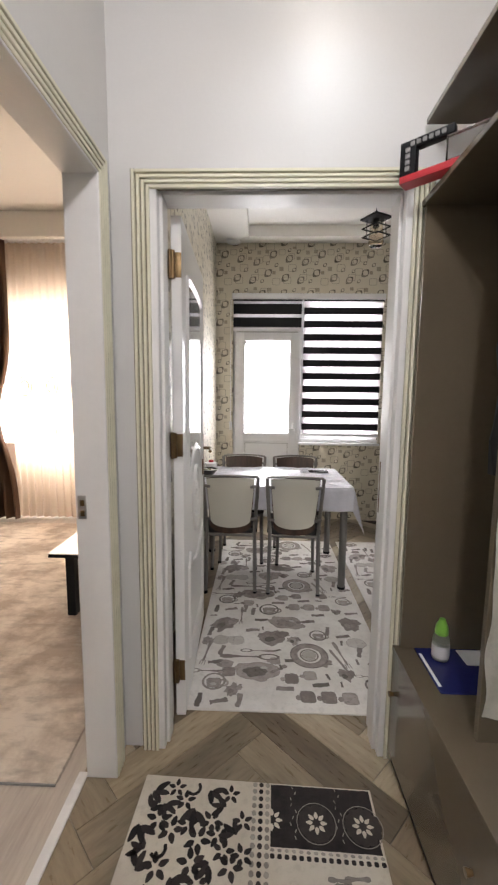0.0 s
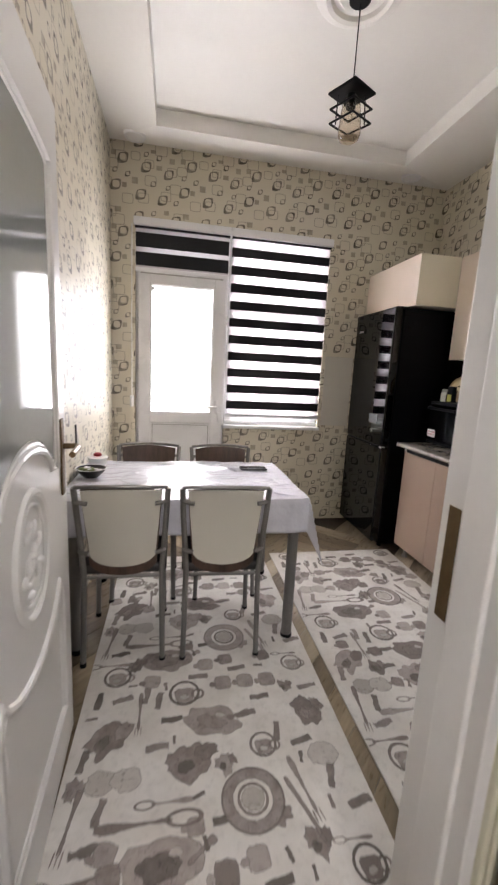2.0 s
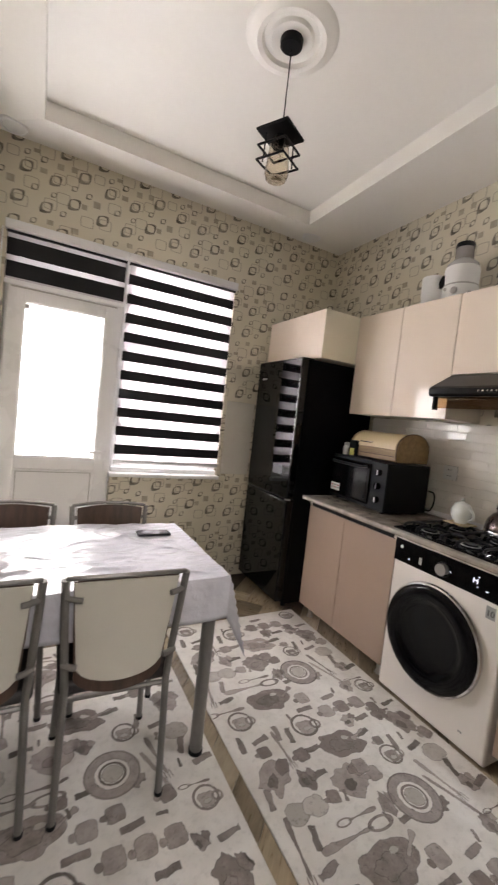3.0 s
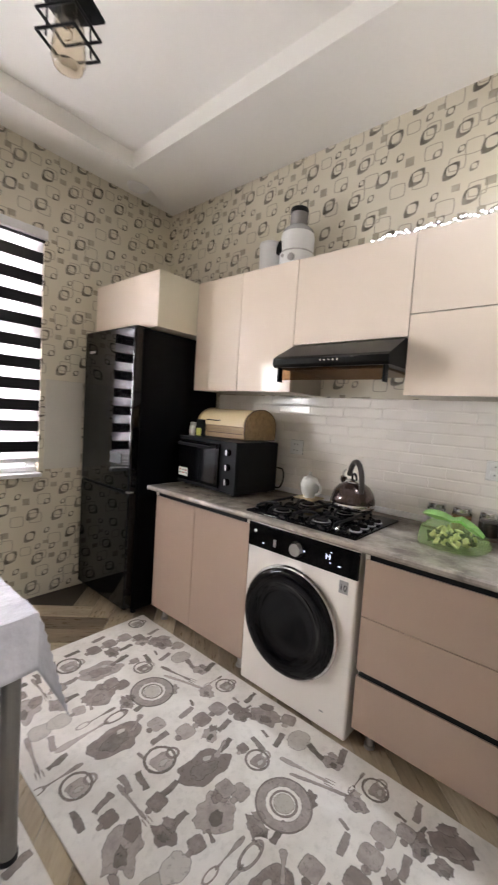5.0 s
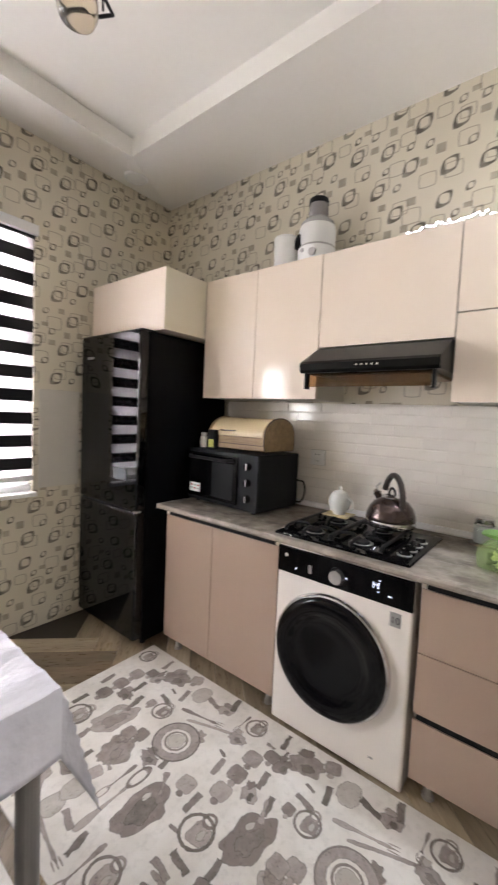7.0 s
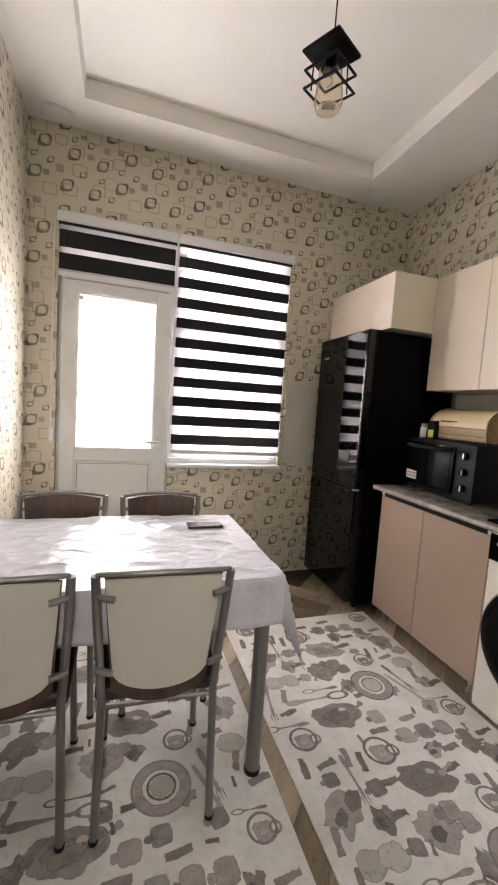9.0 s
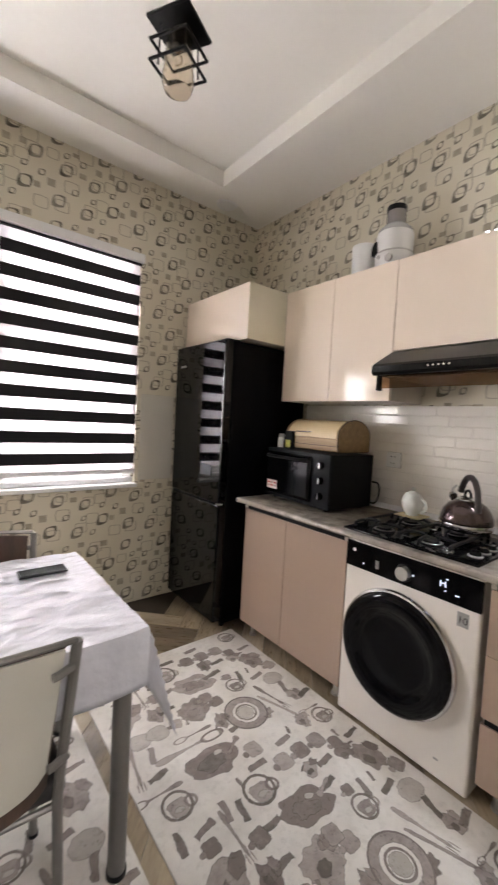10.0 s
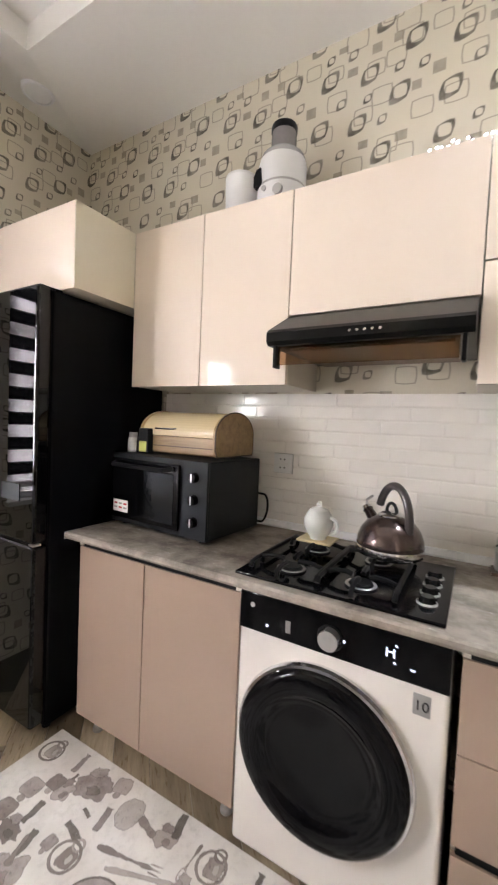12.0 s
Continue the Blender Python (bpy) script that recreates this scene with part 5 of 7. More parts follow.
# ---- on top of the wall cabinets ----
def juicer():
    j = thing("juicer", "white juicer with a dark feed tube on the wall cabinet", "juicer", (2.43, 3.10, 2.195))
    c = (2.43, 3.105, 2.1955)
    part("body", L(c, [(0, 0), (0.092, 0), (0.098, 0.008), (0.099, 0.085), (0.096, 0.10), (0.097, 0.185), (0.092, 0.205), (0.0, 0.21)], 32), PLASTIC_W, j)
    part("collar", L(c, [(0.090, 0.198), (0.092, 0.206), (0.085, 0.226), (0.060, 0.248), (0.046, 0.256)], 32), M("juicer_grey", (0.46, 0.46, 0.46), 0.25), j, "grey transparent-look cover")
    part("feed_tube", L(c, [(0.052, 0.245), (0.050, 0.325), (0.046, 0.325), (0.046, 0.26)], 28), M("juicer_tube", (0.24, 0.225, 0.22), 0.12), j)
    part("pusher", L(c, [(0.0, 0.352), (0.040, 0.355), (0.050, 0.350), (0.053, 0.340), (0.052, 0.322), (0.0, 0.322)], 28), BLACKM, j, "black pusher cap")
    part("band", L(c, [(0.0985, 0.089), (0.0995, 0.093), (0.0970, 0.098)], 32), STEEL, j)
    part("clamp", P([(3.150, 2.285), (3.190, 2.285), (3.190, 2.325), (3.178, 2.350), (3.160, 2.355)], "x", 2.345, 2.372), BLACKM, j, "black side clamp")
    part("dial", C((2.340, 3.075, 2.245), (2.328, 3.075, 2.245), 0.020, seg=22), STEEL, j)
    part("button", C((2.338, 3.135, 2.262), (2.330, 3.135, 2.262), 0.010, seg=16), STEEL, j)
    part("spout", C((2.40, 3.03, 2.225), (2.385, 2.985, 2.215), 0.02, 0.016, 16), BLACKM, j)
    p = thing("pulp_jug", "white plastic pulp jug beside the juicer", "jug", (2.43, 3.275, 2.195))
    c = (2.43, 3.28, 2.1955)
    part("body", L(c, [(0, 0), (0.060, 0), (0.064, 0.01), (0.070, 0.185), (0.066, 0.190), (0.062, 0.18), (0.058, 0.012), (0, 0.012)], 30), PLASTIC_W, p)
    part("lid", L(c, [(0.071, 0.186), (0.068, 0.196), (0, 0.198)], 30), PLASTIC_W, p)

    j.location.y += 0.035
    p.location.y += 0.055


juicer()


def rope_light():
    r = thing("led_rope_light", "lit white led rope light lying on the wall cabinets", "string light", (2.33, 1.9, 2.195))
    part("tube", U([(2.325 + 0.008 * math.sin(k * 1.7), 2.64 - k * 0.06, 2.203 + 0.002 * math.sin(k * 2.3)) for k in range(25)], 0.006, 8), CLEAR, r)
    rnd = random.Random(3)
    for k in range(96):
        y = 2.63 - k * 0.015 + rnd.uniform(-0.004, 0.004)
        bm = bmesh.new()
        bmesh.ops.create_icosphere(bm, subdivisions=1, radius=0.0040, matrix=Matrix.Translation((2.322 + rnd.uniform(-0.006, 0.010), y, 2.210 + rnd.uniform(-0.003, 0.016))))
        part("lamp", bm, LEDSTR, r)


rope_light()

# ---- lamps ----
def ceiling_spot(x, y, z, lit, label):
    """A flush round panel lamp: a slim rim round a flat lens, its can going up into the plaster."""
    sl = thing("ceiling_spot", label, "lamp", (x, y, z), "recessed ceiling spots")
    part("rim", L((x, y, z), [(0.058, 0.006), (0.062, 0.0), (0.070, 0.001), (0.075, 0.008), (0.075, 0.060)], 32), PVC, sl)
    part("lens", L((x, y, z + 0.004), [(0, 0), (0.059, 0.0), (0.059, 0.006), (0.0, 0.006)], 32), SPOTG if lit else PLASTIC_W, sl)


ceiling_spot(2.20, 1.88, 2.884, True, "round white recessed ceiling spot, lit")
ceiling_spot(0.015, 4.385, 2.903, False, "round white recessed ceiling spot, unlit")
ceiling_spot(2.125, 4.335, 2.892, False, "round white recessed ceiling spot, unlit")
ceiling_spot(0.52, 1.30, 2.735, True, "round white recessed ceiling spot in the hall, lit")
# Added rim only, out of view, where the hall point light hangs.
hl = thing("hall_ceiling_lamp", "round white rim added for the unseen hall ceiling lamp", "lamp", (0.36, -0.40, 2.70))
part("rim", L((0.36, -0.40, 2.735), [(0.0, 0.0), (0.10, 0.0), (0.104, 0.008), (0.10, 0.016)], 32), PVC, hl)
structure("ceiling_rose", L((1.075, 3.075, 2.962), [(0.0, -0.014), (0.05, -0.014), (0.060, -0.018), (0.085, -0.018), (0.095, -0.008), (0.115, -0.006), (0.125, -0.020), (0.145, -0.024), (0.160, -0.014), (0.175, -0.010), (0.19, -0.003), (0.195, 0.003)], 48), CEIL, "round white plaster ceiling rose")


def pendant():
    p = thing("pendant_lamp", "black pendant lamp with square wire frames and a glass cylinder", "lamp", (1.075, 3.075, 2.45))
    part("canopy", L((1.075, 3.075, 2.920), [(0, 0.0), (0.038, 0.0), (0.046, 0.006), (0.048, 0.028), (0.0, 0.028)], 28), BLACKM, p)
    part("cord", C((1.075, 3.075, 2.60), (1.080, 3.08, 2.925), 0.0028, seg=8), BLACKM, p)
    cx, cy = 1.085, 3.105
    ang = math.atan2(0.03, -0.105)

    def corner(r, k, z, dx=0.0, dy=0.0):
        a = ang + k * math.pi / 2
        return (cx + dx + r * math.cos(a), cy + dy + r * math.sin(a), z)
    bm = P([corner(0.108, k, 0)[:2] for k in range(4)], "z", 2.588, 2.600)
    bmesh.ops.bevel(bm, geom=list(bm.edges), offset=0.003, segments=2, affect="EDGES")
    part("top_plate", bm, BLACKM, p, "square black top plate")
    for z, dx, dy in ((2.535, 0.004, 0.006), (2.485, 0.010, 0.020)):
        bm = bmesh.new()
        for k in range(4):
            cyl(bm, corner(0.093, k, z, dx, dy), corner(0.093, k + 1, z, dx, dy), 0.0048, seg=8)
            bmesh.ops.create_icosphere(bm, subdivisions=1, radius=0.0052, matrix=Matrix.Translation(corner(0.093, k, z, dx, dy)))
        part("wire_square", bm, BLACKM, p)
    for k in (0, 2):
        part("strut", C(corner(0.060, k, 2.59), corner(0.066, k, 2.48, 0.01, 0.02), 0.003, seg=8), BLACKM, p)
    part("socket", C((cx, cy, 2.535), (cx, cy, 2.590), 0.021, seg=20), BLACKM, p)
    part("bulb_glass", L((cx + 0.008, cy + 0.014, 2.402), [(0.0, 0.0), (0.026, 0.003), (0.044, 0.014), (0.052, 0.034), (0.051, 0.06), (0.046, 0.11), (0.040, 0.173), (0.0385, 0.173), (0.044, 0.11), (0.049, 0.06), (0.050, 0.035), (0.042, 0.016), (0.0, 0.004)], 28), AMBER, p, "clear amber glass cylinder")
    part("filament", U([(cx + 0.01 * math.cos(a), cy + 0.01 * math.sin(a), 2.535 - 0.006 * a) for a in np.linspace(0, 9, 30)], 0.0015, 6), BRASS, p)


pendant()

# ---- table and chairs ----
def dining_table():
    t = thing("dining_table", "four-legged dining table with grey tubular legs", "table", (0.39, 3.25, 0))
    part("tabletop", B(-0.165, 0.945, 2.890, 3.605, 0.722, 0.748, 0.004), WHITE, t)
    part("apron", B(-0.12, 0.90, 2.93, 3.565, 0.655, 0.722, 0.003), WALNUT, t)
    for x in (-0.105, 0.905):
        for y in (2.925, 3.57):
            lg = part("leg", C((x, y, 0.02), (x, y, 0.722), 0.026, seg=20), TUBE, t, "grey metal tube leg")
            part("foot", C((x, y, 0), (x, y, 0.024), 0.029, seg=20), BLACKM, lg, "black rubber foot")


dining_table()


def tablecloth():
    """Top with low creases, hanging down with folds and longer corners."""
    c = thing("tablecloth", "silver-white patterned oilcloth draped over the dining table", "tablecloth", (0.39, 3.25, 0.75))
    bm = bmesh.new()
    x0, x1, y0, y1, drop = -0.172, 0.956, 2.878, 3.616, 0.165
    nx, ny, nd = 170, 120, 10
    us = [(-1 + k / nd) * drop for k in range(nd)] + [(x1 - x0) * k / nx for k in range(nx + 1)] + [(x1 - x0) + drop * (k + 1) / nd for k in range(nd)]
    vs = [(-1 + k / nd) * drop for k in range(nd)] + [(y1 - y0) * k / ny for k in range(ny + 1)] + [(y1 - y0) + drop * (k + 1) / nd for k in range(nd)]
    W, D = x1 - x0, y1 - y0
    grid = []
    for u in us:
        col = []
        for v in vs:
            ou = -u if u < 0 else max(0.0, u - W)
            ov = -v if v < 0 else max(0.0, v - D)
            x, y = x0 + min(max(u, 0), W), y0 + min(max(v, 0), D)
            z = 0.7535
            if ou == 0 and ov == 0:
                calm = min(1.0, min(max(abs(x - p) - a, abs(y - q) - b, 0.0) for p, q, a, b in ((0.79, 3.435, 0.10, 0.06), (-0.095, 3.26, 0.09, 0.09), (-0.10, 3.47, 0.07, 0.07))) / 0.05)
                z += calm * 0.004 * max(0.0, noise.noise((x * 3.1, y * 4.7, 0.3))) + calm * 0.011 * max(0.0, 1 - 6 * abs(noise.noise((x * 3.0 + y * 2.0, y * 3.0 - x, 2.1)))) * (0.4 + noise.noise((x * 4, y * 4, 7.0)))
                for q, amp in ((1.0, 0.007), (2.1, 0.0035)):
                    z += calm * amp * max(0.0, 1 - 4.5 * abs(noise.noise((x * 5 * q + y * 4, y * 7 * q - x * 3, 4.0 + q)))) * max(0.0, 0.55 + 1.3 * noise.noise((x * 3.3, y * 3.3, q)))
            else:
                z -= max(ou, ov) + 0.85 * min(ou, ov)
                out = 0.006 + 0.006 * math.sin((x * 17 if ov > ou else y * 19)) * max(ou, ov) / drop + 0.42 * min(ou, ov)
                if ou > 0:
                    x += (-1 if u < 0 else 1) * (out if u > 0 else 0.002) * (1 if ou >= ov else 0.92)
                if ov > 0:
                    y += (-1 if v < 0 else 1) * out * (1 if ov >= ou else 0.92)
            col.append(bm.verts.new((max(x, WX + 0.004), y, z)))
        grid.append(col)
    for i in range(len(us) - 1):
        for k in range(len(vs) - 1):
            bm.faces.new((grid[i][k], grid[i + 1][k], grid[i + 1][k + 1], grid[i][k + 1]))
    ob = part("cloth", bm, CLOTH, c)
    ob.modifiers.new("thickness", "SOLIDIFY").thickness = 0.0016


tablecloth()


def dining_chair():
    """Faces +y; origin on the floor under the seat's middle."""
    c = thing("dining_chair", "", "chair", (0, 0, 0), "chairs round the table")
    n = 10

    def post(s):
        return [(s * 0.172, -0.190, 0.0), (s * 0.168, -0.178, 0.22), (s * 0.164, -0.170, 0.44), (s * 0.172, -0.176, 0.56), (s * 0.182, -0.196, 0.72), (s * 0.187, -0.214, 0.835)]
    for s in (-1, 1):
        part("back_post", U(post(s), 0.0125, 10), TUBE, c, "grey metal tube post")
        part("leg", U([(s * 0.172, 0.185, 0.0), (s * 0.165, 0.172, 0.25), (s * 0.160, 0.160, 0.425)], 0.0125, 10), TUBE, c, "grey metal tube leg")

    def curve_panel(z0, z1, w0, w1, y_off, th, mat, name, label):
        bm = bmesh.new()
        cols, rows = 14, 8
        f, b = [], []
        for j in range(rows + 1):
            q = j / rows
            z = z0 + (z1 - z0) * q
            w = w0 + (w1 - w0) * q
            yb = -0.172 - 0.046 * max(0.0, (z - 0.46) / 0.38) ** 1.2
            fr, br = [], []
            for i in range(cols + 1):
                s = -1 + 2 * i / cols
                y = yb - 0.024 * (1 - s * s) + y_off
                round_ = 0.018 * (abs(s) ** 8) * ((1 - q) if j < rows / 2 else 0)
                zz = z + 0.012 * (1 - s * s) * q - 0.022 * (1 - s * s) * (1 - q) + round_
                fr.append(bm.verts.new((s * w, y, zz)))
                br.append(bm.verts.new((s * w, y - th, zz)))
            f.append(fr)
            b.append(br)
        for j in range(rows):
            for i in range(cols):
                bm.faces.new((f[j][i], f[j][i + 1], f[j + 1][i + 1], f[j + 1][i]))
                bm.faces.new((b[j][i], b[j + 1][i], b[j + 1][i + 1], b[j][i + 1]))
        for j in range(rows):
            bm.faces.new((f[j][0], f[j + 1][0], b[j + 1][0], b[j][0]))
            bm.faces.new((f[j][-1], b[j][-1], b[j + 1][-1], f[j + 1][-1]))
        for i in range(cols):
            bm.faces.new((f[0][i], b[0][i], b[0][i + 1], f[0][i + 1]))
            bm.faces.new((f[-1][i], f[-1][i + 1], b[-1][i + 1], b[-1][i]))
        return part(name, bm, mat, c, label)
    curve_panel(0.500, 0.822, 0.136, 0.162, 0.004, 0.007, CREAMV, "back_cover", "cream vinyl rear cover")
    curve_panel(0.455, 0.826, 0.140, 0.164, 0.018, 0.012, WALNUT, "backrest", "dark walnut curved backrest")
    bm = bmesh.new()
    top = [(-0.185 + 0.37 * i / 12, -0.214 - 0.026 * (1 - (-1 + i / 6) ** 2), 0.837 + 0.010 * (1 - (-1 + i / 6) ** 2)) for i in range(13)]
    part("top_rail", U(top, 0.008, 8), TUBE, c, "grey metal top rail")
    for z, y in ((0.545, -0.184), (0.775, -0.212)):
        for s in (-1, 1):
            part("clip", U([(s * 0.180, y + 0.002, z), (s * 0.150, y - 0.012, z - 0.004), (s * 0.136, y - 0.016, z - 0.004)], 0.010, 8), TUBE, c)
    seat = B(-0.185, 0.185, -0.170, 0.195, 0.425, 0.475, 0.020, seg=4)
    part("seat", seat, BLACKV, c, "black padded seat")
    part("seat_frame", U([(-0.165, -0.165, 0.415), (0.165, -0.165, 0.415), (0.162, 0.165, 0.415), (-0.162, 0.165, 0.415)], 0.010, 8, True), TUBE, c)
    for s in (-1, 1):
        for y in (-0.190, 0.185):
            part("foot", C((s * 0.172, y, 0), (s * 0.172, y, 0.02), 0.0145, seg=12), BLACKM, c)
    return c


CH = [(0.113, 3.015, 0, "cream-backed grey tube chair tucked under the table near the wall"),
      (0.555, 3.000, -2, "cream-backed grey tube chair tucked under the table's open end"),
      (0.165, 3.500, 179, "walnut-backed grey tube chair on the table's window side by the wall"),
      (0.625, 3.480, 181, "walnut-backed grey tube chair on the table's window side")]
chair = dining_chair()
for k, (x, y, rot, lab) in enumerate(CH):
    ob = chair if k == 0 else copy_thing(chair, pose(x, y, 0, 0, 0, rot))
    if k == 0:
        chair.matrix_basis = pose(x, y, 0, 0, 0, rot)
    ob["label"] = lab

ph = thing("mobile_phone", "dark mobile phone lying on the tablecloth", "phone", (0.79, 3.435, 0.755))
part("case", B(0.712, 0.872, 3.400, 3.470, 0.757, 0.765, 0.003), BLACKM, ph)
part("screen", B(0.717, 0.867, 3.404, 3.466, 0.7652, 0.7658), BLACKG, ph)
bw = thing("snack_bowl", "dark patterned bowl of greens on the table", "bowl", (-0.092, 3.25, 0.755))
part("bowl", L((-0.095, 3.26, 0.7565), [(0.0, 0.0), (0.036, 0.0), (0.040, 0.004), (0.066, 0.030), (0.074, 0.046), (0.070, 0.046), (0.060, 0.030), (0.03, 0.012), (0, 0.011)], 30), BLACKV, bw)
part("rim", L((-0.095, 3.26, 0.7565), [(0.070, 0.045), (0.074, 0.048), (0.0765, 0.045)], 30), PORC, bw, "white rim")
rg = random.Random(2)
for k in range(16):
    bm = bmesh.new()
    a, q = rg.uniform(0, 6.28), rg.uniform(0, 0.045)
    bmesh.ops.create_icosphere(bm, subdivisions=2, radius=1, matrix=Matrix.Translation((-0.095 + q * math.cos(a), 3.26 + q * math.sin(a), 0.7565 + 0.036 + rg.uniform(0, 0.008))) @ Matrix.Rotation(rg.uniform(0, 3), 4, "Z") @ Matrix.Diagonal((0.018, 0.012, 0.008, 1)))
    part("food", bm, M("greens", (0.16, 0.19, 0.07), 0.5, var=0.35, scale=40) if k % 3 else PAPER, bw)
tb = thing("plastic_tub", "white plastic tub with a red lid in a clear bag", "tub", (-0.10, 3.46, 0.755))
part("tub", L((-0.10, 3.47, 0.7565), [(0, 0), (0.042, 0), (0.052, 0.05), (0.0, 0.052)], 26), PLASTIC_W, tb)
part("lid", L((-0.10, 3.47, 0.7565), [(0.0535, 0.048), (0.0545, 0.058), (0.030, 0.064), (0.0, 0.064)], 26), PLASTIC_W, tb)
part("knob", L((-0.10, 3.47, 0.7565), [(0.020, 0.063), (0.022, 0.074), (0.014, 0.082), (0, 0.083)], 20), REDP, tb, "red knob")
sw = thing("wall_cable", "short black cable hanging on the wallpaper", "cable", (WX + 0.004, 3.30, 0.88))
part("cable", U([(WX + 0.006, 3.300, 1.02), (WX + 0.007, 3.302, 0.95), (WX + 0.006, 3.298, 0.88)], 0.005, 8), BLACKM, sw)


# ---- printed rugs ----
def edge_of(bm):
    return bm.verts.layers.float.get("edge") or bm.verts.layers.float.new("edge")


def band(bm, a, b):
    n = len(a)
    for i in range(n):
        bm.faces.new((a[i], a[(i + 1) % n], b[(i + 1) % n], b[i]))


def flat(bm, pts, z, feather=0.007):
    """A thin printed island, with a rim in which the print wears off."""
    lay = edge_of(bm)
    n = len(pts)
    area2 = sum(p[0] * q[1] - q[0] * p[1] for p, q in zip(pts, pts[1:] + pts[:1]))
    if area2 < 0:
        pts, area2 = pts[::-1], -area2
    per = sum(math.hypot(p[0] - q[0], p[1] - q[1]) for p, q in zip(pts, pts[1:] + pts[:1]))
    d = min(feather, 0.30 * area2 / max(per, 1e-6))
    outer, inner = [], []
    for i in range(n):
        (xa, ya), (x, y), (xb, yb) = pts[i - 1], pts[i], pts[(i + 1) % n]
        tx, ty = xb - xa, yb - ya
        k = d / max(math.hypot(tx, ty), 1e-6)
        outer.append(bm.verts.new((x, y, z)))
        inner.append(bm.verts.new((x - ty * k, y + tx * k, z)))
        inner[-1][lay] = 1.0
    band(bm, outer, inner)
    bm.faces.new(inner)


def turn(pts, cx, cy, a):
    c, s = math.cos(a), math.sin(a)
    q = []
    for (xa, ya), (xb, yb) in zip(pts, pts[1:] + pts[:1]):
        q += [(0.78 * xa + 0.22 * xb, 0.78 * ya + 0.22 * yb), (0.22 * xa + 0.78 * xb, 0.22 * ya + 0.78 * yb)]
    return [(cx + x * c - y * s, cy + x * s + y * c) for x, y in q]


def oval(rx, ry, n=18, wob=0.0, seed=0.0):
    q = []
    for i in range(n):
        c, s = math.cos(2 * math.pi * i / n), math.sin(2 * math.pi * i / n)
        k = 1 + 0.55 * wob * (noise.noise((2 * c, 2 * s, seed)) + 0.4 * noise.noise((5 * c, 5 * s, seed + 9)))
        q.append((rx * c * k, ry * s * k))
    return q


def annulus(bm, cx, cy, r0, r1, z, n=28):
    lay = edge_of(bm)
    d = min(0.006, 0.3 * (r1 - r0))
    rings = []
    for r, e in ((r0, 0.35), (r0 + d, 1.0), (r1 - d, 1.0), (r1, 0.35)):
        rings.append([bm.verts.new((cx + r * math.cos(2 * math.pi * i / n), cy + r * math.sin(2 * math.pi * i / n), z)) for i in range(n)])
        for v in rings[-1]:
            v[lay] = e
    for a, b in zip(rings, rings[1:]):
        band(bm, a, b)


def bar_outline(length, w0, w1):
    h = length / 2
    return [(-h, -w0 * 0.7), (-h * 0.6, -w0), (-h * 0.2, -w0 * 0.6), (h * 0.4, -w1 * 0.6), (h * 0.75, -w1), (h, -w1 * 0.6), (h, w1 * 0.6), (h * 0.75, w1), (h * 0.4, w1 * 0.6), (-h * 0.2, w0 * 0.6), (-h * 0.6, w0), (-h, w0 * 0.7)]


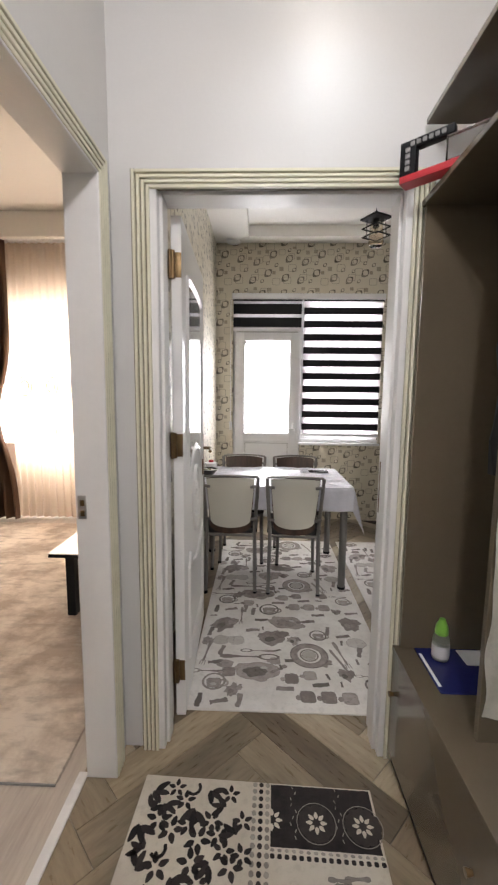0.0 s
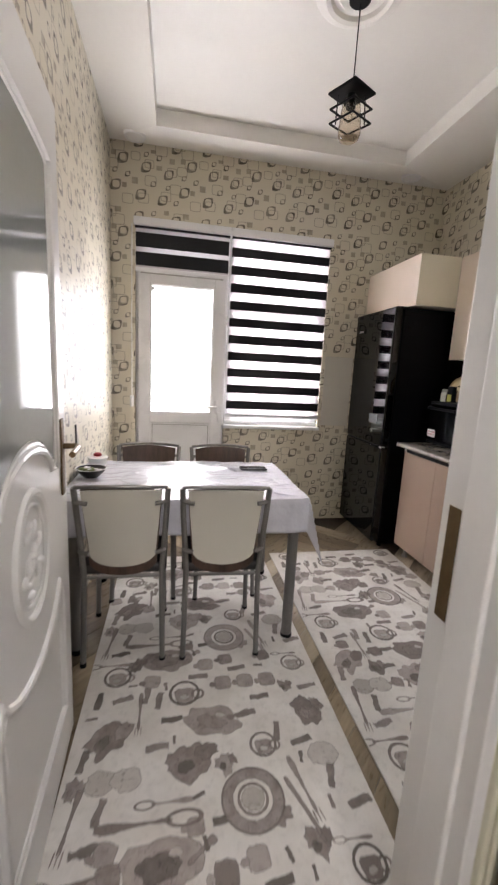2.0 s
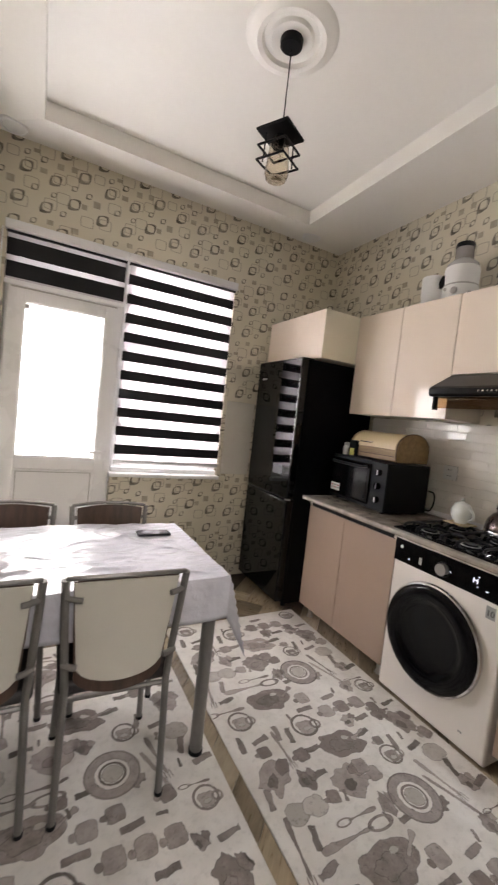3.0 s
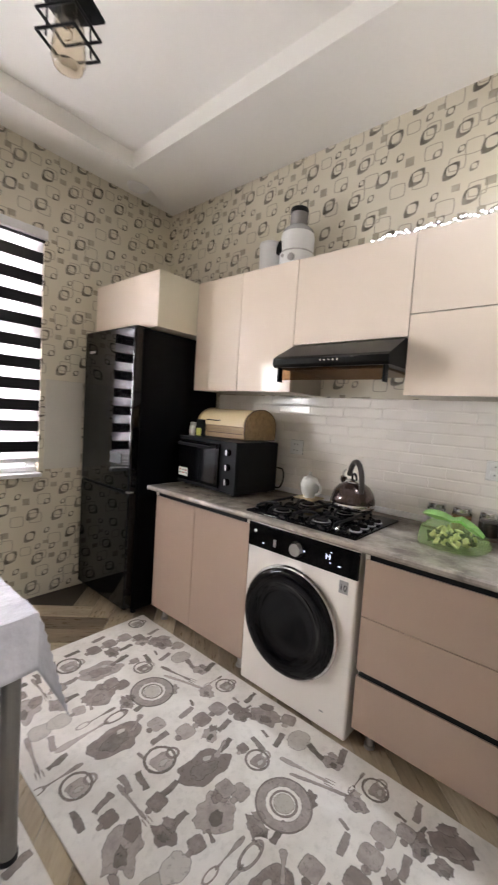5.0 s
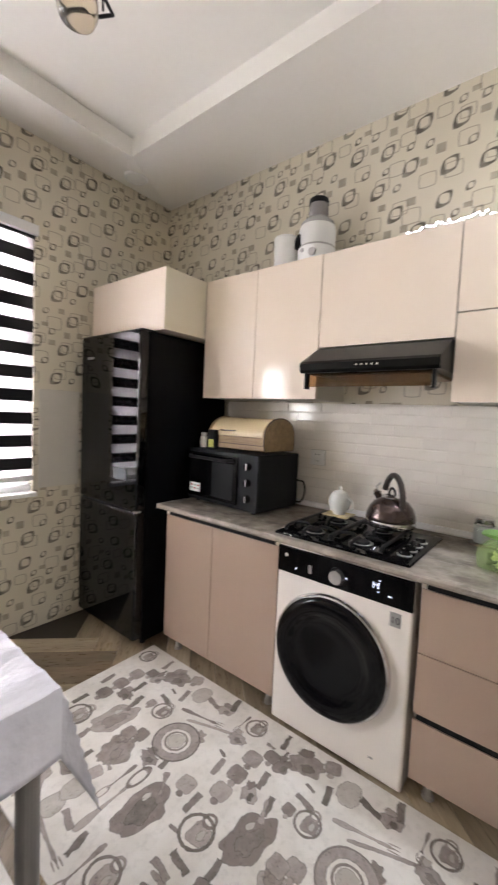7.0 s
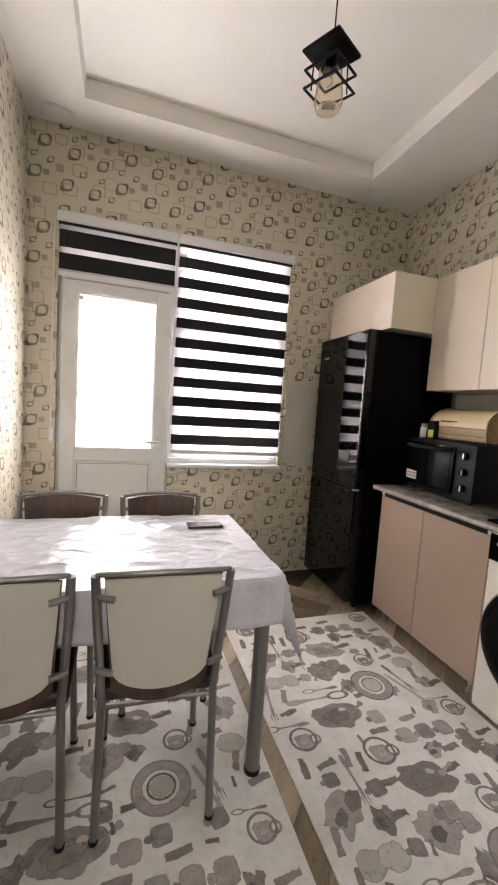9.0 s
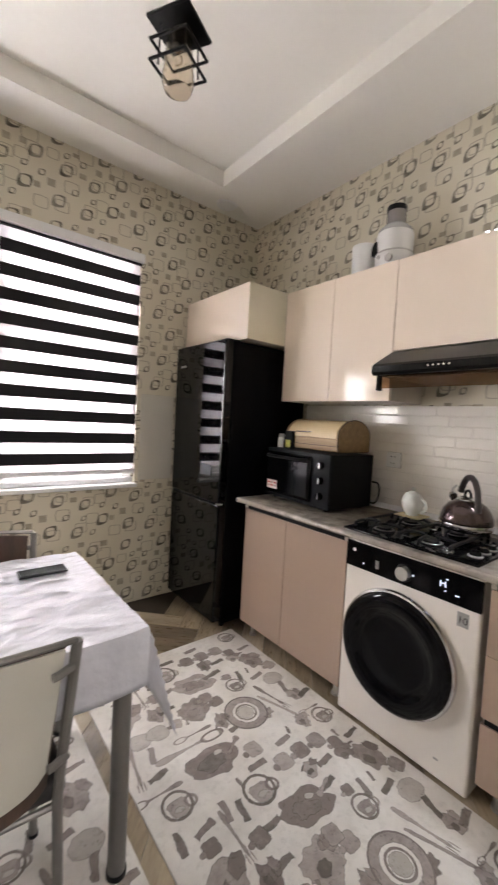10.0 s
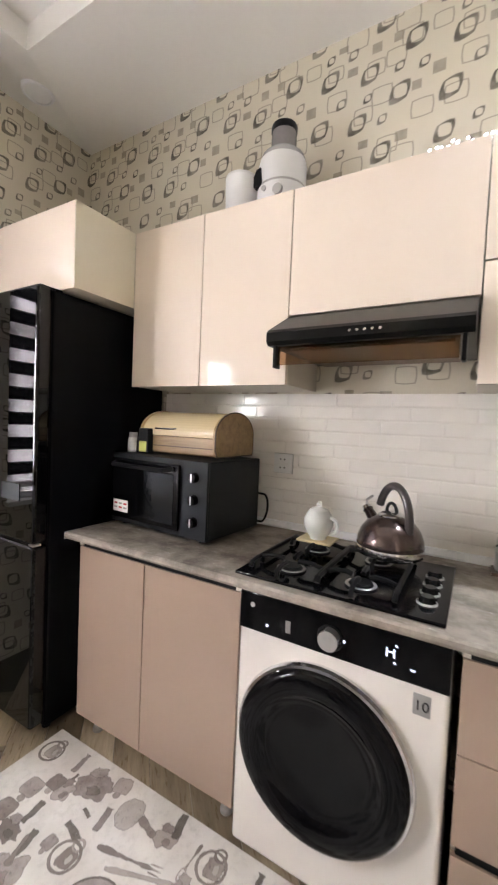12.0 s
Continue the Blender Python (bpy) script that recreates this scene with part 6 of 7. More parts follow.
def motif(b, kind, x, y, s, a, z, seed):
    """Adds one kitchen motif to the bmeshes b: mid, dark, light. Each lies a hair above the last."""
    b["n"] = b.get("n", 0) + 1
    z += 0.0000023 * b["n"]
    if kind == "plate":
        annulus(b["mid"], x, y, s * 0.60, s, z + 0.0003)
        annulus(b["dark"], x, y, s * 0.93, s, z + 0.0006)
        annulus(b["dark"], x, y, s * 0.40, s * 0.50, z + 0.0006)
        flat(b["light"], turn(oval(s * 0.40, s * 0.40, 20), x, y, 0), z + 0.0003)
        flat(b["mid"], turn(oval(s * 0.42, s * 0.30, 22, 0.9, seed), x + s * 0.75, y - s * 0.55, 0.4), z + 0.0001)
    elif kind == "fork":
        flat(b["mid"], turn(bar_outline(s, s * 0.07, s * 0.05), x, y, a), z + 0.0002)
        for k in (-1, 0, 1):
            flat(b["mid"], turn([(s * 0.42, k * s * 0.055 - s * 0.018), (s * 0.62, k * s * 0.062 - s * 0.012), (s * 0.62, k * s * 0.062 + s * 0.012), (s * 0.42, k * s * 0.055 + s * 0.018)], x, y, a), z + 0.0004)
    elif kind == "knife":
        flat(b["mid"], turn([(-s / 2, -s * 0.05), (0, -s * 0.035), (s * 0.42, -s * 0.06), (s / 2, 0.0), (s * 0.42, s * 0.03), (0, s * 0.035), (-s / 2, s * 0.05)], x, y, a), z + 0.0002)
    elif kind == "spoon":
        flat(b["mid"], turn(bar_outline(s * 0.75, s * 0.065, s * 0.035), x, y, a), z + 0.0002)
        c, q = math.cos(a), math.sin(a)
        n = 18
        o = turn(oval(s * 0.19, s * 0.085, n), x + c * s * 0.48, y + q * s * 0.48, a)
        i_ = turn(oval(s * 0.14, s * 0.055, n), x + c * s * 0.48, y + q * s * 0.48, a)
        n = len(o)
        lay = edge_of(b["mid"])
        vo, vi = [b["mid"].verts.new((*p, z + 0.0004)) for p in o], [b["mid"].verts.new((*p, z + 0.0004)) for p in i_]
        for v in vo + vi:
            v[lay] = 0.8
        band(b["mid"], vo, vi)
    elif kind == "pot":
        flat(b["mid"], turn(oval(s, s * 0.62, 26, 0.55, seed), x, y, a), z + 0.0002)
        flat(b["dark"], turn(oval(s * 0.55, s * 0.34, 20, 0.7, seed + 3), x - s * 0.1, y - s * 0.05, a), z + 0.0005)
        flat(b["mid"], turn(bar_outline(s * 0.9, s * 0.10, s * 0.16), x + s * 0.95, y + s * 0.15, a + 0.6), z + 0.0003)
        flat(b["light"], turn(oval(s * 0.2, s * 0.12, 14, 0.6, seed + 5), x + s * 0.3, y + s * 0.2, a), z + 0.0007)
    elif kind == "blob":
        flat(b["mid"], turn(oval(s, s * 0.75, 28, 0.9, seed), x, y, a), z + 0.0001)
        flat(b["mid"], turn(oval(s * 0.5, s * 0.4, 20, 0.9, seed + 1), x + s * 0.7, y + s * 0.35, a), z + 0.0002)
        flat(b["dark"], turn(oval(s * 0.4, s * 0.3, 18, 0.9, seed + 2), x - s * 0.15, y - s * 0.2, a), z + 0.0005)
    elif kind == "cup":
        flat(b["mid"], turn([(-s * 0.7, s * 0.55), (-s * 0.55, -s * 0.45), (-s * 0.3, -s * 0.62), (s * 0.3, -s * 0.62), (s * 0.55, -s * 0.45), (s * 0.7, s * 0.55)], x, y, a), z + 0.0002)
        annulus(b["mid"], x + s * 0.78 * math.cos(a), y + s * 0.78 * math.sin(a), s * 0.24, s * 0.42, z + 0.0004, 14)
        annulus(b["dark"], x, y + s * 0.15, s * 0.75, s * 0.95, z + 0.0006, 22)
        flat(b["light"], turn(oval(s * 0.35, s * 0.22, 14, 0.4, seed), x, y - s * 0.15, a), z + 0.0005)
    elif kind == "mug":
        flat(b["mid"], turn([(-s * 0.75, s * 0.7), (-s * 0.75, -s * 0.55), (-s * 0.4, -s * 0.75), (s * 0.4, -s * 0.75), (s * 0.75, -s * 0.55), (s * 0.75, s * 0.7), (0, s * 0.85)], x, y, a), z + 0.0002)
        flat(b["mid"], turn(oval(s * 0.3, s * 0.35, 12), x - s * 0.85, y - s * 0.1, a), z + 0.0004)
    elif kind == "bar":
        flat(b["dark"], turn([(p[0] * (1 + 0.10 * noise.noise((seed, i * 1.7, 0))), (1 if p[1] > 0 else -1) * s * 0.17 * (1 + 0.6 * noise.noise((seed, i * 2.3, 4)))) for i, p in enumerate(bar_outline(s, s * 0.14, s * 0.16))], x, y, a), z + 0.0002)
    elif kind == "ghost":
        flat(b["light"], turn(oval(s, s * 0.85, 20, 0.3, seed), x, y, a), z + 0.0002)


MOTIFS = [("plate", 0.59, 0.385, 0.102, 0), ("fork", 0.755, 0.41, 0.17, -1.35), ("knife", 0.745, 0.33, 0.20, -1.2), ("spoon", 0.235, 0.362, 0.26, 0.0), ("spoon", 0.345, 0.412, 0.15, 3.14),
          ("pot", 0.32, 0.255, 0.105, 0.0), ("blob", 0.40, 0.535, 0.080, 0.3), ("pot", 0.49, 0.685, 0.100, 2.9), ("ghost", 0.12, 0.50, 0.045, 0), ("ghost", 0.20, 0.50, 0.045, 0),
          ("cup", 0.66, 0.555, 0.045, 0), ("fork", 0.22, 0.765, 0.15, -1.57), ("cup", 0.115, 0.165, 0.052, 0), ("mug", 0.485, 0.205, 0.042, 0), ("mug", 0.55, 0.09, 0.044, 0),
          ("mug", 0.645, 0.09, 0.044, 0), ("mug", 0.74, 0.087, 0.044, 0), ("cup", 0.39, 0.045, 0.058, 0), ("fork", 0.055, 0.41, 0.17, -1.7), ("spoon", 0.10, 0.245, 0.17, 3.14)]
EXTRA = [("cup", 0.875, 0.165, 0.045, 0), ("spoon", 0.87, 0.235, 0.10, 3.1), ("blob", 0.115, 0.655, 0.075, 0.8), ("blob", 0.86, 0.685, 0.065, 2.0), ("ghost", 0.86, 0.50, 0.050, 0)]
BARS = [(0.45, 0.14, 0), (0.11, 0.315, 0.2), (0.62, 0.17, 0.1), (0.06, 0.055, 1.5), (0.86, 0.42, 1.3), (0.69, 0.00, 0.1), (0.15, 0.05, 0.3), (0.72, 0.61, 1.3), (0.29, 0.60, 0.1), (0.05, 0.58, 1.4), (0.92, 0.33, 0.2), (0.24, 0.06, 1.5), (0.29, 0.03, 1.4), (0.50, 0.34, 0.1), (0.34, 0.71, 0.1), (0.13, 0.41, 1.3), (0.62, 0.70, 0.2), (0.90, 0.03, 0.1), (0.80, 0.56, 0.2)]
REPEAT = 0.775


def kitchen_rug(x0, x1, y0, y1, shift, label):
    r = thing("kitchen_rug", label, "rug", ((x0 + x1) / 2, (y0 + y1) / 2, 0), "kitchen rugs")
    part("woven_base", B(x0, x1, y0, y1, 0.0, 0.0075, 0.003), RUG, r)
    b = {k: bmesh.new() for k in ("mid", "dark", "light")}
    k0 = 0
    for tile in range(-1, 5):
        for n, row in enumerate(MOTIFS + EXTRA + [("bar", u, v, 0.075, a) for u, v, a in BARS]):
            kind, u, v, s, a = row
            x, y = x0 + u * (x1 - x0) / 0.97, y0 + v + shift + tile * REPEAT
            m = 0.62 * s if kind in ("fork", "knife", "spoon", "bar") else s * 1.25
            if kind in ("fork", "knife", "spoon") and abs(math.sin(a)) < 0.5:
                ok = y0 + 0.03 < y < y1 - 0.03
            else:
                ok = y0 + m < y < y1 - m
            if ok and x0 + 0.02 < x < x1 - 0.02:
                motif(b, kind, x, y, s * (1.0 if kind == "plate" else 1.08 if kind in ("pot", "blob") else 1.18), a, 0.0080, n * 1.37 + k0)
        # small dabs that fill the ground between the motifs
        rnd = random.Random(40 + int(x0 * 10))
        taken = [(u, v, 0.10 if kind in ("plate", "pot") else 0.062) for kind, u, v, s, a in MOTIFS + EXTRA] + [(u, v, 0.04) for u, v, a in BARS]
        for n in range(170):
            u, v = rnd.uniform(0.03, 0.94), rnd.uniform(0.0, REPEAT)
            if any((u - p) ** 2 + (min(abs(v - q), REPEAT - abs(v - q))) ** 2 < (w + 0.016) ** 2 for p, q, w in taken):
                continue
            taken.append((u, v, 0.030))
            x, y = x0 + u * (x1 - x0) / 0.97, y0 + v + shift + tile * REPEAT
            if y0 + 0.05 < y < y1 - 0.05:
                motif(b, rnd.choice(("bar", "bar", "blob", "mug")), x, y, rnd.uniform(0.034, 0.050) if n % 2 else 0.046, rnd.uniform(-0.4, 0.4) + (1.57 if n % 3 else 0), 0.0080, n * 0.77)
    for k, mt in (("mid", RUGP), ("dark", RUGD), ("light", RUGL)):
        # trims what would reach past the edge
        for v in b[k].verts:
            v.co.x, v.co.y = min(max(v.co.x, x0 + 0.004), x1 - 0.004), min(max(v.co.y, y0 + 0.004), y1 - 0.004)
        part("print", b[k], mt, r, "printed grey-brown kitchenware motifs", False, "stuff")
    return r


kitchen_rug(-0.015, 0.972, 1.782, 3.845, 0.0, "ivory rug printed with grey plates and cutlery under the table")
kitchen_rug(1.035, 1.990, 1.815, 3.845, 0.237 - 0.0, "ivory rug printed with grey plates and cutlery along the cabinets")
kitchen_rug(1.42, 1.985, 0.60, 1.715, 0.1, "short ivory printed rug in front of the sink")


def oval_at(cx, cy, r):
    return [(cx + r * (1 + 0.05 * math.cos(12 * a)) * math.cos(a), cy + r * (1 + 0.05 * math.cos(12 * a)) * math.sin(a)) for a in (2 * math.pi * i / 48 for i in range(48))]


def hall_rug():
    r = thing("hall_rug", "cream and dark brown floral patchwork rug on the hall floor", "rug", (0.29, 0.7, 0))
    x0, x1, y0, y1 = -0.084, 0.712, 0.15, 1.477
    part("woven_base", B(x0, x1, y0, y1, 0.0, 0.0075, 0.003), HRUG, r)
    d, g = bmesh.new(), bmesh.new()
    rnd = random.Random(11)
    z = 0.008
    xm = 0.332
    # floral half: leaves, petals and curls
    placed = []
    for k in range(1600):
        x, y = rnd.uniform(x0 + 0.03, xm - 0.05), rnd.uniform(y0 + 0.03, y1 - 0.03)
        if any((x - p) ** 2 + (y - q) ** 2 < 0.046 ** 2 for p, q in placed):
            continue
        placed.append((x, y))
        a0 = rnd.uniform(0, 6.28)
        kind = rnd.random()
        big = rnd.uniform(1.1, 1.5)
        if kind < 0.45:
            for j in range(5):
                a = a0 + j * 1.2566
                flat(d, turn([(p * big, q * big) for p, q in [(0.005, 0), (0.014, -0.008), (0.027, -0.004), (0.031, 0), (0.027, 0.004), (0.014, 0.008)]], x, y, a), z + 0.0004)
        elif kind < 0.8:
            for j in (-1, 0, 1):
                flat(d, turn([(p * big, q * big) for p, q in [(0, -0.004), (0.016, -0.012), (0.036, -0.006), (0.044, 0), (0.034, 0.007), (0.014, 0.006)]], x, y, a0 + j * 0.75), z + 0.0003 * (j + 2))
        else:
            for j in range(7):
                a = a0 + j * 0.42
                flat(d, turn([(-0.008, -0.005), (0.008, -0.006), (0.009, 0.005), (-0.008, 0.006)], x + 0.022 * math.cos(a), y + 0.022 * math.sin(a), a + 1.57), z + 0.0004)
    # bead borders
    for y in np.arange(y0 + 0.02, y1 - 0.01, 0.024):
        for dx, bm in ((-0.022, g), (0.0, d), (0.022, g)):
            flat(bm, turn(oval(0.008, 0.009, 10), xm + dx, float(y), 0), z + 0.0003)
    # dark squares with star flowers, parted by pale bands
    cells = [(1.275, y1 - 0.006, True), (0.985, 1.225, False), (0.74, 0.945, True), (0.46, 0.68, False), (0.17, 0.40, True)]
    for ya, yb, dark in cells:
        xa, xb = xm + 0.033, x1 - 0.008
        if dark:
            flat(d, [(xa, ya), (xb, ya), (xb, yb), (xa, yb)], z + 0.0002)
            for i in range(3):
                cx, cy = xa + i * 0.148, ya + (yb - ya) * 0.40
                if i:
                    annulus(g, cx, cy, 0.0615, 0.0640, z + 0.0006, 24)
                    flat(m_bm, oval_at(cx, cy, 0.059), z + 0.0005)
                for q in range(8):
                    if i or math.cos(q * 0.785) > -0.1:
                        flat(light_bm, turn([(0.010, 0), (0.020, -0.008), (0.038, 0), (0.020, 0.008)], cx + (0.0 if i else 0.004), cy, q * 0.785), z + 0.0008)
            for i in range(2):
                for k in range(9):
                    x = xa + 0.074 + i * 0.148
                    flat(g, turn([(-0.006, -0.0016), (0.006, -0.0016), (0.006, 0.0016), (-0.006, 0.0016)], x + 0.010 * math.sin(k * 1.9), yb - 0.006 - k * 0.020, 1.2 if k % 2 else -1.2), z + 0.0007)
        else:
            for q in range(40):
                flat(g, turn(bar_outline(rnd.uniform(0.03, 0.09), 0.008, 0.008), rnd.uniform(xa + 0.05, xb - 0.05), rnd.uniform(ya + 0.012, yb - 0.012), rnd.uniform(-0.1, 0.1)), z + 0.0002 + q * 0.00001)
        for x in np.arange(xa, xb, 0.022):
            flat(d, turn([(-0.007, -0.007), (0.007, -0.007), (0.007, 0.007), (-0.007, 0.007)], float(x) + 0.006, ya - 0.024, 0), z + 0.0003)
            flat(g, turn(oval(0.007, 0.005, 8), float(x) + 0.006, ya - 0.008, 0), z + 0.0003)
    part("dark_print", d, HRUGD, r, "dark brown floral print", False, "stuff")
    part("grey_print", g, HRUGG, r, "grey bead and stripe print", False, "stuff")
    part("disc_print", m_bm, HRUGM, r, "brown round patches", False, "stuff")
    part("flower_print", light_bm, HRUG, r, "cream star flowers", False, "stuff")
    pivot = Matrix.Translation((x0, y1, 0))
    r.matrix_basis = pivot @ Matrix.Rotation(radians(-2.0), 4, "Z") @ pivot.inverted() @ Matrix.Translation(r.location)


light_bm, m_bm = bmesh.new(), bmesh.new()
hall_rug()


# ---- hall unit ----
def hall_unit():
    u = thing("hall_unit", "glossy taupe coat unit with a bench and an open top shelf", "hall unit", (1.02, 1.1, 0))
    ya, yb = -0.05, 1.576
    part("bench_front", B(0.810, 0.828, ya, yb, 0.045, 0.452, 0.002), BROWN, u)
    part("bench_body", B(0.830, 1.198, ya, yb, 0.02, 0.452), BROWN, u)
    part("bench_top", B(0.806, 1.198, ya, yb, 0.453, 0.472, 0.002), BROWN, u)
    part("plinth", B(0.824, 1.19, ya + 0.01, yb - 0.002, 0, 0.044), BLACKM, u)
    part("end_panel", B(0.828, 1.199, yb - 0.020, yb, 0.473, 1.985, 0.002), BROWN, u)
    part("back_panel", B(1.184, 1.199, ya, yb - 0.021, 0.473, 1.985), BROWN, u)
    part("shelf_bottom", B(0.820, 1.199, ya, yb, 1.986, 2.006, 0.002), BROWN, u)
    part("shelf_top", B(0.820, 1.199, ya, yb, 2.232, 2.250, 0.002), BROWN, u)
    part("shelf_back", B(1.184, 1.199, ya, yb, 2.006, 2.232), BROWN, u)
    part("divider", B(0.892, 1.184, 1.165, 1.183, 0.473, 1.985, 0.002), BROWN, u)
    part("knob", C((0.808, 1.545, 0.300), (0.792, 1.545, 0.300), 0.007, 0.010, 16), BRASS, u)
    part("knob", C((0.808, 1.00, 0.300), (0.792, 1.00, 0.300), 0.007, 0.010, 16), BRASS, u)
    part("hook_rail", B(1.172, 1.184, 0.2, 1.50, 1.70, 1.76, 0.003), WALNUT, u)
    for y in (1.33, 1.18):
        part("hook", U([(1.172, y, 1.74), (1.13, y, 1.735), (1.12, y, 1.765)], 0.006, 8), BLACKM, u)
    fo = thing("document_folder", "dark blue plastic folder lying on the bench", "folder", (0.97, 1.44, 0.472))
    part("cover", B(0.875, 1.10, 1.335, 1.555, 0.4725, 0.478, 0.002), NAVY, fo)
    part("clip_strip", B(0.8795, 0.8895, 1.36, 1.52, 0.4782, 0.4800, 0.001), PVC, fo)
    pp = thing("paper_sheet", "folded white paper on the folder", "paper", (1.06, 1.5, 0.479))
    part("sheet", B(1.02, 1.11, 1.465, 1.545, 0.4785, 0.4800), PAPER, pp)
    bt = thing("bottle", "clear bottle with a white label and green cap", "bottle", (0.945, 1.50, 0.479))
    c = (0.945, 1.50, 0.4785)
    part("body", L(c, [(0, 0), (0.025, 0), (0.028, 0.005), (0.028, 0.070), (0.024, 0.084), (0.019, 0.092)], 26), CLEAR, bt)
    part("contents", L(c, [(0, 0.002), (0.0235, 0.002), (0.026, 0.006), (0.026, 0.066), (0, 0.068)], 26), M("pale_lotion", (0.55, 0.58, 0.52), 0.4), bt)
    part("label", L(c, [(0.0285, 0.012), (0.0287, 0.035), (0.0285, 0.055)], 26), PAPER, bt)
    part("cap", L(c, [(0.020, 0.090), (0.022, 0.096), (0.020, 0.118), (0.012, 0.136), (0.010, 0.144), (0, 0.146)], 24), GREENP, bt)
    # boxed tool on the shelf: a slim open card frame set at a slant, partly over the shelf's edge
    tx = thing("tool_box", "black and red cardboard tool package on the shelf", "package", (0.712, 1.478, 2.0065))
    pa, pb = Vector((0.712, 1.478, 2.0070)), Vector((0.809, 1.394, 2.0070))
    run = (pb - pa).normalized()
    side = Vector((run.y, -run.x, 0))
    long = (pb - pa).length

    def card(name, u0, u1, z0, z1, mat, label="", d0=0.0, d1=0.026):
        bm = box(bmesh.new(), u0, u1, d0, d1, z0, z1, 0.002)
        bm.transform(Matrix.Translation(pa) @ Matrix((run, -side if side.y < 0 else side, (0, 0, 1))).transposed().to_4x4())
        return part(name, bm, mat, tx, label)
    card("base", 0, long + 0.14, 0, 0.020, REDP, "red base", 0.0, 0.05)
    card("grip_side", 0, 0.046, 0.0205, 0.112, BLACKM, "black card end with grey dots")
    card("top_strip", 0.0465, long + 0.02, 0.088, 0.112, BLACKM)
    card("clear_cover", long, long + 0.14, 0.021, 0.086, CLEAR, "clear plastic cover")
    for k in range(4):
        card("dot", 0.016, 0.030, 0.030 + k * 0.017, 0.043 + k * 0.017, GREYG, "", -0.0012, -0.0002)
    for k in range(6):
        card("letter_bar", 0.03 + k * 0.017, 0.042 + k * 0.017, 0.094, 0.106, GREYG, "", -0.0012, -0.0002)
    ct = thing("coat", "dark coat hanging on a hook in the hall unit", "coat", (1.11, 1.33, 1.0))
    bm = bmesh.new()
    n = 26
    prof = [(0.02, 1.755), (0.045, 1.72), (0.075, 1.66), (0.085, 1.52), (0.07, 1.40), (0.088, 1.26), (0.080, 1.16)]
    rings = []
    for k, (r, z) in enumerate(prof):
        rings.append([bm.verts.new((1.045 + 0.85 * r * math.cos(a) * (1 + 0.18 * math.sin(5 * a + k)), 1.33 + 1.0 * r * math.sin(a) * (1 + 0.15 * math.sin(4 * a)), z)) for a in (2 * math.pi * i / n for i in range(n))])
    for a, b in zip(rings, rings[1:]):
        for i in range(n):
            bm.faces.new((a[i], a[(i + 1) % n], b[(i + 1) % n], b[i]))
    bm.faces.new(rings[0])
    bm.faces.new(rings[-1])
    part("cloth", bm, DARKJ, ct)
    lc = thing("lace_scarf", "cream lace scarf hanging over the divider", "scarf", (0.90, 1.17, 1.0))
    bm = bmesh.new()
    rows = []
    for k in range(37):
        z = 1.49 - k * 0.026
        rows.append([bm.verts.new((0.893 + i * 0.011 + 0.004 * math.sin(k * 0.6), 1.153 + 0.005 * math.sin(k * 0.9 + i), z)) for i in range(7)])
    for a, b in zip(rows, rows[1:]):
        for i in range(6):
            bm.faces.new((a[i], a[i + 1], b[i + 1], b[i]))
    bmesh.ops.solidify(bm, geom=list(bm.faces), thickness=0.004)
    part("cloth", bm, LACE, lc)


hall_unit()


# ---- living room things ----
def curtain(name, x0, x1, y, z0, z1, mat, folds, depth, label, gather=0.0):
    c = thing(name, label, "curtain", ((x0 + x1) / 2, y, z0))
    bm = bmesh.new()
    n, rows = folds * 8, 16
    prev = None
    for k in range(rows + 1):
        q = k / rows
        z = z1 + (z0 - z1) * q
        g = gather * math.exp(-((q - 0.62) / 0.16) ** 2)
        row = []
        for i in range(n + 1):
            s = i / n
            x = x0 + (x1 - x0) * (s * (1 - g))
            row.append(bm.verts.new((x, y + depth * math.sin(s * folds * 2 * math.pi) * (0.6 + 0.4 * q) + 0.01 * noise.noise((s * 7, q * 3, 1)), z)))
        if prev:
            for i in range(n):
                bm.faces.new((prev[i], prev[i + 1], row[i + 1], row[i]))
        prev = row
    part("fabric", bm, mat, c)
    return c


voile = curtain("voile_curtain", -2.36, -0.60, 4.40, 0.02, 2.905, VOILE, 22, 0.022, "sheer embroidered beige voile curtain over the window")
for z, s in ((1.45, 1.0), (2.08, 0.55), (0.98, 0.6)):
    for k in range(6):
        bm = bmesh.new()
        x = -2.20 + k * 0.28
        for a, r in ((0, 0.045), (1, 0.075)):
            n = 22
            pts = [(x + r * s * math.cos(t), 4.372, z + 1.35 * r * s * math.sin(t)) for t in (2 * math.pi * i / n for i in range(n))]
            tube(bm, pts, 0.006 * s + 0.002, 6, True)
        part("embroidery", bm, M("embroidery_rust", (0.55, 0.36, 0.24), 0.7, var=0.2, scale=30), voile, "rust embroidered medallion")
curtain("brown_drape", -3.05, -2.30, 4.33, 0.02, 2.905, DRAPE, 7, 0.05, "heavy brown drape tied back", 0.22)
structure("curtain_rail", B(-4.1, -0.40, 4.30, 4.46, 2.905, 2.93, 0.003), PVC, "white curtain rail")
cp = thing("living_carpet", "beige mottled carpet with a worn pattern", "carpet", (-2.2, 2.3, 0))
part("woven_base", B(-3.9, -0.395, 1.425, 4.2, 0.003, 0.014, 0.004), CARPET, cp)
part("edge", B(-3.9, -0.3945, 1.420, 1.4245, 0.003, 0.011), GREYG, cp)


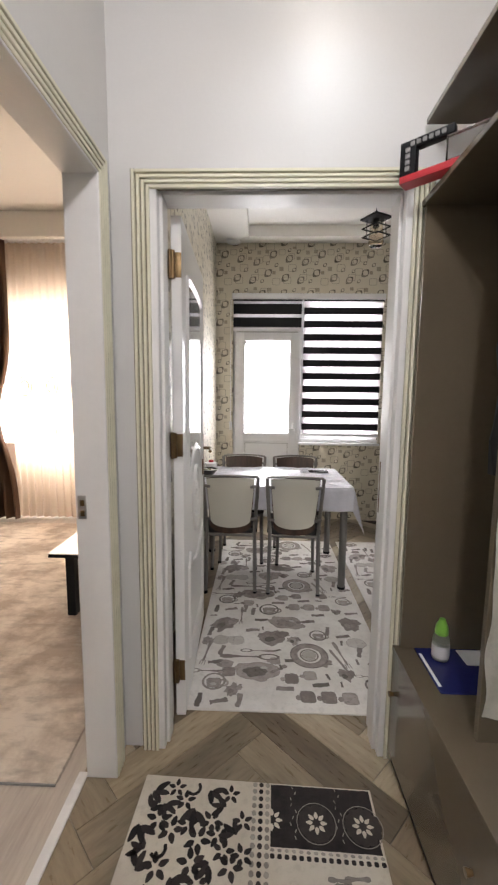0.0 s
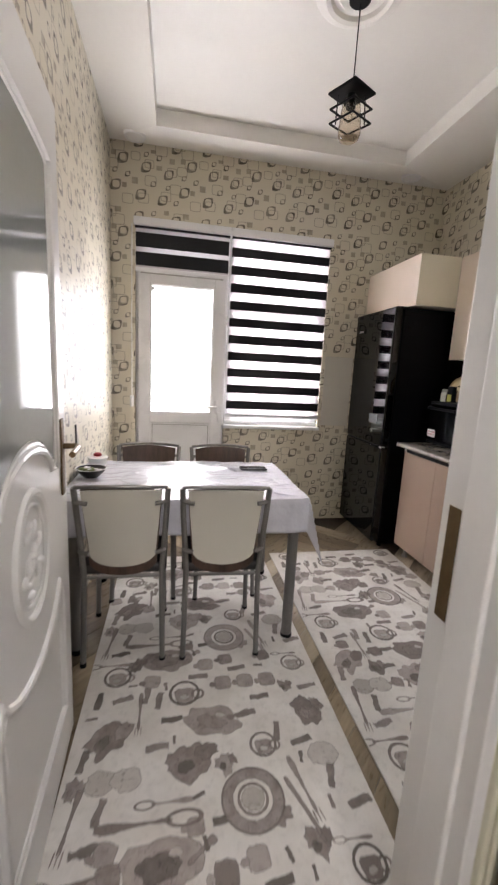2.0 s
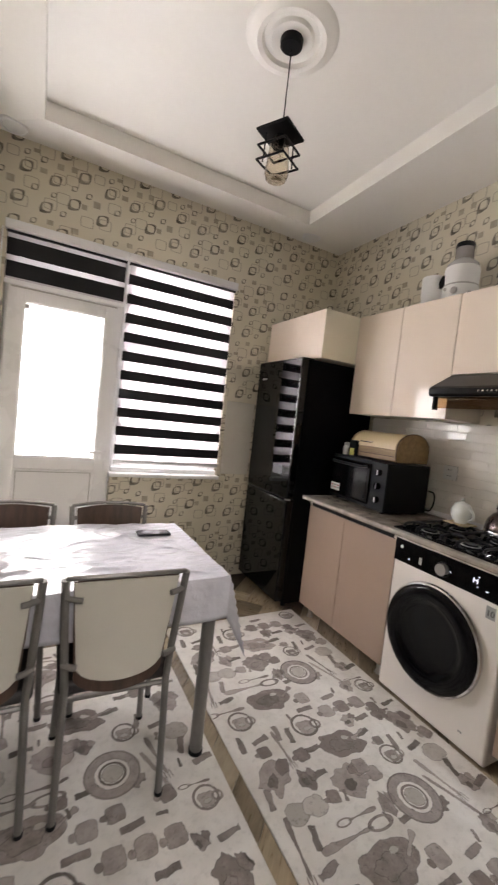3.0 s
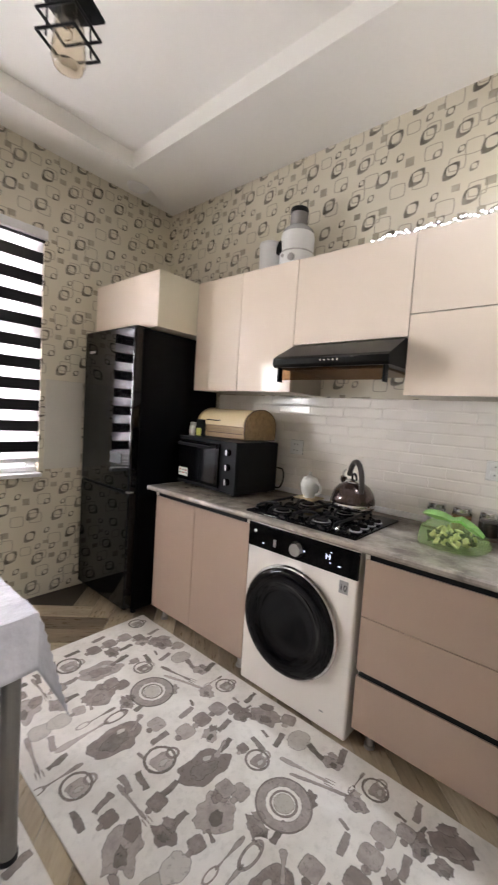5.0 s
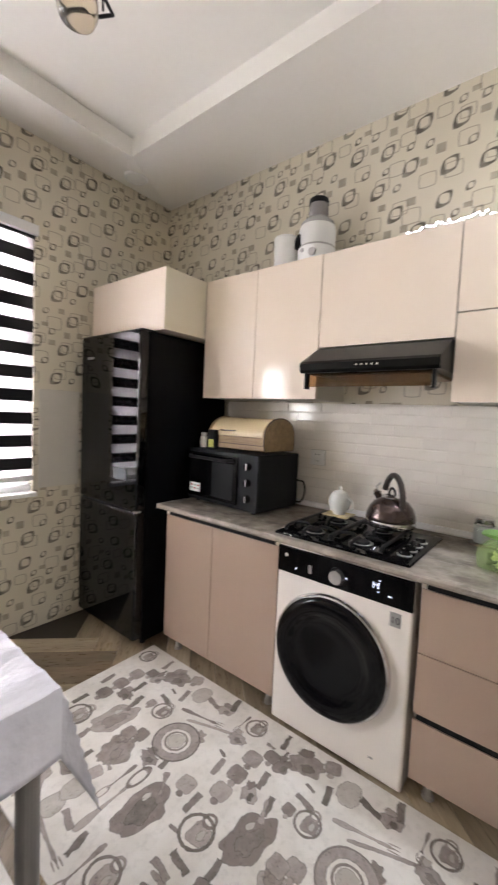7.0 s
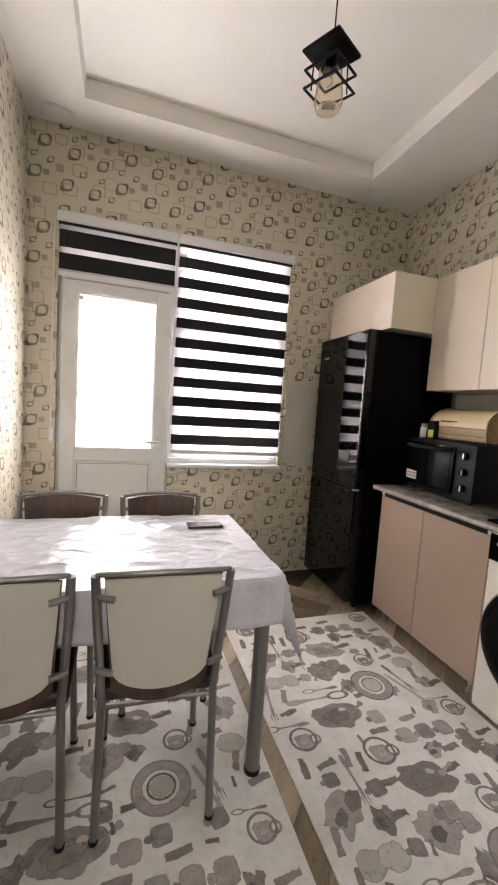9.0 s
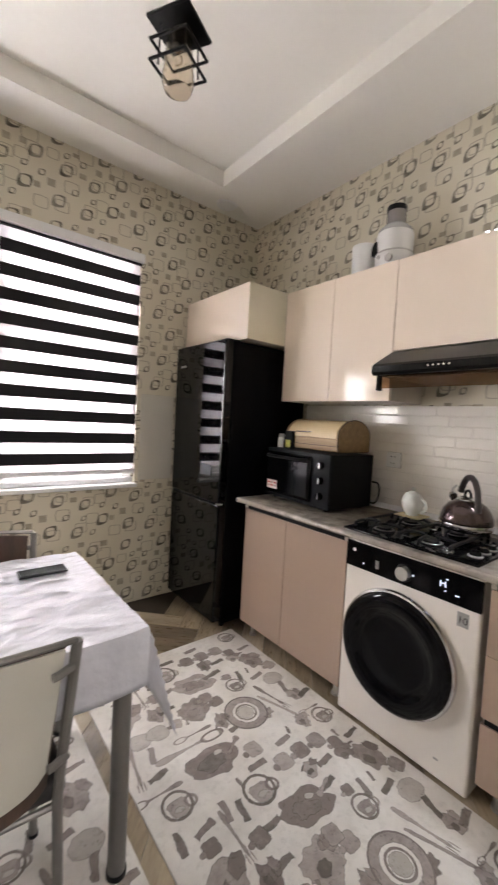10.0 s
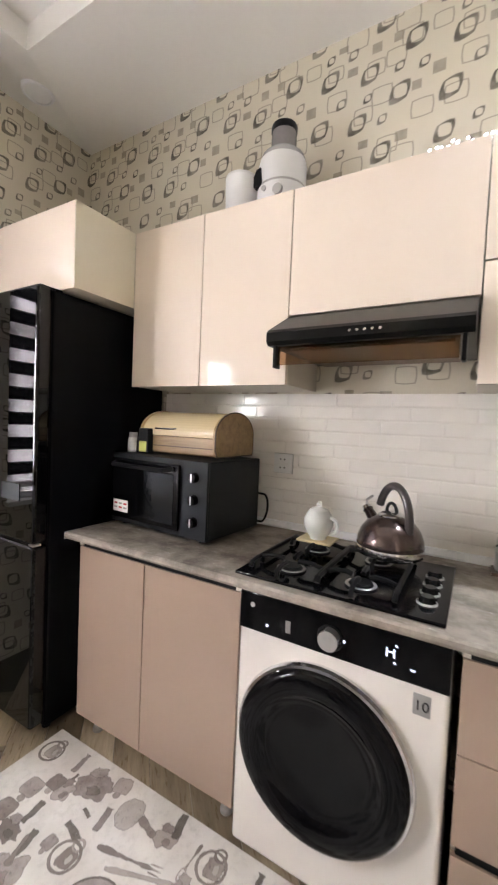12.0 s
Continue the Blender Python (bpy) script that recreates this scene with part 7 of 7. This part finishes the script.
def coffee_table():
    t = thing("coffee_table", "low table with a white top, black edge and legs", "table", (-0.70, 2.68, 0.010))
    x0, x1, y0, y1, z = -0.955, -0.42, 2.44, 3.20, 0.425
    part("tabletop", B(x0, x1, y0, y1, z - 0.006, z, 0.002), M("white_laminate", (0.80, 0.80, 0.80), 0.12, var=0.02, coat=0.4), t)
    part("edge", B(x0 + 0.001, x1 - 0.001, y0 + 0.001, y1 - 0.001, z - 0.028, z - 0.006, 0.004), BLACKM, t)
    for x in (x0 + 0.115, x1 - 0.05):
        for y in (y0 + 0.06, y1 - 0.06):
            part("leg", P([(x - 0.026, y - 0.026), (x + 0.026, y - 0.026), (x + 0.026, y + 0.026), (x - 0.026, y + 0.026)], "z", 0.010, z - 0.028), BLACKM, t)


coffee_table()


# ---- splashback tiles ----
splash = structure("splashback", B(EX - 0.004, EX - 0.0005, 0.555, 3.88, 0.874, 1.484), GROUT, "white glossy bevelled tile splashback", False)
TW, TH = 0.23, 0.0550
bm = bmesh.new()
hw, hh = TW / 2 - 0.0007, TH / 2 - 0.0007
lo = [bm.verts.new((0, s * hw, q * hh)) for s, q in ((-1, -1), (1, -1), (1, 1), (-1, 1))]
mid = [bm.verts.new((-0.003, s * hw, q * hh)) for s, q in ((-1, -1), (1, -1), (1, 1), (-1, 1))]
hi = [bm.verts.new((-0.0045, s * (hw - 0.006), q * (hh - 0.006))) for s, q in ((-1, -1), (1, -1), (1, 1), (-1, 1))]
for a, b in ((lo, mid), (mid, hi)):
    for i in range(4):
        bm.faces.new((a[i], a[(i + 1) % 4], b[(i + 1) % 4], b[i]))
bm.faces.new(hi)
tile_mesh = mesh_of("tile", bm, TILE, False)
for k in range(11):
    y = 3.88 - TW / 2 - (0.0, 0.11, 0.04, 0.15)[k % 4]
    while y > 0.70:
        tl = new("tile", tile_mesh)
        tl.parent = splash
        tl.location = (EX - 0.004, y, 0.880 + TH / 2 + k * TH)
        y -= TW

# ---- herringbone planks ----
PL, PW = 0.70, 0.14
plank_meshes = [mesh_of("plank", B(-PL / 2 + 0.0008, PL / 2 - 0.0008, -PW / 2 + 0.0008, PW / 2 - 0.0008, -0.011, 0.0, 0.0012, seg=1), m, False) for m in PLANKS]
tone_of = random.Random(21)


def inside(x, y):
    return -0.56 < x < 2.44 and -1.25 < y < 4.52 and not (x > 1.05 and y < 0.45)


n_pl = 0
for i in range(-60, 60):
    for j in range(-6, 7):
        # one L-shaped pair of a herringbone laid at 45 degrees
        for kind in (0, 1):
            u, v = i * PW + j * 2 * PL, i * PW
            if kind == 0:
                cx, cy, rot = u + PL / 2, v + PW / 2, 0.0
            else:
                cx, cy, rot = u - PW / 2, v + PL / 2, math.pi / 2
            x, y = (cx - cy) * 0.70710678, (cx + cy) * 0.70710678
            x -= 0.16
            if inside(x, y) and n_pl < 420:
                p = new("plank", plank_meshes[tone_of.choice((0, 0, 1, 1, 1, 2, 2))])
                p.parent = floor
                p.matrix_basis = pose(x, y, 0, 0, 0, 45 + math.degrees(rot))
                n_pl += 1
